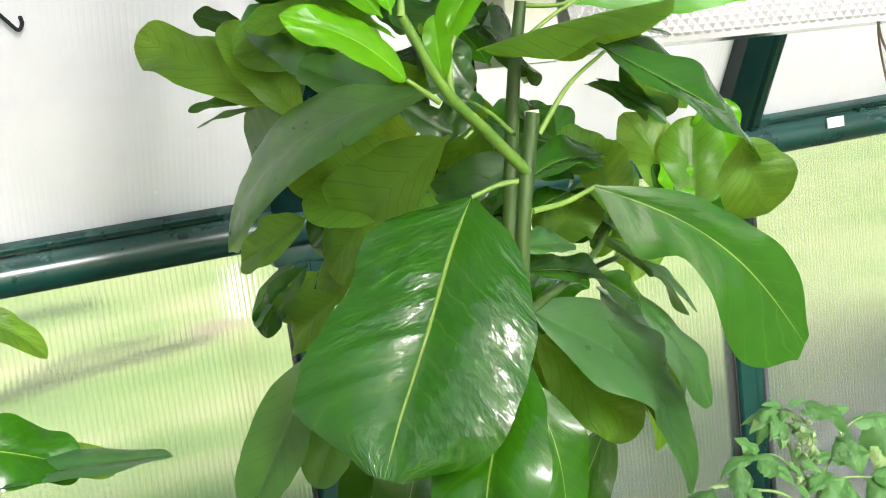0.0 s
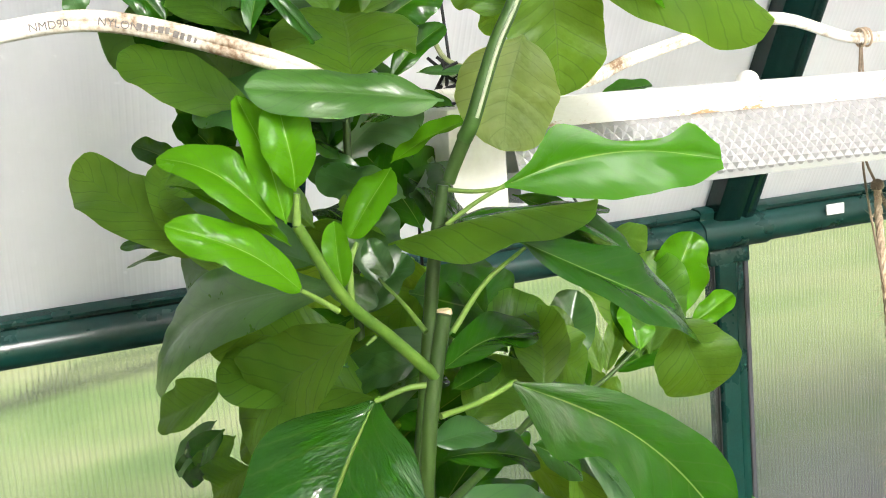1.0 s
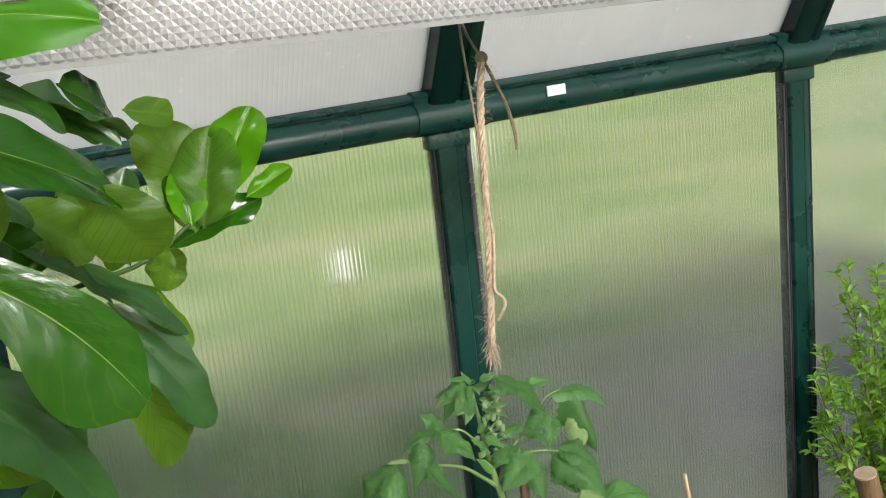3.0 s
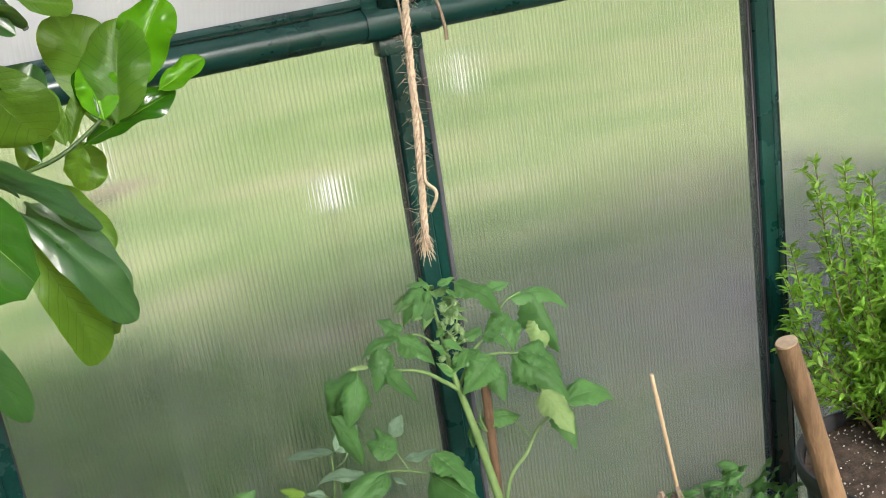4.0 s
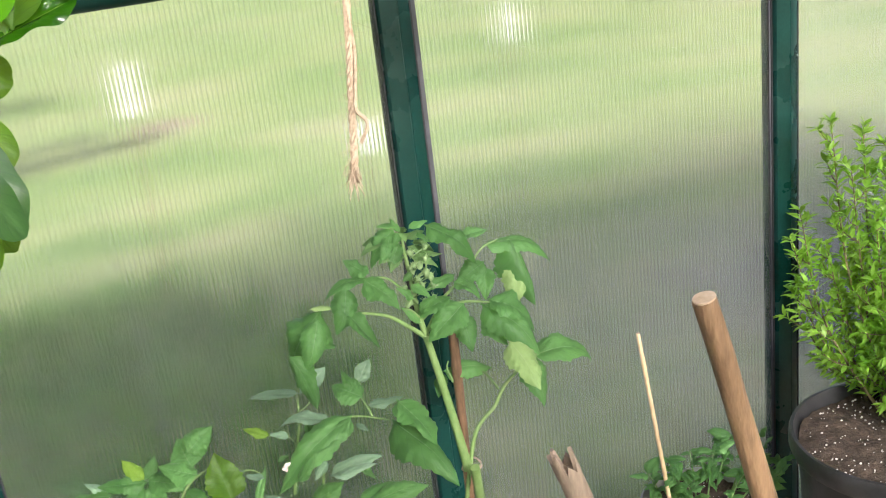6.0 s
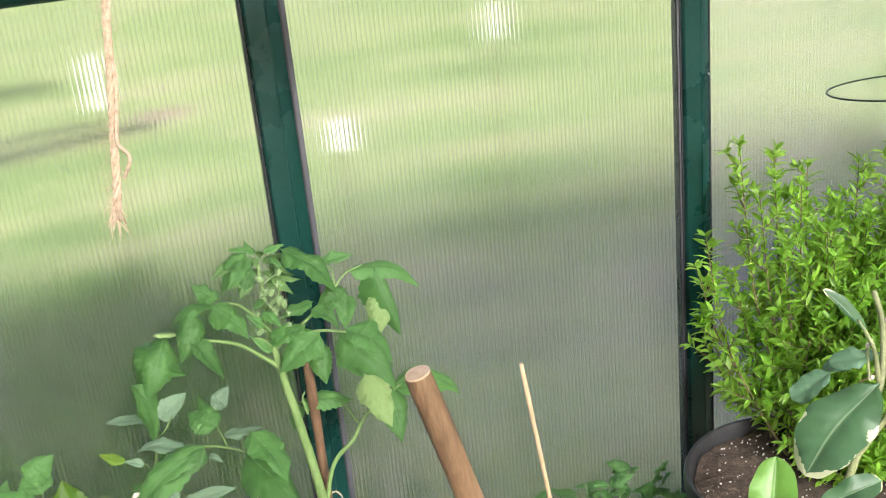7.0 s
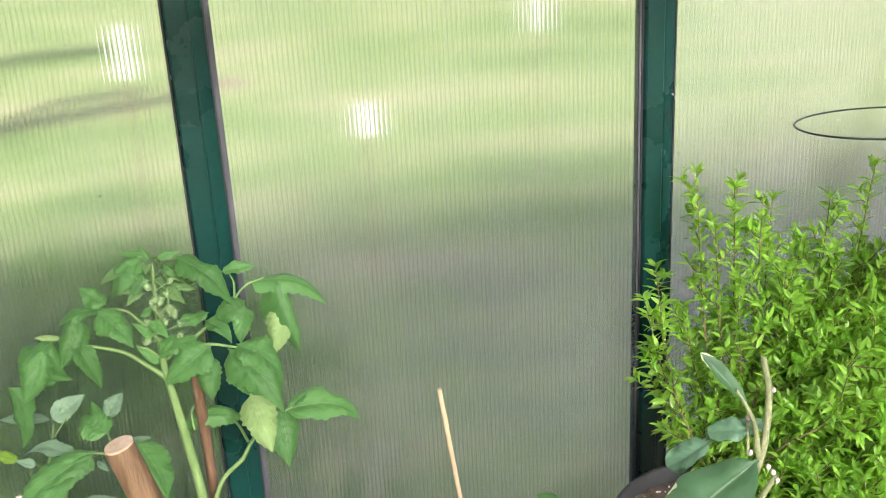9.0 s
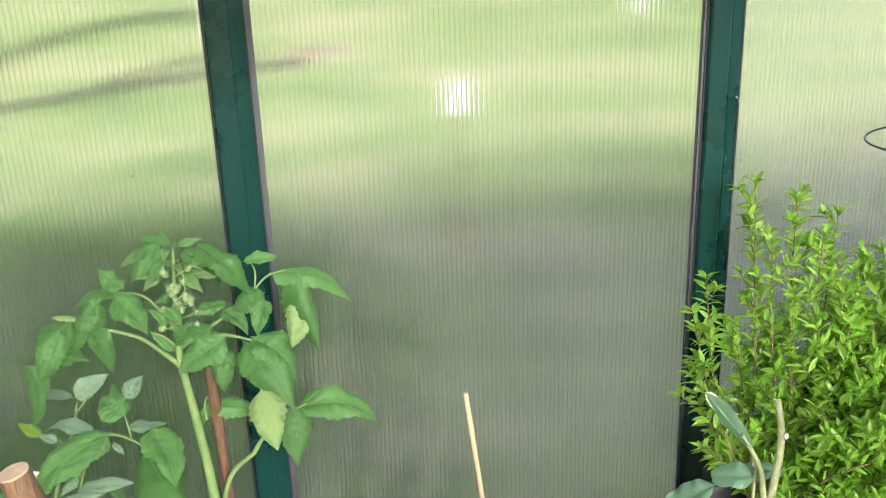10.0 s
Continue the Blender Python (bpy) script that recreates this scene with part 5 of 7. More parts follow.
for rise in (-0.0017, 0.0017):
    tube(bm, [p + Vector((0, 0, rise)) for p in run], 0.0027, 10)
o = part("sheath", bm, CABLE, None)
o.parent = cable
o.matrix_parent_inverse = Matrix.Translation(cable.location).inverted()
cable_mark("NMD90", (-0.877, -0.709, 1.790), (0.975, -0.211, 0.070), (-0.217, -0.971, 0.101))
cable_mark("NYLON", (-0.852, -0.714, 1.791), (0.941, -0.252, -0.227), (-0.223, -0.964, 0.145))
cable_bar((-0.838, -0.718, 1.788), (0.941, -0.252, -0.227), (-0.223, -0.964, 0.145), 0.014)
cable_bar((-0.825, -0.722, 1.784), (0.865, -0.363, -0.346), (-0.312, -0.930, 0.196), 0.016)
bm = shape()
box(bm, (-0.016, -0.006, -0.010), (0.016, 0.006, 0.010), 0.003)
tagged(part("cable_clip", bm, GREY_CLIP, at=Matrix.Translation((0.208, -0.369, 1.727))), "grey cable clip on the rafter", "clip")



# ---- wire, clip and tag ----
BLACK_WIRE = plain("black_wire", (0.003, 0.003, 0.004), (0.010, 0.010, 0.011), 80, 0.7)
TWINE_PALE = plain("pale_string", (0.50, 0.47, 0.42), (0.72, 0.70, 0.66), 200, 0.8)
wire = thing("black_wire", "thin black wire hanging from the roof with a tangled knot", "wire", (-0.632, -0.52, 2.08))


def wire_part(points, radius, name="strand", material=BLACK_WIRE, owner=None):
    owner = owner or wire
    bm = shape()
    tube(bm, bow(points, 8), radius, 6)
    ob = part(name, bm, material, None)
    ob.parent = owner
    ob.matrix_parent_inverse = Matrix.Translation(owner.location).inverted()
    return ob


wire_part([(-0.640, -0.52, 2.10), (-0.632, -0.52, 1.93), (-0.6215, -0.52, 1.766)], 0.0010)
wire_part([(-0.6215, -0.52, 1.766), (-0.640, -0.515, 1.73), (-0.655, -0.53, 1.68), (-0.656, -0.53, 1.60)], 0.0011)
knot_rnd = random.Random(11)
for _ in range(7):
    wire_part([(-0.6215 + knot_rnd.uniform(-0.012, 0.010), -0.52 + knot_rnd.uniform(-0.010, 0.010), 1.766 - 0.010 * i + knot_rnd.uniform(-0.004, 0.004)) for i in range(5)], 0.0011)
for _ in range(3):
    wire_part([(-0.619 + 0.009 * math.cos(1.3 * i + _) + knot_rnd.uniform(-0.003, 0.003), -0.526 + 0.004 * math.sin(1.3 * i), 1.760 - 0.0055 * i) for i in range(5)], 0.0013, "pale_strand", TWINE_PALE)
wire_part([(-0.633, -0.525, 1.779), (-0.625, -0.525, 1.767), (-0.601, -0.520, 1.758)], 0.0016, "twig", BEIGE_STEM)
TAG = plain("white_paper", (0.74, 0.74, 0.72), (0.85, 0.85, 0.84), 60, 0.8)
bm = shape()
box(bm, (0.1145, -0.0262, 1.5255), (0.1435, -0.0236, 1.5395), 0.0004)
tagged(part("paper_tag", bm, TAG), "small white paper tag stuck on the eave beam", "tag")
bm = shape()
tube(bm, bow([(-0.915, -0.124, 1.774), (-0.905, -0.118, 1.763), (-0.897, -0.113, 1.755), (-0.893, -0.116, 1.760), (-0.894, -0.120, 1.766)], 6), 0.0019, 6)
tagged(part("wire_hook", bm, BLACK_WIRE), "small bent dark wire hook on the roof panel", "hook")

# ---- bench, pots, stakes ----
BOARD = plain("weathered_board", (0.20, 0.15, 0.10), (0.36, 0.28, 0.20), 8, 0.8, 90, 0.4, 0.002, stretch=(0.15, 1, 1))
bench = thing("potting_bench", "weathered wooden bench under the pots along the wall", "bench", (0.3, -0.22, 0.0))
for k in range(4):
    bm = shape()
    box(bm, (-0.58, -0.42 + 0.098 * k, 0.478), (1.18, -0.328 + 0.098 * k, 0.500), 0.003)
    ob = part("board", bm, BOARD, None)
    ob.parent = bench
    ob.matrix_parent_inverse = Matrix.Translation(bench.location).inverted()
for x in (-0.5, 1.1):
    for y in (-0.40, -0.06):
        bm = shape()
        box(bm, (x - 0.025, y - 0.025, 0.004), (x + 0.025, y + 0.025, 0.478), 0.003)
        ob = part("leg", bm, BOARD, None)
        ob.parent = bench
        ob.matrix_parent_inverse = Matrix.Translation(bench.location).inverted()


def potting_soil():
    n = Nodes("potting_soil")
    v = n.coord("Object")
    a, b = n.noise(v, 40, 6), n.noise(v, 300, 3)
    n.put(Base_Color=n.ramp(n.math("ADD", n.math("MULTIPLY", a, 0.6), n.math("MULTIPLY", b, 0.4)), (0.3, (0.024, 0.016, 0.012)), (0.7, (0.135, 0.095, 0.068))), Roughness=0.95)
    n.bump(b, 0.9, 0.004)
    return n.material


SOIL = potting_soil()
PERLITE = plain("white_perlite", (0.42, 0.38, 0.33), (0.72, 0.69, 0.64), 200, 0.9)
BLACK_POT = plain("black_plastic_pot", (0.018, 0.018, 0.019), (0.045, 0.045, 0.048), 18, 0.42, 150, 0.2, 0.0008)
GREY_POT = plain("grey_plastic_pot", (0.20, 0.20, 0.19), (0.34, 0.34, 0.33), 18, 0.5, 150, 0.2, 0.0008)


def pot(name, label, place, radius, height, material, specks=0, seed=0):
    """A tapered pot with a rolled rim, filled with soil; place is the middle of its foot."""
    ob = thing(name, label, "pot", place)
    r, h = radius, height
    bm = shape()
    lathe(bm, [(0.001, 0.0), (r * 0.70, 0.0), (r * 0.74, 0.006), (r * 0.92, h - 0.035), (r * 0.97, h - 0.032), (r, h - 0.022), (r, h - 0.006), (r * 0.985, h), (r * 0.955, h),
               (r * 0.935, h - 0.006), (r * 0.90, h - 0.04), (r * 0.86, h * 0.4)], place, 56)
    for o in (part("wall", bm, material, None),):
        o.parent = ob
        o.matrix_parent_inverse = Matrix.Translation(ob.location).inverted()
    bm = shape()
    top = h - 0.018
    bmesh.ops.create_circle(bm, cap_ends=True, segments=48, radius=r * 0.905, matrix=Matrix.Translation(Vector(place) + Vector((0, 0, top))))
    bmesh.ops.subdivide_edges(bm, edges=bm.edges[:], cuts=1)
    bmesh.ops.poke(bm, faces=bm.faces[:])
    bmesh.ops.subdivide_edges(bm, edges=bm.edges[:], cuts=4, use_grid_fill=True)
    for vert in bm.verts:
        vert.co.z += 0.010 * noise.noise(vert.co * 22) + 0.004 * noise.noise(vert.co * 90)
    o = part("soil", bm, SOIL, None, "dark brown crumbly soil")
    o.parent = ob
    o.matrix_parent_inverse = Matrix.Translation(ob.location).inverted()
    if specks:
        rnd = random.Random(seed)
        bm = shape()
        for _ in range(specks):
            a, q = rnd.uniform(0, math.tau), r * 0.86 * math.sqrt(rnd.random())
            p = Vector(place) + Vector((q * math.cos(a), q * math.sin(a), 0))
            z = top + 0.010 * noise.noise(Vector((p.x, p.y, place[2] + top)) * 22)
            s = rnd.uniform(0.0007, 0.0022)
            bmesh.ops.create_icosphere(bm, subdivisions=1, radius=s, matrix=Matrix.Translation((p.x, p.y, place[2] - place[2] + z + place[2])) @ Euler((rnd.random() * 3, rnd.random() * 3, 0)).to_matrix().to_4x4() @ Matrix.Diagonal((1.3, 0.9, 0.7, 1)))
        o = tagged(part("perlite", bm, PERLITE, None, "white perlite grains", smooth=False), kind="stuff")
        o.parent = ob
        o.matrix_parent_inverse = Matrix.Translation(ob.location).inverted()
    return ob


pot("citrus_pot", "large black plastic pot with the citrus tree", (-0.72, -0.70, 0.004), 0.17, 0.34, BLACK_POT)
pot("citrus_pot", "black plastic pot with the citrus shrub", (-1.22, -0.72, 0.004), 0.15, 0.31, BLACK_POT)
pot("myrtle_pot", "round black plastic pot with speckled soil under the shrub", (0.540, -0.292, 0.5), 0.150, 0.298, BLACK_POT, 300, 3)
pot("seedling_pot", "small grey plastic pot with tomato seedlings", (0.300, -0.160, 0.5), 0.092, 0.195, GREY_POT, 40, 5)
pot("tomato_pot", "black plastic pot with the tomato plant", (-0.055, -0.190, 0.5), 0.095, 0.17, BLACK_POT)
pot("leafy_plant_pot", "black plastic pot with a grey-leaved plant", (-0.250, -0.140, 0.5), 0.085, 0.16, BLACK_POT)
pot("young_plant_pot", "black plastic pot with a young plant", (-0.430, -0.120, 0.5), 0.080, 0.16, BLACK_POT)
pot("variegated_pot", "black plastic pot with the variegated plant", (0.300, -0.640, 0.004), 0.15, 0.34, BLACK_POT)
pot("stake_pot", "black plastic pot that holds the stakes", (0.080, -0.830, 0.004), 0.16, 0.34, BLACK_POT)

BAMBOO = plain("tan_bamboo_stake", (0.085, 0.046, 0.022), (0.36, 0.225, 0.120), 44, 0.6, 170, 0.8, 0.0025, stretch=(1, 1, 0.2))
CANE = plain("brown_cane", (0.065, 0.036, 0.02), (0.26, 0.155, 0.085), 45, 0.55, 260, 0.4, 0.001, stretch=(1, 1, 0.2))
STRAW = plain("pale_straw_stick", (0.45, 0.31, 0.17), (0.72, 0.56, 0.35), 30, 0.6, 260, 0.25, 0.0008, stretch=(1, 1, 0.2))
CUT = plain("pale_cut_wood", (0.45, 0.33, 0.22), (0.68, 0.54, 0.40), 90, 0.8, 400, 0.4, 0.001)


def stake(name, label, top, lean, length, radius, material, end=None, joints=0, seed=0):
    """A stick from its top downwards along lean, slightly uneven, with a cut end."""
    ob = thing(name, label, "stake", tuple(top))
    top, lean = Vector(top), Vector(lean).normalized()
    rnd = random.Random(seed)
    n = 28
    pts = [top + lean * (length * i / n) + Vector((rnd.uniform(-1, 1), rnd.uniform(-1, 1), 0)) * radius * 0.05 for i in range(n + 1)]
    rad = []
    for i in range(n + 1):
        s = i / n * length
        bump = sum(0.13 * math.exp(-((s - j * 0.16 - 0.05) / 0.006) ** 2) for j in range(joints))
        rad.append(radius * (1 + bump + rnd.uniform(-0.045, 0.045)))
    rad[0] *= 0.93
    bm = shape()
    tube(bm, pts, rad, 16)
    o = part("shaft", bm, material, None)
    o.parent = ob
    o.matrix_parent_inverse = Matrix.Translation(ob.location).inverted()
    if end:
        bm = shape()
        m = lean.to_track_quat("Z", "Y").to_matrix().to_4x4()
        bmesh.ops.create_cone(bm, cap_ends=True, segments=16, radius1=radius * 0.90, radius2=radius * 0.90, depth=0.0014, matrix=Matrix.Translation(top - lean * 0.0008) @ m)
        o = part("cut_end", bm, end, None, "pale sawn end")
        o.parent = ob
        o.matrix_parent_inverse = Matrix.Translation(ob.location).inverted()
    return ob


def broken_top(ob, top, lean, radius, material, seed):
    """Splinters standing up round a hollow, snapped end."""
    rnd = random.Random(seed)
    top, lean = Vector(top), Vector(lean).normalized()
    side = lean.cross(Vector((0, 1, 0))).normalized()
    other = lean.cross(side)
    bm = shape()
    n = 22
    rings = []
    tall = [rnd.uniform(0.0, 0.4) + (0.6 if k % 7 in (1, 2) else 0.0) + (0.5 if 9 < k < 14 else 0.0) for k in range(n)]
    for r, base in ((radius * 0.99, 0.0), (radius * 1.0, 1.0), (radius * 0.66, 1.0), (radius * 0.62, -0.6)):
        ring = []
        for k in range(n):
            a = math.tau * k / n
            up = 0.020 * tall[k] if base == 1.0 else (-0.004 if base == 0.0 else -0.012)
            ring.append(bm.verts.new(top - lean * up + (side * math.cos(a) + other * math.sin(a)) * r))
        rings.append(ring)
    for ra, rb in zip(rings, rings[1:]):
        for k in range(n):
            bm.faces.new((ra[k], ra[(k + 1) % n], rb[(k + 1) % n], rb[k]))
    o = part("splintered_end", bm, material, None, "splintered broken end", smooth=False)
    o.parent = ob
    o.matrix_parent_inverse = Matrix.Translation(ob.location).inverted()


stake("wooden_stake", "thick tan wooden stake with a sawn top leaning from a pot", (-0.135, -0.800, 1.355), (0.245, -0.030, -0.955), 1.05, 0.0082, BAMBOO, CUT, 5, 1)
OLD_BAMBOO = plain("weathered_bamboo", (0.12, 0.085, 0.06), (0.36, 0.28, 0.20), 50, 0.8, 300, 0.5, 0.0012, stretch=(1, 1, 0.2))
broken = stake("broken_bamboo", "short weathered broken bamboo stub", (-0.241, -0.806, 1.274), (0.30, -0.02, -0.95), 0.97, 0.0080, OLD_BAMBOO, None, 1, 2)
broken_top(broken, (-0.241, -0.806, 1.274), (0.30, -0.02, -0.95), 0.0080, OLD_BAMBOO, 9)
stake("brown_cane", "thin brown cane beside the tomato stem", (-0.075, -0.206, 1.094), (0.010, 0.060, -0.997), 0.46, 0.0058, CANE, None, 2, 3)
stake("straw_stick", "thin pale straw-coloured stick in the seedling pot", (0.213, -0.148, 0.985), (0.108, -0.05, -0.988), 0.35, 0.0030, STRAW, None, 2, 4)
stake("wooden_post", "pale orange wooden post behind the shrub", (0.963, -0.095, 1.343), (-0.335, -0.245, -0.910), 0.95, 0.016, plain("orange_wood", (0.42, 0.24, 0.12), (0.66, 0.44, 0.26), 20, 0.7, 200, 0.3, 0.001, stretch=(1, 1, 0.15)), CUT, 0, 5)



# ---- marks on the panels and posts ----
SPLASH = plain("dried_white_splash", (0.26, 0.26, 0.25), (0.42, 0.42, 0.41), 200, 0.8)
GRIME = plain("dark_grime", (0.03, 0.022, 0.016), (0.08, 0.06, 0.045), 200, 0.9)


def mark(name, label, places, size, material, category):
    bm = shape()
    for n, p in enumerate(places):
        m = Matrix.Translation(p) @ Matrix.Rotation(0.9 * n, 4, "Y") @ Matrix.Diagonal((1.0 + 0.4 * (n % 2), 0.35, 0.7, 1))
        bmesh.ops.create_icosphere(bm, subdivisions=2, radius=size, matrix=m)
    return tagged(part(name, bm, material), label, category)


mark("white_speck", "tiny white chip on the green wall post", [(0.607, -0.004, 1.274), (0.603, -0.004, 1.279)], 0.0018, SPLASH, "speck")
mark("dirt_speck", "few dark dirt specks on the hazy wall panel", [(0.414, 0.0045, 0.820), (0.403, 0.0045, 0.803), (0.479, 0.0045, 0.743), (-0.148, 0.0045, 1.243), (0.422, 0.0045, 0.822)], 0.0012, GRIME, "speck")
mark("dried_splash", "pale dried splashes on the hazy wall panel", [(0.097, 0.0045, 0.947), (0.086, 0.0045, 0.969), (0.105, 0.0045, 0.935), (0.399, 0.0045, 1.095)], 0.0011, SPLASH, "splash")
bm = shape()
tube(bm, [(0.118, 0.0045, 1.026), (0.138, 0.0045, 1.040), (0.159, 0.0045, 1.054)], 0.00012, 4)
tagged(part("scratch", bm, SPLASH), "fine pale scratch across the hazy wall panel", "scratch")

# ---- wire ring on the post ----
RING = plain("dark_green_wire", (0.012, 0.022, 0.018), (0.03, 0.05, 0.04), 60, 0.4)
ring = thing("wire_ring", "thin dark wire support ring clipped to the wooden post", "ring", (0.813, -0.186, 1.257))
bm = shape()
hoop = [(0.118 * math.cos(math.tau * k / 48), 0.118 * math.sin(math.tau * k / 48), 0.013 * math.sin(math.tau * k / 48) * -1) for k in range(49)]
tube(bm, [Vector(q) + Vector((0.813, -0.186, 1.257)) for q in hoop], 0.0013, 6)
o = part("hoop", bm, RING, None)
o.parent = ring
o.matrix_parent_inverse = Matrix.Translation(ring.location).inverted()
bm = shape()
box(bm, (-0.022, -0.012, -0.010), (0.030, 0.012, 0.012), 0.004)
o = part("clip", bm, plain("green_plastic_clip", (0.01, 0.10, 0.07), (0.03, 0.20, 0.14), 60, 0.4), None, "green plastic clip")
o.parent = ring
o.matrix_parent_inverse = Matrix.Translation(ring.location).inverted() @ Matrix.Translation((0.873, -0.173, 1.236))

# ---- tomato plants and other pot plants ----
tomato = thing("tomato_plant", "young green tomato plant tied to a brown cane", "tomato plant", (-0.055, -0.19, 0.64))
tomato_trunk = stem(tomato, TOMATO_STEM, [(-0.055, -0.195, 0.635), (-0.055, -0.20, 0.72), (-0.085, -0.252, 0.932)], (0.006, 0.0058), "stem")
stem(tomato, TOMATO_STEM, [(-0.085, -0.230, 0.917), (-0.090, -0.216, 0.976), (-0.097, -0.205, 1.033), (-0.105, -0.194, 1.090)], (0.0060, 0.0042))
stem(tomato, TOMATO_STEM, [(-0.105, -0.194, 1.090), (-0.107, -0.181, 1.119), (-0.105, -0.165, 1.155), (-0.103, -0.149, 1.187), (-0.102, -0.143, 1.204)], (0.0040, 0.0014))
stem(tomato, TOMATO_STEM, [(-0.105, -0.194, 1.088), (-0.121, -0.189, 1.103), (-0.147, -0.184, 1.124), (-0.185, -0.179, 1.137)], (0.0032, 0.0016))
stem(tomato, TOMATO_STEM, [(-0.038, -0.225, 0.991), (-0.022, -0.226, 1.015), (0.002, -0.235, 1.038), (0.021, -0.236, 1.049)], (0.0025, 0.0014))
stem(tomato, TOMATO_STEM, [(-0.030, -0.221, 1.007), (-0.040, -0.205, 1.026), (-0.057, -0.198, 1.031)], (0.0018, 0.0010))
stem(tomato, TOMATO_STEM, [(-0.104, -0.193, 1.092), (-0.083, -0.190, 1.116), (-0.057, -0.200, 1.123), (-0.026, -0.216, 1.120)], (0.0026, 0.0013))
stem(tomato, TOMATO_STEM, [(-0.105, -0.178, 1.102), (-0.060, -0.170, 1.127), (-0.032, -0.161, 1.140), (-0.009, -0.158, 1.165), (0.014, -0.161, 1.174)], (0.0022, 0.0010))
stem(tomato, TOMATO_STEM, [(-0.106, -0.183, 1.129), (-0.122, -0.176, 1.150), (-0.140, -0.169, 1.166), (-0.178, -0.163, 1.170)], (0.0020, 0.0010))
stem(tomato, TOMATO_STEM, [(-0.020, -0.159, 1.155), (-0.018, -0.148, 1.169), (-0.022, -0.137, 1.178)], (0.0014, 0.0007))
stem(tomato, TOMATO_STEM, [(-0.110, -0.193, 1.115), (-0.120, -0.196, 1.128), (-0.128, -0.198, 1.132)], (0.0016, 0.0009))
stem(tomato, TOMATO_STEM, [(-0.105, -0.178, 1.156), (-0.092, -0.187, 1.172), (-0.093, -0.186, 1.186)], (0.0014, 0.0008))
stem(tomato, TOMATO_STEM, [(-0.085, -0.213, 1.030), (-0.086, -0.201, 1.044), (-0.081, -0.195, 1.050)], (0.0015, 0.0009))
leaflet(tomato, TOMATO, (-0.077, -0.157, 1.214), (-0.022, -0.195, 1.175), (0.201, -0.550, 0.811), 0.49, curl=.5)
leaflet(tomato, TOMATO, (-0.113, -0.151, 1.216), (-0.156, -0.161, 1.189), (-0.322, -0.609, 0.725), 0.61, curl=.6)
leaflet(tomato, TOMATO, (-0.107, -0.153, 1.218), (-0.134, -0.149, 1.222), (0.095, -0.342, 0.935), 0.44)
leaflet(tomato, TOMATO, (-0.106, -0.151, 1.210), (-0.112, -0.137, 1.225), (0.232, -0.690, 0.686), 0.44)
leaflet(tomato, TOMATO, (-0.097, -0.157, 1.213), (-0.070, -0.153, 1.216), (-0.035, -0.412, 0.911), 0.44)
leaflet(tomato, TOMATO, (-0.121, -0.157, 1.210), (-0.142, -0.177, 1.188), (-0.025, -0.739, 0.674), 0.5, curl=.4)
leaflet(tomato, TOMATO, (-0.112, -0.163, 1.201), (-0.133, -0.179, 1.175), (-0.134, -0.803, 0.581), 0.5, curl=.3)
leaflet(tomato, TOMATO, (-0.112, -0.164, 1.214), (-0.123, -0.171, 1.202), (-0.165, -0.759, 0.630), 0.67)
leaflet(tomato, TOMATO, (-0.091, -0.170, 1.212), (-0.082, -0.184, 1.200), (0.250, -0.558, 0.791), 0.55)
leaflet(tomato, TOMATO, (-0.155, -0.167, 1.174), (-0.181, -0.152, 1.193), (0.233, -0.588, 0.774), 0.75)
leaflet(tomato, TOMATO, (-0.159, -0.168, 1.170), (-0.215, -0.161, 1.162), (-0.182, -0.304, 0.935), 0.38, curl=.4)
leaflet(tomato, TOMATO, (-0.165, -0.171, 1.171), (-0.131, -0.204, 1.142), (0.084, -0.619, 0.781), 0.64, curl=.3)
leaflet(tomato, TOMATO, (-0.186, -0.167, 1.166), (-0.209, -0.195, 1.122), (-0.043, -0.835, 0.548), 0.57, curl=.3)
leaflet(tomato, TOMATO, (-0.184, -0.166, 1.156), (-0.194, -0.187, 1.125), (-0.311, -0.739, 0.598), 0.55, curl=.2)
leaflet(tomato, TOMATO, (-0.195, -0.174, 1.142), (-0.176, -0.215, 1.096), (0.381, -0.607, 0.697), 0.39, curl=-.3)
leaflet(tomato, TOMATO, (-0.214, -0.150, 1.138), (-0.300, -0.185, 1.105), (-0.20, -0.62, 0.75), 0.62, hook=1.9, roll=.8)
leaflet(tomato, TOMATO, (-0.268, -0.176, 1.105), (-0.238, -0.205, 1.040), (-0.45, -0.70, 0.35), 0.34, hook=-1.0, roll=.9)
leaflet(tomato, TOMATO, (-0.226, -0.172, 1.138), (-0.251, -0.197, 1.087), (-0.067, -0.886, 0.459), 0.55, curl=.3)
leaflet(tomato, TOMATO_PALE, (-0.206, -0.169, 1.146), (-0.234, -0.166, 1.149), (0.074, -0.105, 0.992), 0.39)
leaflet(tomato, TOMATO, (-0.030, -0.145, 1.182), (0.010, -0.145, 1.183), (-0.019, -0.399, 0.917), 0.5)
leaflet(tomato, TOMATO, (-0.004, -0.157, 1.170), (0.087, -0.174, 1.152), (0.145, -0.245, 0.958), 0.36, curl=.5, bend=.08)
leaflet(tomato, TOMATO, (0.027, -0.170, 1.172), (0.042, -0.195, 1.090), (0.35, -0.80, 0.30), 0.40, roll=1.3, fold=.1)
leaflet(tomato, TOMATO_PALE, (0.033, -0.168, 1.143), (0.013, -0.197, 1.097), (-0.133, -0.808, 0.574), 0.61)
leaflet(tomato, TOMATO, (-0.009, -0.168, 1.153), (-0.049, -0.173, 1.139), (-0.168, -0.661, 0.732), 0.75, curl=.4)
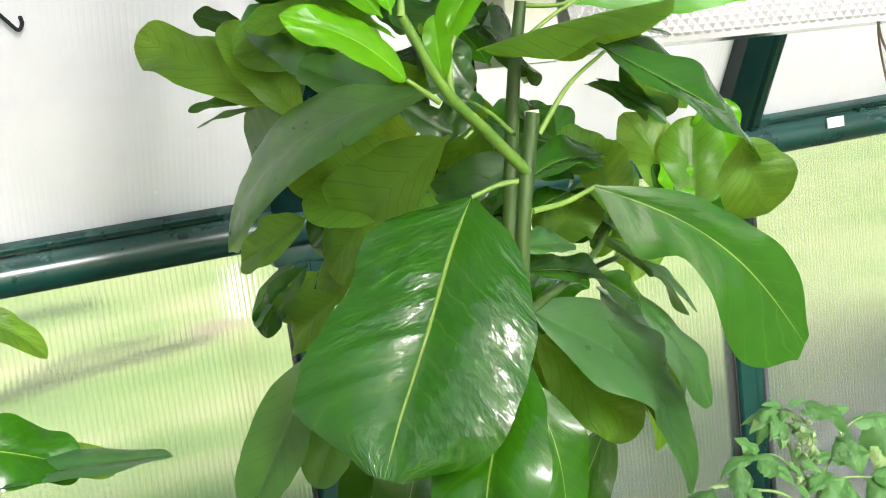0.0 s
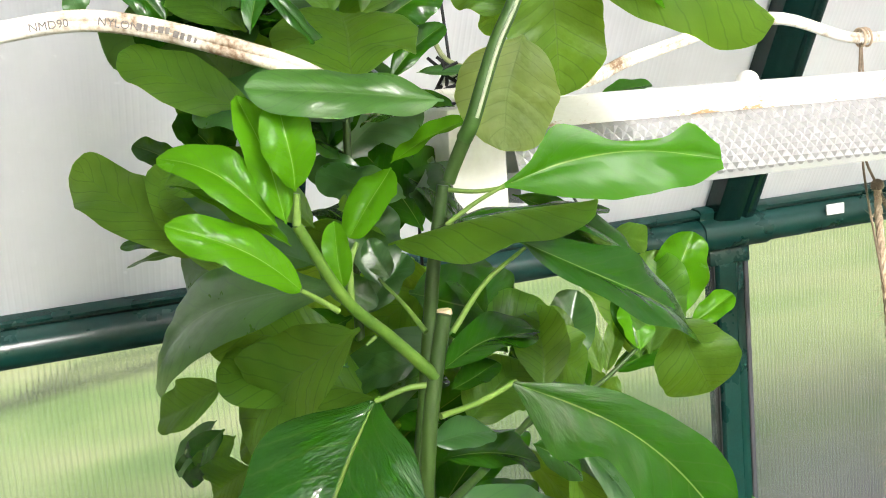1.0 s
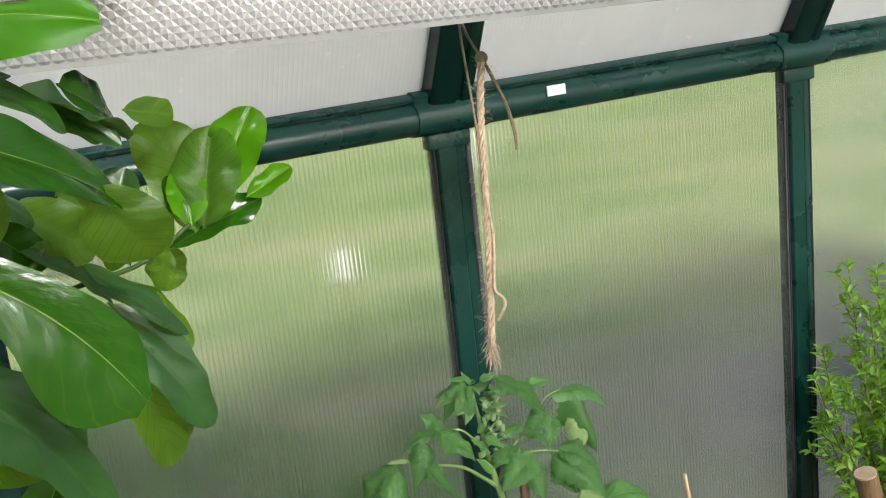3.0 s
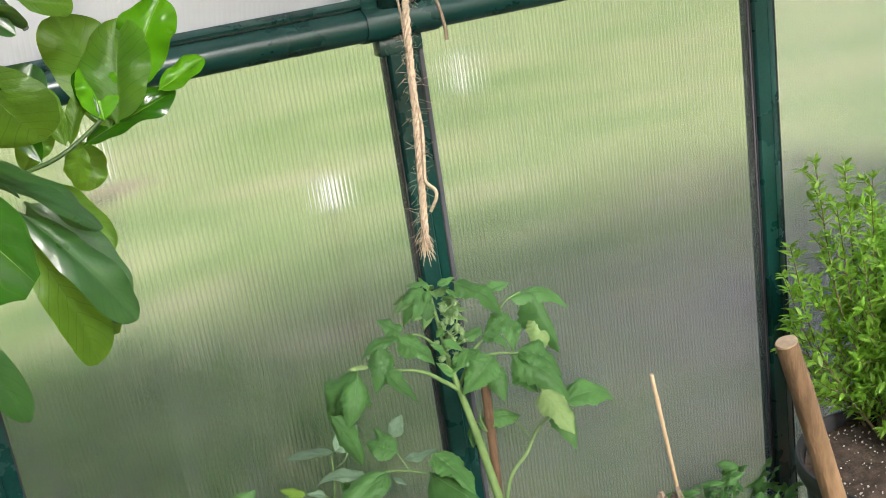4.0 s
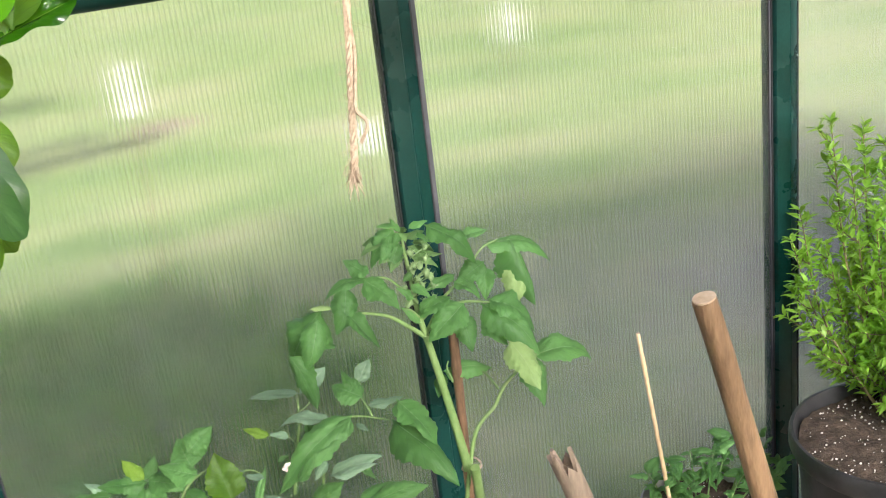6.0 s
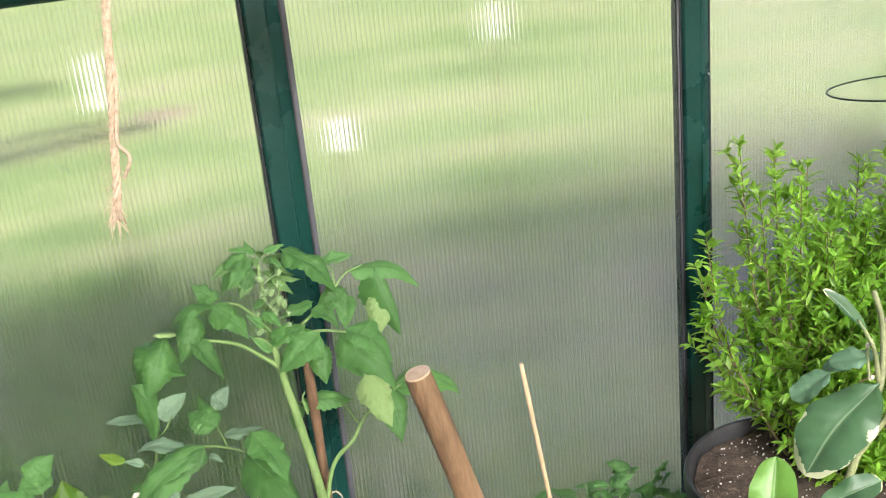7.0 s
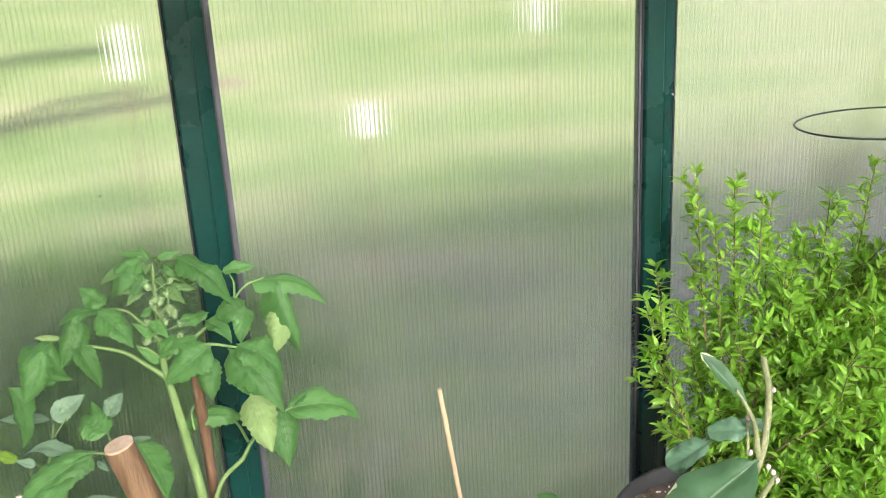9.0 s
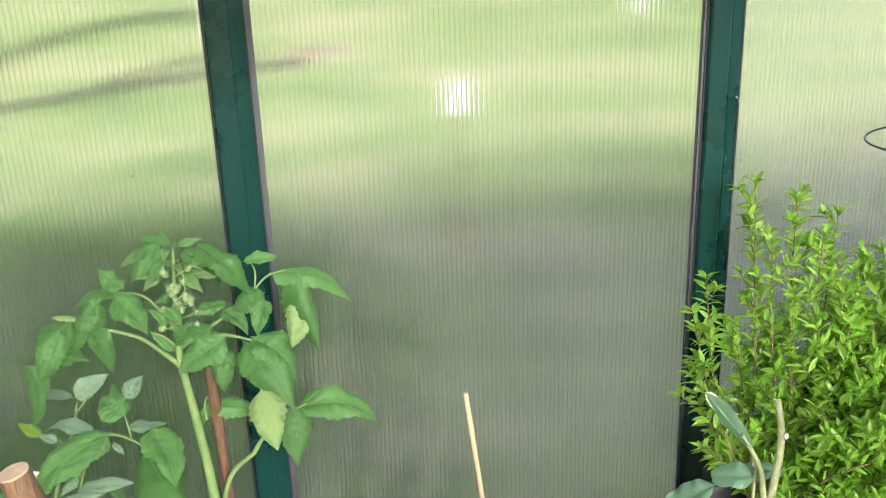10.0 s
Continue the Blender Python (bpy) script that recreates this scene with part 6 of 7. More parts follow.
leaflet(tomato, TOMATO, (-0.012, -0.169, 1.147), (-0.024, -0.195, 1.117), (-0.157, -0.722, 0.674), 0.64, curl=.3)
leaflet(tomato, TOMATO, (-0.050, -0.170, 1.147), (-0.092, -0.173, 1.136), (-0.196, -0.449, 0.872), 0.44)
leaflet(tomato, TOMATO, (-0.056, -0.176, 1.141), (-0.030, -0.201, 1.125), (0.038, -0.488, 0.872), 0.55, curl=.3)
leaflet(tomato, TOMATO, (-0.054, -0.201, 1.122), (-0.110, -0.217, 1.097), (-0.151, -0.635, 0.758), 0.67, curl=.3)
leaflet(tomato, TOMATO, (-0.066, -0.189, 1.129), (-0.117, -0.190, 1.118), (-0.189, -0.352, 0.917), 0.54, curl=.3)
leaflet(tomato, TOMATO, (-0.060, -0.203, 1.113), (-0.063, -0.235, 1.075), (-0.114, -0.762, 0.637), 0.61, curl=.3)
leaflet(tomato, TOMATO, (-0.038, -0.212, 1.120), (0.009, -0.273, 1.071), (0.011, -0.616, 0.788), 0.54, curl=.25, bend=.08)
leaflet(tomato, TOMATO, (-0.029, -0.213, 1.124), (0.018, -0.250, 1.095), (0.158, -0.481, 0.862), 0.67, curl=.4)
leaflet(tomato, TOMATO, (-0.036, -0.213, 1.105), (-0.020, -0.238, 1.070), (0.136, -0.778, 0.613), 0.55)
leaflet(tomato, TOMATO_PALE, (-0.024, -0.253, 1.083), (-0.013, -0.303, 1.037), (-0.045, -0.685, 0.727), 0.57, bend=.12)
leaflet(tomato, TOMATO, (0.008, -0.232, 1.050), (0.009, -0.275, 0.998), (0.110, -0.763, 0.637), 0.55, curl=.2)
leaflet(tomato, TOMATO, (-0.009, -0.224, 1.085), (0.007, -0.260, 1.062), (0.053, -0.514, 0.856), 0.55)
leaflet(tomato, TOMATO, (0.010, -0.235, 1.044), (0.108, -0.262, 1.085), (-0.15, -0.42, 0.88), 0.40, hook=1.75, roll=.6)
leaflet(tomato, TOMATO, (-0.089, -0.192, 1.037), (-0.028, -0.205, 1.035), (-0.044, -0.357, 0.933), 0.49, curl=.3)
leaflet(tomato, TOMATO, (-0.087, -0.188, 1.033), (-0.101, -0.200, 1.008), (-0.341, -0.765, 0.547), 0.55)
leaflet(tomato, TOMATO, (0.021, -0.236, 1.049), (0.043, -0.231, 1.062), (-0.403, -0.370, 0.837), 0.55)
leaflet(tomato, TOMATO, (-0.110, -0.196, 1.109), (-0.132, -0.196, 1.135), (0.457, -0.793, 0.402), 0.38)
leaflet(tomato, TOMATO, (-0.110, -0.196, 1.122), (-0.089, -0.205, 1.143), (-0.615, -0.723, 0.315), 0.44)
leaflet(tomato, TOMATO, (-0.112, -0.189, 1.138), (-0.132, -0.187, 1.157), (0.371, -0.787, 0.492), 0.44)
leaflet(tomato, TOMATO, (-0.113, -0.187, 1.156), (-0.098, -0.208, 1.142), (0.034, -0.545, 0.837), 0.5)
leaflet(tomato, TOMATO, (-0.109, -0.183, 1.169), (-0.124, -0.192, 1.164), (0.149, -0.641, 0.753), 0.55)
stem(tomato, TOMATO_STEM, [(-0.106, -0.236, 0.802), (-0.093, -0.228, 0.865), (-0.081, -0.225, 0.916), (-0.066, -0.224, 0.964), (-0.038, -0.225, 0.990)], (0.0030, 0.0025))
# crowded young growth at the tip
tip_rnd = random.Random(31)
for n in range(15):
    a = math.tau * n / 15
    stand = Vector((-0.105, -0.150, 1.205)) + Vector((0.012 * math.cos(a), 0.008 * math.sin(a), tip_rnd.uniform(-0.030, 0.008)))
    way = Vector((math.cos(a) * tip_rnd.uniform(0.6, 1.0), math.sin(a) * 0.7 - 0.15, tip_rnd.uniform(-0.1, 0.45))).normalized()
    leaflet(tomato, TOMATO_YOUNG, stand, stand + way * tip_rnd.uniform(0.020, 0.046), (-way.x * way.z, -0.4, 1), tip_rnd.uniform(0.34, 0.5), hook=tip_rnd.uniform(0.6, 1.5), roll=.4)
for n in range(20):
    place = Vector((-0.105, -0.176, 1.165)) + Vector((tip_rnd.uniform(-0.016, 0.022), tip_rnd.uniform(-0.016, 0.004), tip_rnd.uniform(-0.042, 0.036)))
    bm = shape()
    bmesh.ops.create_icosphere(bm, subdivisions=2, radius=tip_rnd.uniform(0.0024, 0.0044), matrix=Matrix.Translation(place) @ Euler((tip_rnd.uniform(-0.8, 0.8), tip_rnd.uniform(-0.8, 0.8), 0)).to_matrix().to_4x4() @ Matrix.Diagonal((1, 1, 1.5, 1)))
    for k in range(7):
        d = Vector((tip_rnd.uniform(-1, 1), tip_rnd.uniform(-1, 1), tip_rnd.uniform(-0.2, 1))).normalized()
        tube(bm, [place, place + d * 0.004, place + d * 0.0075 + Vector((0, 0, 0.001))], [0.0008, 0.0006, 0.0001], 4)
    tube(bm, [(-0.105, -0.172, place.z - 0.012), place], 0.0007, 5)
    o = part("flower_bud", bm, BUD_HAIR, None)
    o.parent = tomato_trunk
bm = shape()
tie = [Vector((-0.070, -0.203, 0.905)) + Vector((0.013 * math.cos(a * 0.9), 0.011 * math.sin(a * 0.9), 0.004 * math.sin(a * 1.7))) for a in range(15)]
tube(bm, bow(tie, 3), 0.0009, 5)
tagged(part("twine_tie", bm, JUTE), "loop of brown twine tying the tomato stem to its cane", "twine")

grey_plant = thing("potted_plant", "grey-green leafy pot plant with a small white flower", "pot plant", (-0.25, -0.14, 0.63))
stem(grey_plant, TOMATO_STEM, [(-0.278, -0.113, 0.887), (-0.264, -0.095, 0.930), (-0.254, -0.084, 0.951), (-0.247, -0.073, 0.971), (-0.243, -0.061, 0.989)], (0.0026, 0.0014))
stem(grey_plant, TOMATO_STEM, [(-0.251, -0.147, 0.884), (-0.238, -0.133, 0.930), (-0.217, -0.132, 0.979), (-0.193, -0.144, 0.986), (-0.175, -0.157, 0.985), (-0.157, -0.175, 0.983)], (0.0022, 0.0012))
stem(grey_plant, TOMATO_STEM, [(-0.245, -0.076, 0.979), (-0.236, -0.095, 0.997), (-0.216, -0.078, 1.015)], (0.0012, 0.0008))
stem(grey_plant, TOMATO_STEM, [(-0.174, -0.156, 0.986), (-0.177, -0.145, 0.997), (-0.182, -0.132, 1.011)], (0.0013, 0.0008))
stem(grey_plant, TOMATO_STEM, [(-0.250, -0.080, 0.965), (-0.240, -0.091, 0.974), (-0.219, -0.112, 0.972)], (0.0012, 0.0008))
stem(grey_plant, TOMATO_STEM, [(-0.259, -0.087, 0.941), (-0.264, -0.082, 0.948), (-0.269, -0.079, 0.952)], (0.0012, 0.0008))
stem(grey_plant, TOMATO_STEM, [(-0.343, -0.062, 0.898), (-0.324, -0.063, 0.912), (-0.304, -0.074, 0.904)], (0.0016, 0.0010))
leaflet(grey_plant, SAGE, (-0.242, -0.078, 1.004), (-0.202, -0.072, 1.027), (-0.180, -0.831, 0.527), 0.6, curl=.2, roll=.2)
leaflet(grey_plant, SAGE, (-0.242, -0.078, 1.004), (-0.304, -0.053, 1.010), (-0.049, -0.353, 0.934), 0.26, curl=.3, roll=.2)
leaflet(grey_plant, SAGE, (-0.217, -0.121, 0.977), (-0.282, -0.085, 0.979), (-0.133, -0.284, 0.949), 0.3, curl=.3, roll=.3)
leaflet(grey_plant, SAGE, (-0.268, -0.089, 0.954), (-0.290, -0.079, 0.960), (0.026, -0.471, 0.882), 0.5, roll=.3)
leaflet(grey_plant, LIME_SOFT, (-0.288, -0.070, 0.954), (-0.317, -0.050, 0.964), (-0.050, -0.481, 0.875), 0.42)
leaflet(grey_plant, TOMATO, (-0.178, -0.141, 1.007), (-0.208, -0.111, 1.023), (-0.012, -0.499, 0.867), 0.85, curl=.3)
leaflet(grey_plant, SAGE, (-0.178, -0.129, 1.022), (-0.156, -0.117, 1.043), (-0.131, -0.792, 0.596), 0.66, roll=.2)
leaflet(grey_plant, TOMATO, (-0.177, -0.135, 1.007), (-0.193, -0.107, 1.034), (0.153, -0.633, 0.759), 0.5)
leaflet(grey_plant, SAGE, (-0.177, -0.150, 0.999), (-0.131, -0.160, 1.002), (-0.128, -0.356, 0.926), 0.34, roll=.3)
leaflet(grey_plant, TOMATO, (-0.157, -0.180, 0.987), (-0.112, -0.278, 0.941), (0.001, -0.422, 0.907), 0.46, bend=.10, curl=.2)
leaflet(grey_plant, TOMATO, (-0.148, -0.179, 1.011), (-0.124, -0.239, 0.969), (0.269, -0.479, 0.836), 0.6, bend=.05)
leaflet(grey_plant, TOMATO, (-0.196, -0.142, 0.989), (-0.307, -0.156, 0.924), (-0.331, -0.631, 0.702), 0.34, bend=.08, curl=.3)
leaflet(grey_plant, TOMATO, (-0.198, -0.147, 0.988), (-0.245, -0.162, 0.952), (-0.423, -0.504, 0.753), 0.42, curl=-.4)
leaflet(grey_plant, SAGE, (-0.224, -0.132, 0.974), (-0.255, -0.135, 0.965), (-0.179, -0.529, 0.829), 0.4)
leaflet(grey_plant, SAGE, (-0.242, -0.167, 0.929), (-0.175, -0.180, 0.943), (-0.268, -0.466, 0.843), 0.34, roll=.3)
leaflet(grey_plant, SAGE, (-0.238, -0.151, 0.942), (-0.259, -0.161, 0.926), (-0.210, -0.668, 0.714), 0.5)
leaflet(grey_plant, SAGE, (-0.195, -0.151, 0.981), (-0.183, -0.165, 0.972), (0.146, -0.446, 0.883), 0.45)
leaflet(grey_plant, TOMATO, (-0.244, -0.092, 0.969), (-0.236, -0.115, 0.948), (0.240, -0.609, 0.756), 0.5)
leaflet(grey_plant, TOMATO, (-0.288, -0.093, 0.928), (-0.272, -0.096, 0.934), (-0.389, -0.500, 0.774), 0.4)
leaflet(grey_plant, TOMATO, (-0.204, -0.156, 0.932), (-0.188, -0.181, 0.913), (0.188, -0.506, 0.842), 0.4)
leaflet(grey_plant, SAGE, (-0.248, -0.228, 0.962), (-0.199, -0.234, 0.968), (-0.150, -0.292, 0.945), 0.3)
leaflet(grey_plant, TOMATO, (-0.230, -0.267, 0.939), (-0.158, -0.290, 0.954), (-0.304, -0.393, 0.868), 0.45)
leaflet(grey_plant, TOMATO, (-0.232, -0.247, 0.930), (-0.185, -0.258, 0.951), (-0.449, -0.530, 0.719), 0.5)
leaflet(grey_plant, TOMATO, (-0.333, -0.148, 0.905), (-0.309, -0.129, 0.949), (-0.496, -0.670, 0.552), 0.22)
leaflet(grey_plant, SAGE, (-0.316, -0.142, 0.939), (-0.335, -0.122, 0.939), (-0.277, -0.311, 0.909), 0.4)
leaflet(grey_plant, TOMATO, (-0.281, -0.168, 0.935), (-0.255, -0.167, 0.966), (-0.579, -0.629, 0.519), 0.4)
leaflet(grey_plant, TOMATO, (-0.276, -0.190, 0.913), (-0.235, -0.207, 0.941), (-0.619, -0.505, 0.601), 0.6)
leaflet(grey_plant, SAGE, (-0.299, -0.171, 0.910), (-0.322, -0.156, 0.925), (0.161, -0.581, 0.798), 0.5)
stem(grey_plant, TOMATO_STEM, [(-0.25, -0.14, 0.625), (-0.255, -0.135, 0.75), (-0.277, -0.181, 0.876)], (0.004, 0.003))
stem(grey_plant, TOMATO_STEM, [(-0.25, -0.14, 0.625), (-0.22, -0.17, 0.75), (-0.255, -0.247, 0.906)], (0.004, 0.003))
PETAL = plain("white_pink_petal", (0.50, 0.38, 0.34), (0.76, 0.69, 0.64), 120, 0.7)
bm = shape()
for k in range(6):
    a = math.tau * k / 6
    m = Matrix.Translation(Vector((-0.285, -0.140, 0.944)) + Vector((0.0045 * math.cos(a), -0.002, 0.0035 * math.sin(a)))) @ Euler((0.5, a, 0.3)).to_matrix().to_4x4() @ Matrix.Diagonal((1.0, 0.45, 0.7, 1))
    bmesh.ops.create_icosphere(bm, subdivisions=2, radius=0.0040, matrix=m)
o = part("flower", bm, PETAL, None, "small white flower")
o.parent = grey_plant
o.matrix_parent_inverse = Matrix.Translation(grey_plant.location).inverted()
young = thing("young_plant", "low bright green young plant in a pot", "pot plant", (-0.43, -0.12, 0.63))
stem(young, TOMATO_STEM, [(-0.455, -0.055, 0.839), (-0.453, -0.040, 0.881), (-0.452, -0.027, 0.916)], (0.0030, 0.0018))
stem(young, TOMATO_STEM, [(-0.422, -0.073, 0.888), (-0.398, -0.070, 0.921), (-0.371, -0.074, 0.937)], (0.0022, 0.0014))
leaflet(young, TOMATO, (-0.389, -0.066, 0.939), (-0.398, -0.039, 0.971), (-0.005, -0.761, 0.649), 0.95)
leaflet(young, OLIVE, (-0.356, -0.115, 0.906), (-0.363, -0.090, 0.964), (0.025, -0.917, 0.399), 0.8, roll=.2, quilt=0)
leaflet(young, TOMATO, (-0.371, -0.074, 0.937), (-0.337, -0.106, 0.920), (-0.111, -0.568, 0.815), 0.5)
leaflet(young, TOMATO, (-0.444, -0.029, 0.918), (-0.505, -0.014, 0.926), (-0.004, -0.434, 0.901), 0.45, curl=.2)
leaflet(young, TOMATO, (-0.444, -0.029, 0.920), (-0.402, -0.069, 0.918), (-0.300, -0.371, 0.879), 0.6, curl=.2)
leaflet(young, LIME_SOFT, (-0.447, -0.027, 0.922), (-0.468, 0.001, 0.943), (0.037, -0.584, 0.811), 0.6)
leaflet(young, TOMATO, (-0.447, -0.027, 0.921), (-0.428, -0.014, 0.944), (-0.339, -0.676, 0.654), 0.6)
leaflet(young, TOMATO, (-0.449, -0.029, 0.915), (-0.488, -0.044, 0.894), (-0.166, -0.622, 0.765), 0.6)
leaflet(young, TOMATO, (-0.442, -0.032, 0.915), (-0.436, -0.068, 0.886), (0.186, -0.587, 0.788), 0.6)
leaflet(young, TOMATO, (-0.489, -0.025, 0.912), (-0.548, -0.004, 0.905), (-0.209, -0.304, 0.930), 0.4)
leaflet(young, SAGE, (-0.490, -0.013, 0.912), (-0.519, 0.003, 0.925), (0.182, -0.369, 0.912), 0.5)
leaflet(young, TOMATO, (-0.404, -0.079, 0.919), (-0.379, -0.110, 0.895), (0.028, -0.606, 0.795), 0.6)
leaflet(young, LIME_SOFT, (-0.407, -0.039, 0.932), (-0.416, -0.033, 0.937), (-0.020, -0.650, 0.760), 0.9)
leaflet(young, TOMATO, (-0.512, 0.015, 0.904), (-0.558, 0.038, 0.915), (-0.018, -0.476, 0.879), 0.5)
leaflet(young, TOMATO, (-0.399, -0.138, 1.000), (-0.363, -0.128, 1.020), (-0.125, -0.799, 0.588), 0.8)
leaflet(young, TOMATO, (-0.392, -0.151, 0.975), (-0.433, -0.122, 0.986), (-0.109, -0.477, 0.872), 0.6)
stem(young, TOMATO_STEM, [(-0.43, -0.12, 0.625), (-0.42, -0.11, 0.75), (-0.455, -0.055, 0.839)], (0.004, 0.003))

varied = thing("variegated_plant", "sparse variegated plant with cream-edged leaves", "pot plant", (0.30, -0.64, 0.32))
trunk = stem(varied, BEIGE_STEM, [(0.30, -0.64, 0.31), (0.295, -0.64, 0.6), (0.29, -0.64, 0.85), (0.284, -0.651, 1.020)], (0.006, 0.004), "trunk")
stem(varied, BEIGE_STEM, [(0.284, -0.651, 1.020), (0.303, -0.651, 1.066), (0.322, -0.650, 1.116), (0.339, -0.644, 1.145), (0.350, -0.634, 1.167), (0.359, -0.621, 1.192), (0.361, -0.607, 1.215)], (0.0040, 0.0026))
stem(varied, BEIGE_STEM, [(0.311, -0.652, 1.086), (0.325, -0.662, 1.116), (0.338, -0.668, 1.144)], (0.0030, 0.0022))
stem(varied, BEIGE_STEM, [(0.338, -0.643, 1.147), (0.334, -0.639, 1.179), (0.320, -0.634, 1.207)], (0.0026, 0.0014))
stem(varied, BEIGE_STEM, [(0.330, -0.640, 1.148), (0.335, -0.630, 1.175)], (0.0016, 0.0012))
stem(varied, BEIGE_STEM, [(0.256, -0.668, 1.008), (0.259, -0.655, 1.040), (0.264, -0.652, 1.051)], (0.0020, 0.0012))
leaf(varied, VARIEGATED, (0.329, -0.637, 1.194), (0.299, -0.614, 1.234), (0.158, -0.803, 0.574), 0.22, fold=.6)
leaf(varied, VARIEGATED, (0.335, -0.647, 1.147), (0.249, -0.656, 1.086), (-0.488, -0.451, 0.747), 0.54, bend=.05)
leaf(varied, SAGE_FLAT, (0.336, -0.633, 1.168), (0.308, -0.614, 1.161), (-0.479, -0.401, 0.781), 0.62)
leaf(varied, SAGE_FLAT, (0.314, -0.610, 1.148), (0.282, -0.596, 1.123), (-0.665, -0.239, 0.707), 0.55)
leaf(varied, VARIEGATED_GREEN, (0.204, -0.670, 1.018), (0.236, -0.634, 1.097), (-0.607, -0.596, 0.526), 0.44, fold=.25)
leaf(varied, VARIEGATED, (0.265, -0.654, 1.047), (0.325, -0.666, 1.061), (-0.278, -0.371, 0.886), 0.4)
leaf(varied, VARIEGATED_GREEN, (0.357, -0.716, 1.047), (0.298, -0.695, 1.055), (-0.046, -0.438, 0.898), 0.5)
leaf(varied, SAGE_FLAT, (0.377, -0.602, 1.147), (0.319, -0.594, 1.140), (-0.137, -0.131, 0.982), 0.4)
bm = shape()
bmesh.ops.create_icosphere(bm, subdivisions=2, radius=0.0021, matrix=Matrix.Translation((0.361, -0.624, 1.193)) @ Matrix.Diagonal((1, 1, 1.3, 1)))
o = part("bud", bm, PETAL, None, "pale pink leaf bud")
o.parent = trunk
bm = shape()
bmesh.ops.create_icosphere(bm, subdivisions=2, radius=0.0021, matrix=Matrix.Translation((0.332, -0.641, 1.151)) @ Matrix.Diagonal((1, 1, 1.3, 1)))
o = part("bud", bm, PETAL, None, "pale pink leaf bud")
o.parent = trunk
bm = shape()
bmesh.ops.create_icosphere(bm, subdivisions=2, radius=0.0021, matrix=Matrix.Translation((0.333, -0.633, 1.179)) @ Matrix.Diagonal((1, 1, 1.3, 1)))
o = part("bud", bm, PETAL, None, "pale pink leaf bud")
o.parent = trunk
bm = shape()
bmesh.ops.create_icosphere(bm, subdivisions=2, radius=0.0021, matrix=Matrix.Translation((0.336, -0.667, 1.147)) @ Matrix.Diagonal((1, 1, 1.3, 1)))
o = part("bud", bm, PETAL, None, "pale pink leaf bud")
o.parent = trunk
bm = shape()
bmesh.ops.create_icosphere(bm, subdivisions=2, radius=0.0021, matrix=Matrix.Translation((0.338, -0.670, 1.141)) @ Matrix.Diagonal((1, 1, 1.3, 1)))
o = part("bud", bm, PETAL, None, "pale pink leaf bud")
o.parent = trunk
bm = shape()
bmesh.ops.create_icosphere(bm, subdivisions=2, radius=0.0021, matrix=Matrix.Translation((0.349, -0.636, 1.165)) @ Matrix.Diagonal((1, 1, 1.3, 1)))
o = part("bud", bm, PETAL, None, "pale pink leaf bud")
o.parent = trunk
bm = shape()
bmesh.ops.create_icosphere(bm, subdivisions=2, radius=0.0021, matrix=Matrix.Translation((0.334, -0.663, 1.150)) @ Matrix.Diagonal((1, 1, 1.3, 1)))
o = part("bud", bm, PETAL, None, "pale pink leaf bud")
o.parent = trunk

# ---- the small-leaved shrub ----
MYRTLE = leaf_material("myrtle_leaf", (0.065, 0.23, 0.014), (0.37, 0.62, 0.085), (0.52, 0.84, 0.09), 0.30, (0.30, 0.46, 0.10), 5, 0.15, 0.46, 0.55, True)
TWIG = plain("red_brown_twig", (0.11, 0.080, 0.035), (0.24, 0.20, 0.08), 120, 0.8)
shrub = thing("myrtle_shrub", "dense bright green small-leaved myrtle shrub in a pot", "shrub", (0.540, -0.292, 0.763))


def small_leaves(bm, layer, place, ahead, rnd, length):
    """A pair of narrow pointed leaves at a twig's joint."""
    side = ahead.cross(Vector((rnd.uniform(-1, 1), rnd.uniform(-1, 1), rnd.uniform(-0.4, 0.4)))).normalized()
    for s in (-1, 1):
        out = (side * s * rnd.uniform(0.6, 1.0) + ahead * rnd.uniform(0.3, 0.9) + Vector((0, 0, rnd.uniform(-0.25, 0.2)))).normalized()
        flat = out.cross(Vector((rnd.uniform(-0.6, 0.6), rnd.uniform(-0.6, 0.6), 1))).normalized()
        up = flat.cross(out)
        ln, wd = length * rnd.uniform(0.65, 1.2), length * rnd.uniform(0.125, 0.19)
        rows = []
        for k, (a, w, lift) in enumerate(((0.0, 0.15, 0.0), (0.35, 1.0, 0.05), (0.7, 0.75, 0.03), (1.0, 0.05, -0.06))):
            mid = place + out * ln * a + up * ln * lift
            rows.append([bm.verts.new(mid + flat * wd * w * q + up * wd * 0.25 * abs(q)) for q in (-1, 0, 1)])
        for (k, ra), rb in zip(enumerate(rows), rows[1:]):
            for j in (0, 1):
                f = bm.faces.new((ra[j], ra[j + 1], rb[j + 1], rb[j]))
                f.smooth = True
                for loop, uv in zip(f.loops, ((k / 3, j / 2), (k / 3, j / 2 + 0.5), (k / 3 + 0.33, j / 2 + 0.5), (k / 3 + 0.33, j / 2))):
                    loop[layer].uv = uv


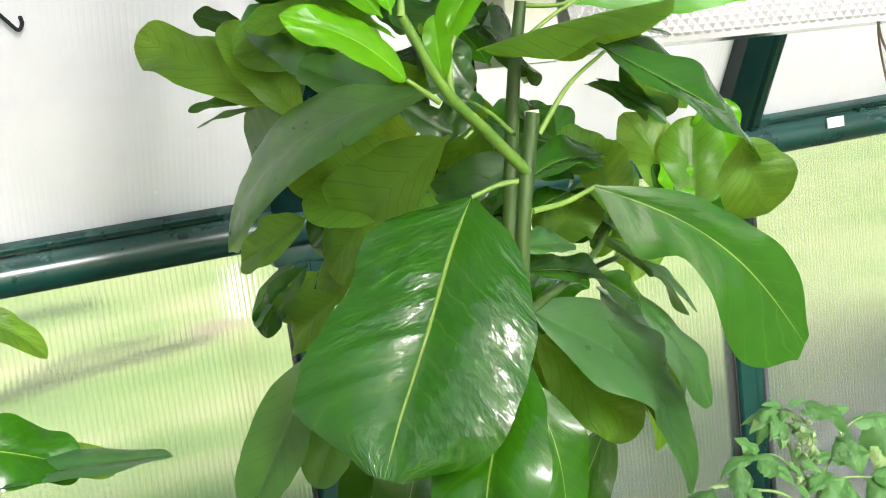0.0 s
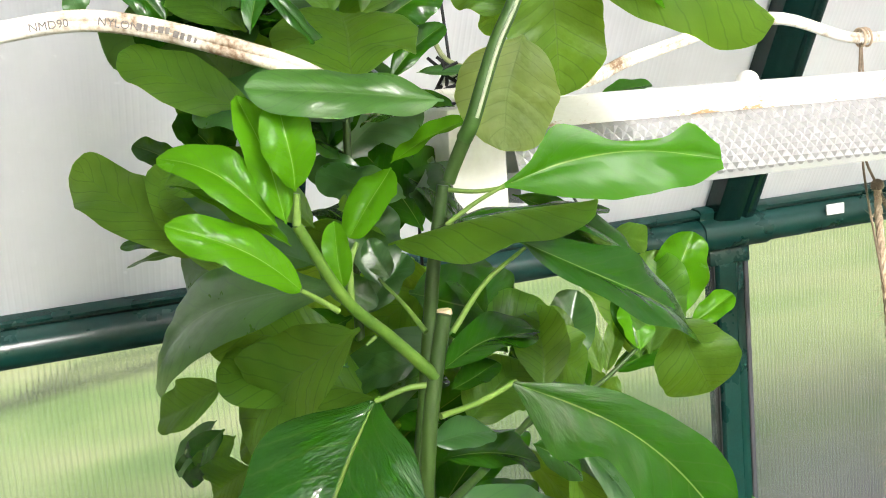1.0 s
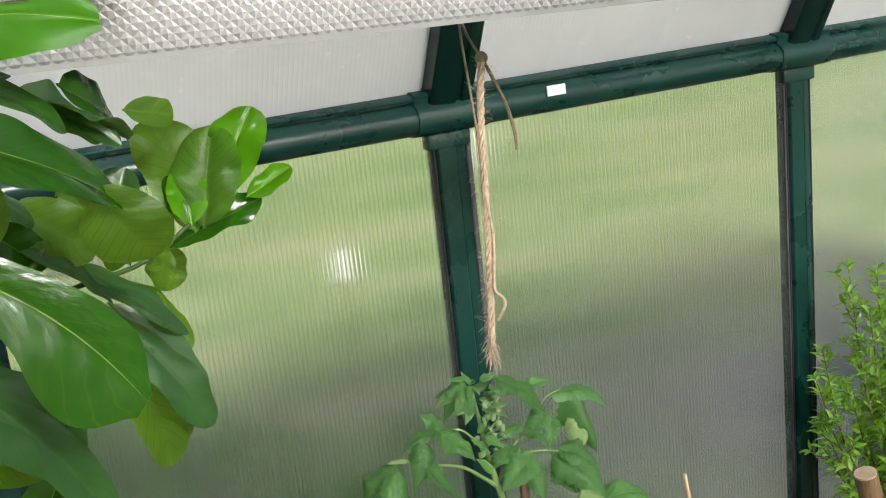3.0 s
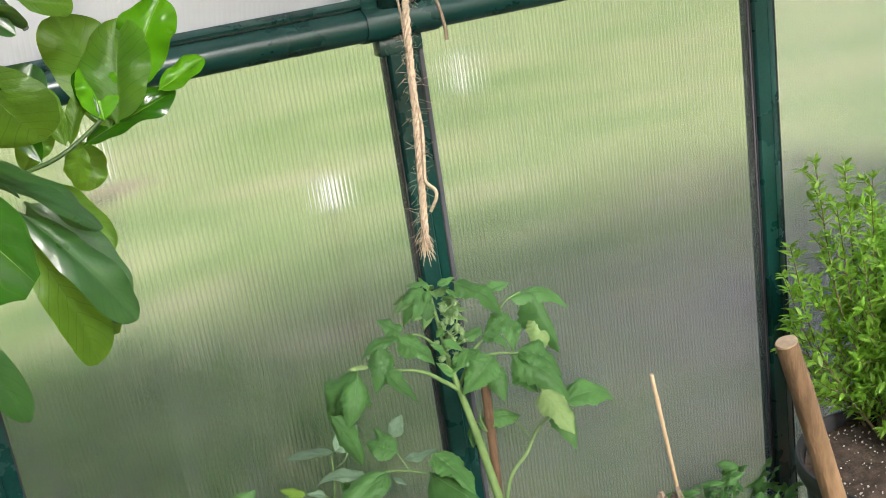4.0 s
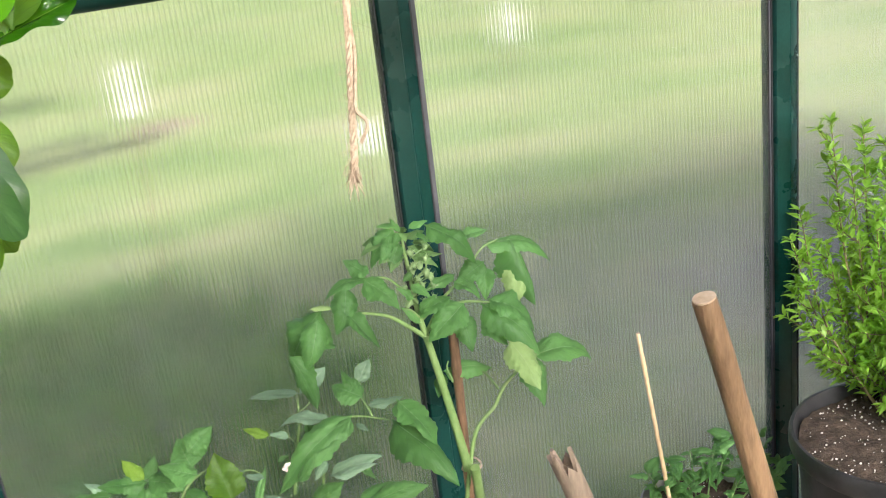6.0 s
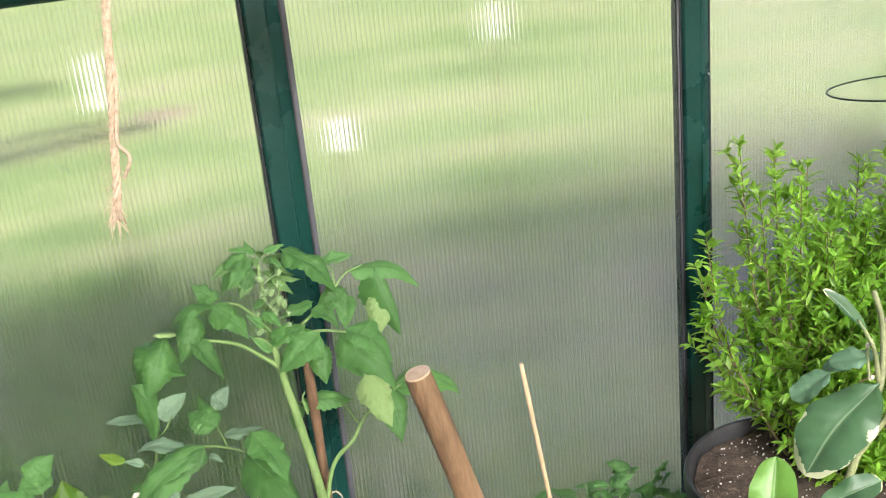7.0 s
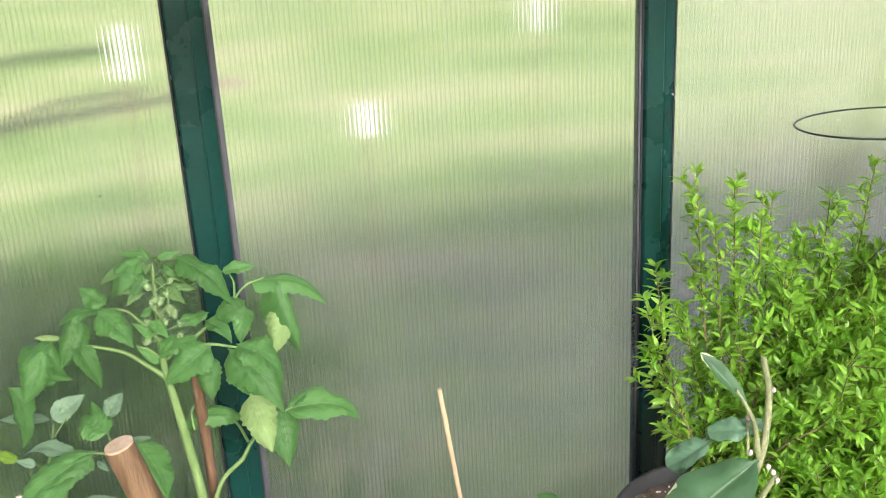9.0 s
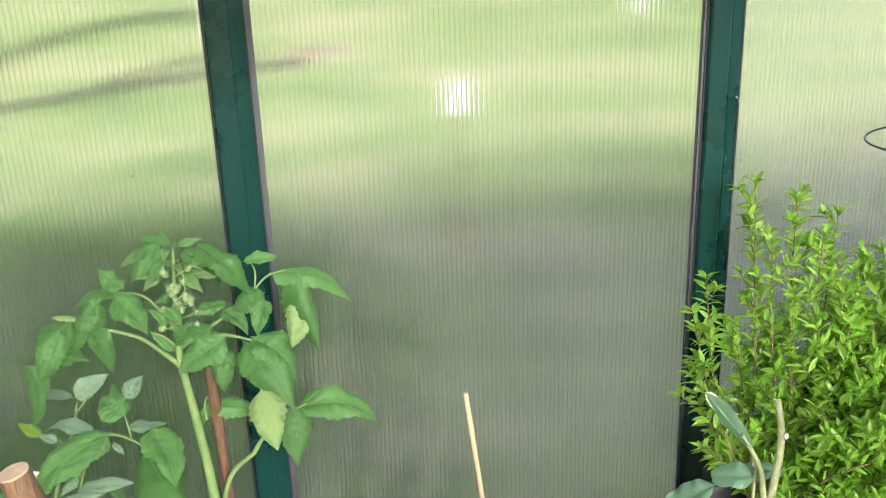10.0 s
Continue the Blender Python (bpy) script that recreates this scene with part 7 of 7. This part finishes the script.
# tips of the leading shoots, each with the side shoots that it bears
LEADERS = (((0.540, -0.083, 1.068), 7), ((0.524, -0.083, 1.025), 5), ((0.530, -0.086, 0.955), 3), ((0.533, -0.088, 0.905), 3), ((0.575, -0.10, 1.010), 11), ((0.590, -0.11, 0.960), 11), ((0.620, -0.12, 1.000), 14),
           ((0.598, -0.082, 1.190), 12), ((0.612, -0.11, 1.120), 15), ((0.651, -0.090, 1.166), 15), ((0.630, -0.14, 1.060), 15), ((0.675, -0.12, 1.125), 16),
           ((0.709, -0.091, 1.142), 16), ((0.690, -0.16, 1.070), 16), ((0.745, -0.11, 1.085), 16), ((0.800, -0.092, 1.130), 15), ((0.780, -0.14, 1.080), 16),
           ((0.872, -0.088, 1.165), 8), ((0.835, -0.13, 1.050), 15), ((0.965, -0.090, 1.175), 16), ((0.950, -0.15, 1.130), 16), ((0.905, -0.12, 1.060), 16))


def grow_shrub():
    rnd = random.Random(21)
    foot = Vector((0.590, -0.235, 0.763))
    wood, green = bmesh.new(), bmesh.new()
    layer = green.loops.layers.uv.new("UVMap")
    plan = [(Vector(tip), count, True) for tip, count in LEADERS]
    # a skirt of low shoots over the soil, and a thicket before the wooden post
    for _ in range(26):
        y = rnd.uniform(-0.42, -0.20)
        x = rnd.uniform(0.555 + 0.5 * max(0.0, -0.27 - y), 0.80)
        plan.append((Vector((x, y, 0.80 + 0.5 * max(0.0, x - 0.57) + rnd.uniform(0.0, 0.06))), 11, True))
    for _ in range(7):
        plan.append((Vector((rnd.uniform(0.80, 0.90), rnd.uniform(-0.22, -0.19), rnd.uniform(1.03, 1.16))), 15, True))
    for _ in range(210):
        x = 0.665 + 0.40 * rnd.random() ** 0.85
        y = -0.06 - 0.34 * rnd.random()
        top = 1.075 - 0.30 * max(0.0, -0.10 - y) - 0.9 * max(0.0, 0.74 - x)
        plan.append((Vector((x, y, foot.z + (top - foot.z) * (0.05 + 0.95 * rnd.random() ** 0.7))), 5, False))
    for tip, count, lead in plan:
        start = foot + Vector((rnd.uniform(-0.02, 0.06), rnd.uniform(-0.03, 0.03), 0))
        mid = start.lerp(tip, 0.5) + Vector((rnd.uniform(-0.02, 0.02), rnd.uniform(-0.03, 0.03), 0.0 if lead else 0.03))
        if lead:
            # leading shoots lean out low and then turn upright
            mid = start + Vector(((tip.x - start.x) * 0.72, (tip.y - start.y) * 0.72, (tip.z - start.z) * 0.45))
        path = bow([start, mid, tip], 8)
        last = len(path) - 1
        tube(wood, path, [0.0028 - 0.0022 * i / last for i in range(last + 1)], 5)
        shoots = [(path, 0.16 if lead else 0.14)]
        for k in range(count):
            f = (0.12 + 0.86 * (k + rnd.random()) / count) * last if lead else rnd.uniform(3.0, last - 1.0)
            i = min(int(f), last - 1)
            p = path[i].lerp(path[i + 1], f - i)
            ahead = (path[i + 1] - path[i]).normalized()
            a = rnd.uniform(0, math.tau)
            if lead:
                d = (ahead * 0.75 + Vector((math.cos(a), 0.8 * math.sin(a), rnd.uniform(-0.1, 0.5)))).normalized()
                reach = rnd.uniform(0.026, 0.078) * (1.15 - 0.75 * f / last)
            else:
                d = Vector((rnd.uniform(-1, 1), rnd.uniform(-1, 0.6), rnd.uniform(0.0, 1.2))).normalized()
                reach = rnd.uniform(0.03, 0.075)
            end = p + d * reach
            end.y = min(end.y, -0.012)
            side = bow([p, p.lerp(end, 0.5) + Vector((0, 0, -0.004)), end], 4)
            tube(wood, side, [0.0011 - 0.0006 * q / (len(side) - 1) for q in range(len(side))], 4)
            shoots.append((side, 0.0))
        for line, first in shoots:
            total = sum((b - a).length for a, b in zip(line, line[1:]))
            pairs = max(3, int(total * (1 - first) / 0.0092))
            for k in range(pairs):
                s = first + (1 - first) * (k + rnd.random() * 0.6) / pairs
                f = min(s, 0.999) * (len(line) - 1)
                p = line[int(f)].lerp(line[int(f) + 1], f - int(f))
                if p.y > -0.012:
                    continue
                small_leaves(green, layer, p, (line[int(f) + 1] - line[int(f)]).normalized(), rnd, 0.0215)
            # a tuft of fresh leaves at the end
            if line[-1].y < -0.02:
                for _ in range(3):
                    small_leaves(green, layer, line[-1], (line[-1] - line[-2]).normalized(), rnd, 0.0190)
    o = part("branch", wood, TWIG, None)
    me = bpy.data.meshes.new("foliage")
    green.to_mesh(me)
    green.free()
    me.materials.append(MYRTLE)
    leaves = tagged(new("foliage", me), "dense narrow bright green leaves", kind="stuff")
    for ob in (o, leaves):
        ob.parent = shrub
        ob.matrix_parent_inverse = Matrix.Translation(shrub.location).inverted()


grow_shrub()

# ---- tomato seedlings ----
seedlings = thing("tomato_seedlings", "small green tomato seedlings crowded in a pot", "seedlings", (0.30, -0.16, 0.666))
seed_rnd = random.Random(8)
for n in range(17):
    a = math.tau * n / 10 + seed_rnd.uniform(-0.3, 0.3)
    q = seed_rnd.uniform(0.01, 0.07)
    foot = Vector((0.315 + q * math.cos(a), -0.15 + 0.7 * q * math.sin(a), 0.662))
    tip = foot + Vector((0.05 * math.cos(a) + 0.02, 0.03 * math.sin(a), seed_rnd.uniform(0.05, 0.100)))
    tip.y = min(tip.y, -0.03)
    stem(seedlings, TOMATO_STEM, [foot, foot.lerp(tip, 0.5) + Vector((0, 0, 0.012)), tip], (0.0015, 0.0009))
    for k in range(8):
        s = 0.35 + 0.65 * k / 7
        p = foot.lerp(tip, s) + Vector((0, 0, 0.012 * math.sin(math.pi * s)))
        d = Vector((seed_rnd.uniform(-1, 1), seed_rnd.uniform(-1, 0.5), seed_rnd.uniform(-0.2, 0.5))).normalized() * seed_rnd.uniform(0.018, 0.038)
        e = p + d
        e.y = min(e.y, -0.012)
        leaflet(seedlings, TOMATO, p, e, (seed_rnd.uniform(-0.4, 0.4), seed_rnd.uniform(-0.8, 0), 1), seed_rnd.uniform(0.4, 0.6), curl=0.2)

# ---- dim shapes on the lawn outside ----
def spot_stand_in(x, y, z, r, h, label):
    """Made-up white cone on a rod, standing in for a glint behind the panels."""
    ob = thing("spot_stand_in", label, "garden marker", (x, y, -0.06), "white markers on the lawn")
    bm = shape()
    lathe(bm, [(r * 1.05, 0.0), (r * 1.05, h * 0.1), (r, h * 0.12), (r * 0.80, h * 0.97), (r * 0.74, h), (0.001, h)], (x, y, z), 24)
    cone_shell = part("upturned_pot", bm, WHITE, None, "white cone")
    bm = shape()
    tube(bm, [(x, y, -0.07), (x, y, z + h * 0.6)], 0.006, 8)
    rod = part("rod", bm, CANE, None)
    for o in (cone_shell, rod):
        o.parent = ob
        o.matrix_parent_inverse = Matrix.Translation(ob.location).inverted()
    return ob


spot_stand_in(0.80, 2.80, 0.51, 0.036, 0.12, "white cone on a rod, stand-in for a glint")
spot_stand_in(-0.07, 2.95, 0.80, 0.022, 0.20, "tall white cone on a rod, stand-in for a bright spot")
spot_stand_in(1.76, 3.40, 0.73, 0.022, 0.18, "narrow white cone on a rod, stand-in for a bright spot")
# added dark limbs and twigs, standing in for tree-shadow streaks out on the lawn
STREAK_DARK = plain("dark_streak", (0.02, 0.025, 0.018), (0.06, 0.06, 0.045), 12, 0.9)
branch = thing("shadow_streaks", "dark limbs standing in for tree shadow on the lawn", "branch", (-1.2, 7.4, -0.06))
for points, radius in (([(-2.6, 5.2, -0.02), (-1.4, 5.6, 0.0), (-0.5, 5.95, 0.01), (0.45, 6.25, 0.0)], 0.020), ([(-1.0, 5.75, 0.0), (-0.5, 6.35, 0.02), (0.1, 6.55, 0.0)], 0.016), ([(-1.8, 5.45, 0.0), (-1.7, 6.9, 0.03), (-0.9, 8.2, 0.02), (-0.1, 8.4, 0.0)], 0.022)):
    bm = shape()
    tube(bm, bow(points, 6), radius, 8)
    o = part("limb", bm, STREAK_DARK, None)
    o.parent = branch
    o.matrix_parent_inverse = Matrix.Translation(branch.location).inverted()
EARTH = plain("bare_earth", (0.22, 0.17, 0.12), (0.36, 0.29, 0.23), 3, 0.95)
bm = shape()
bmesh.ops.create_uvsphere(bm, u_segments=28, v_segments=12, radius=1.0, matrix=Matrix.Translation((0.55, 6.75, -0.10)) @ Matrix.Diagonal((0.30, 0.22, 0.07, 1)))
tagged(part("earth_mound", bm, EARTH), "low mound of bare earth on the lawn", "mound")
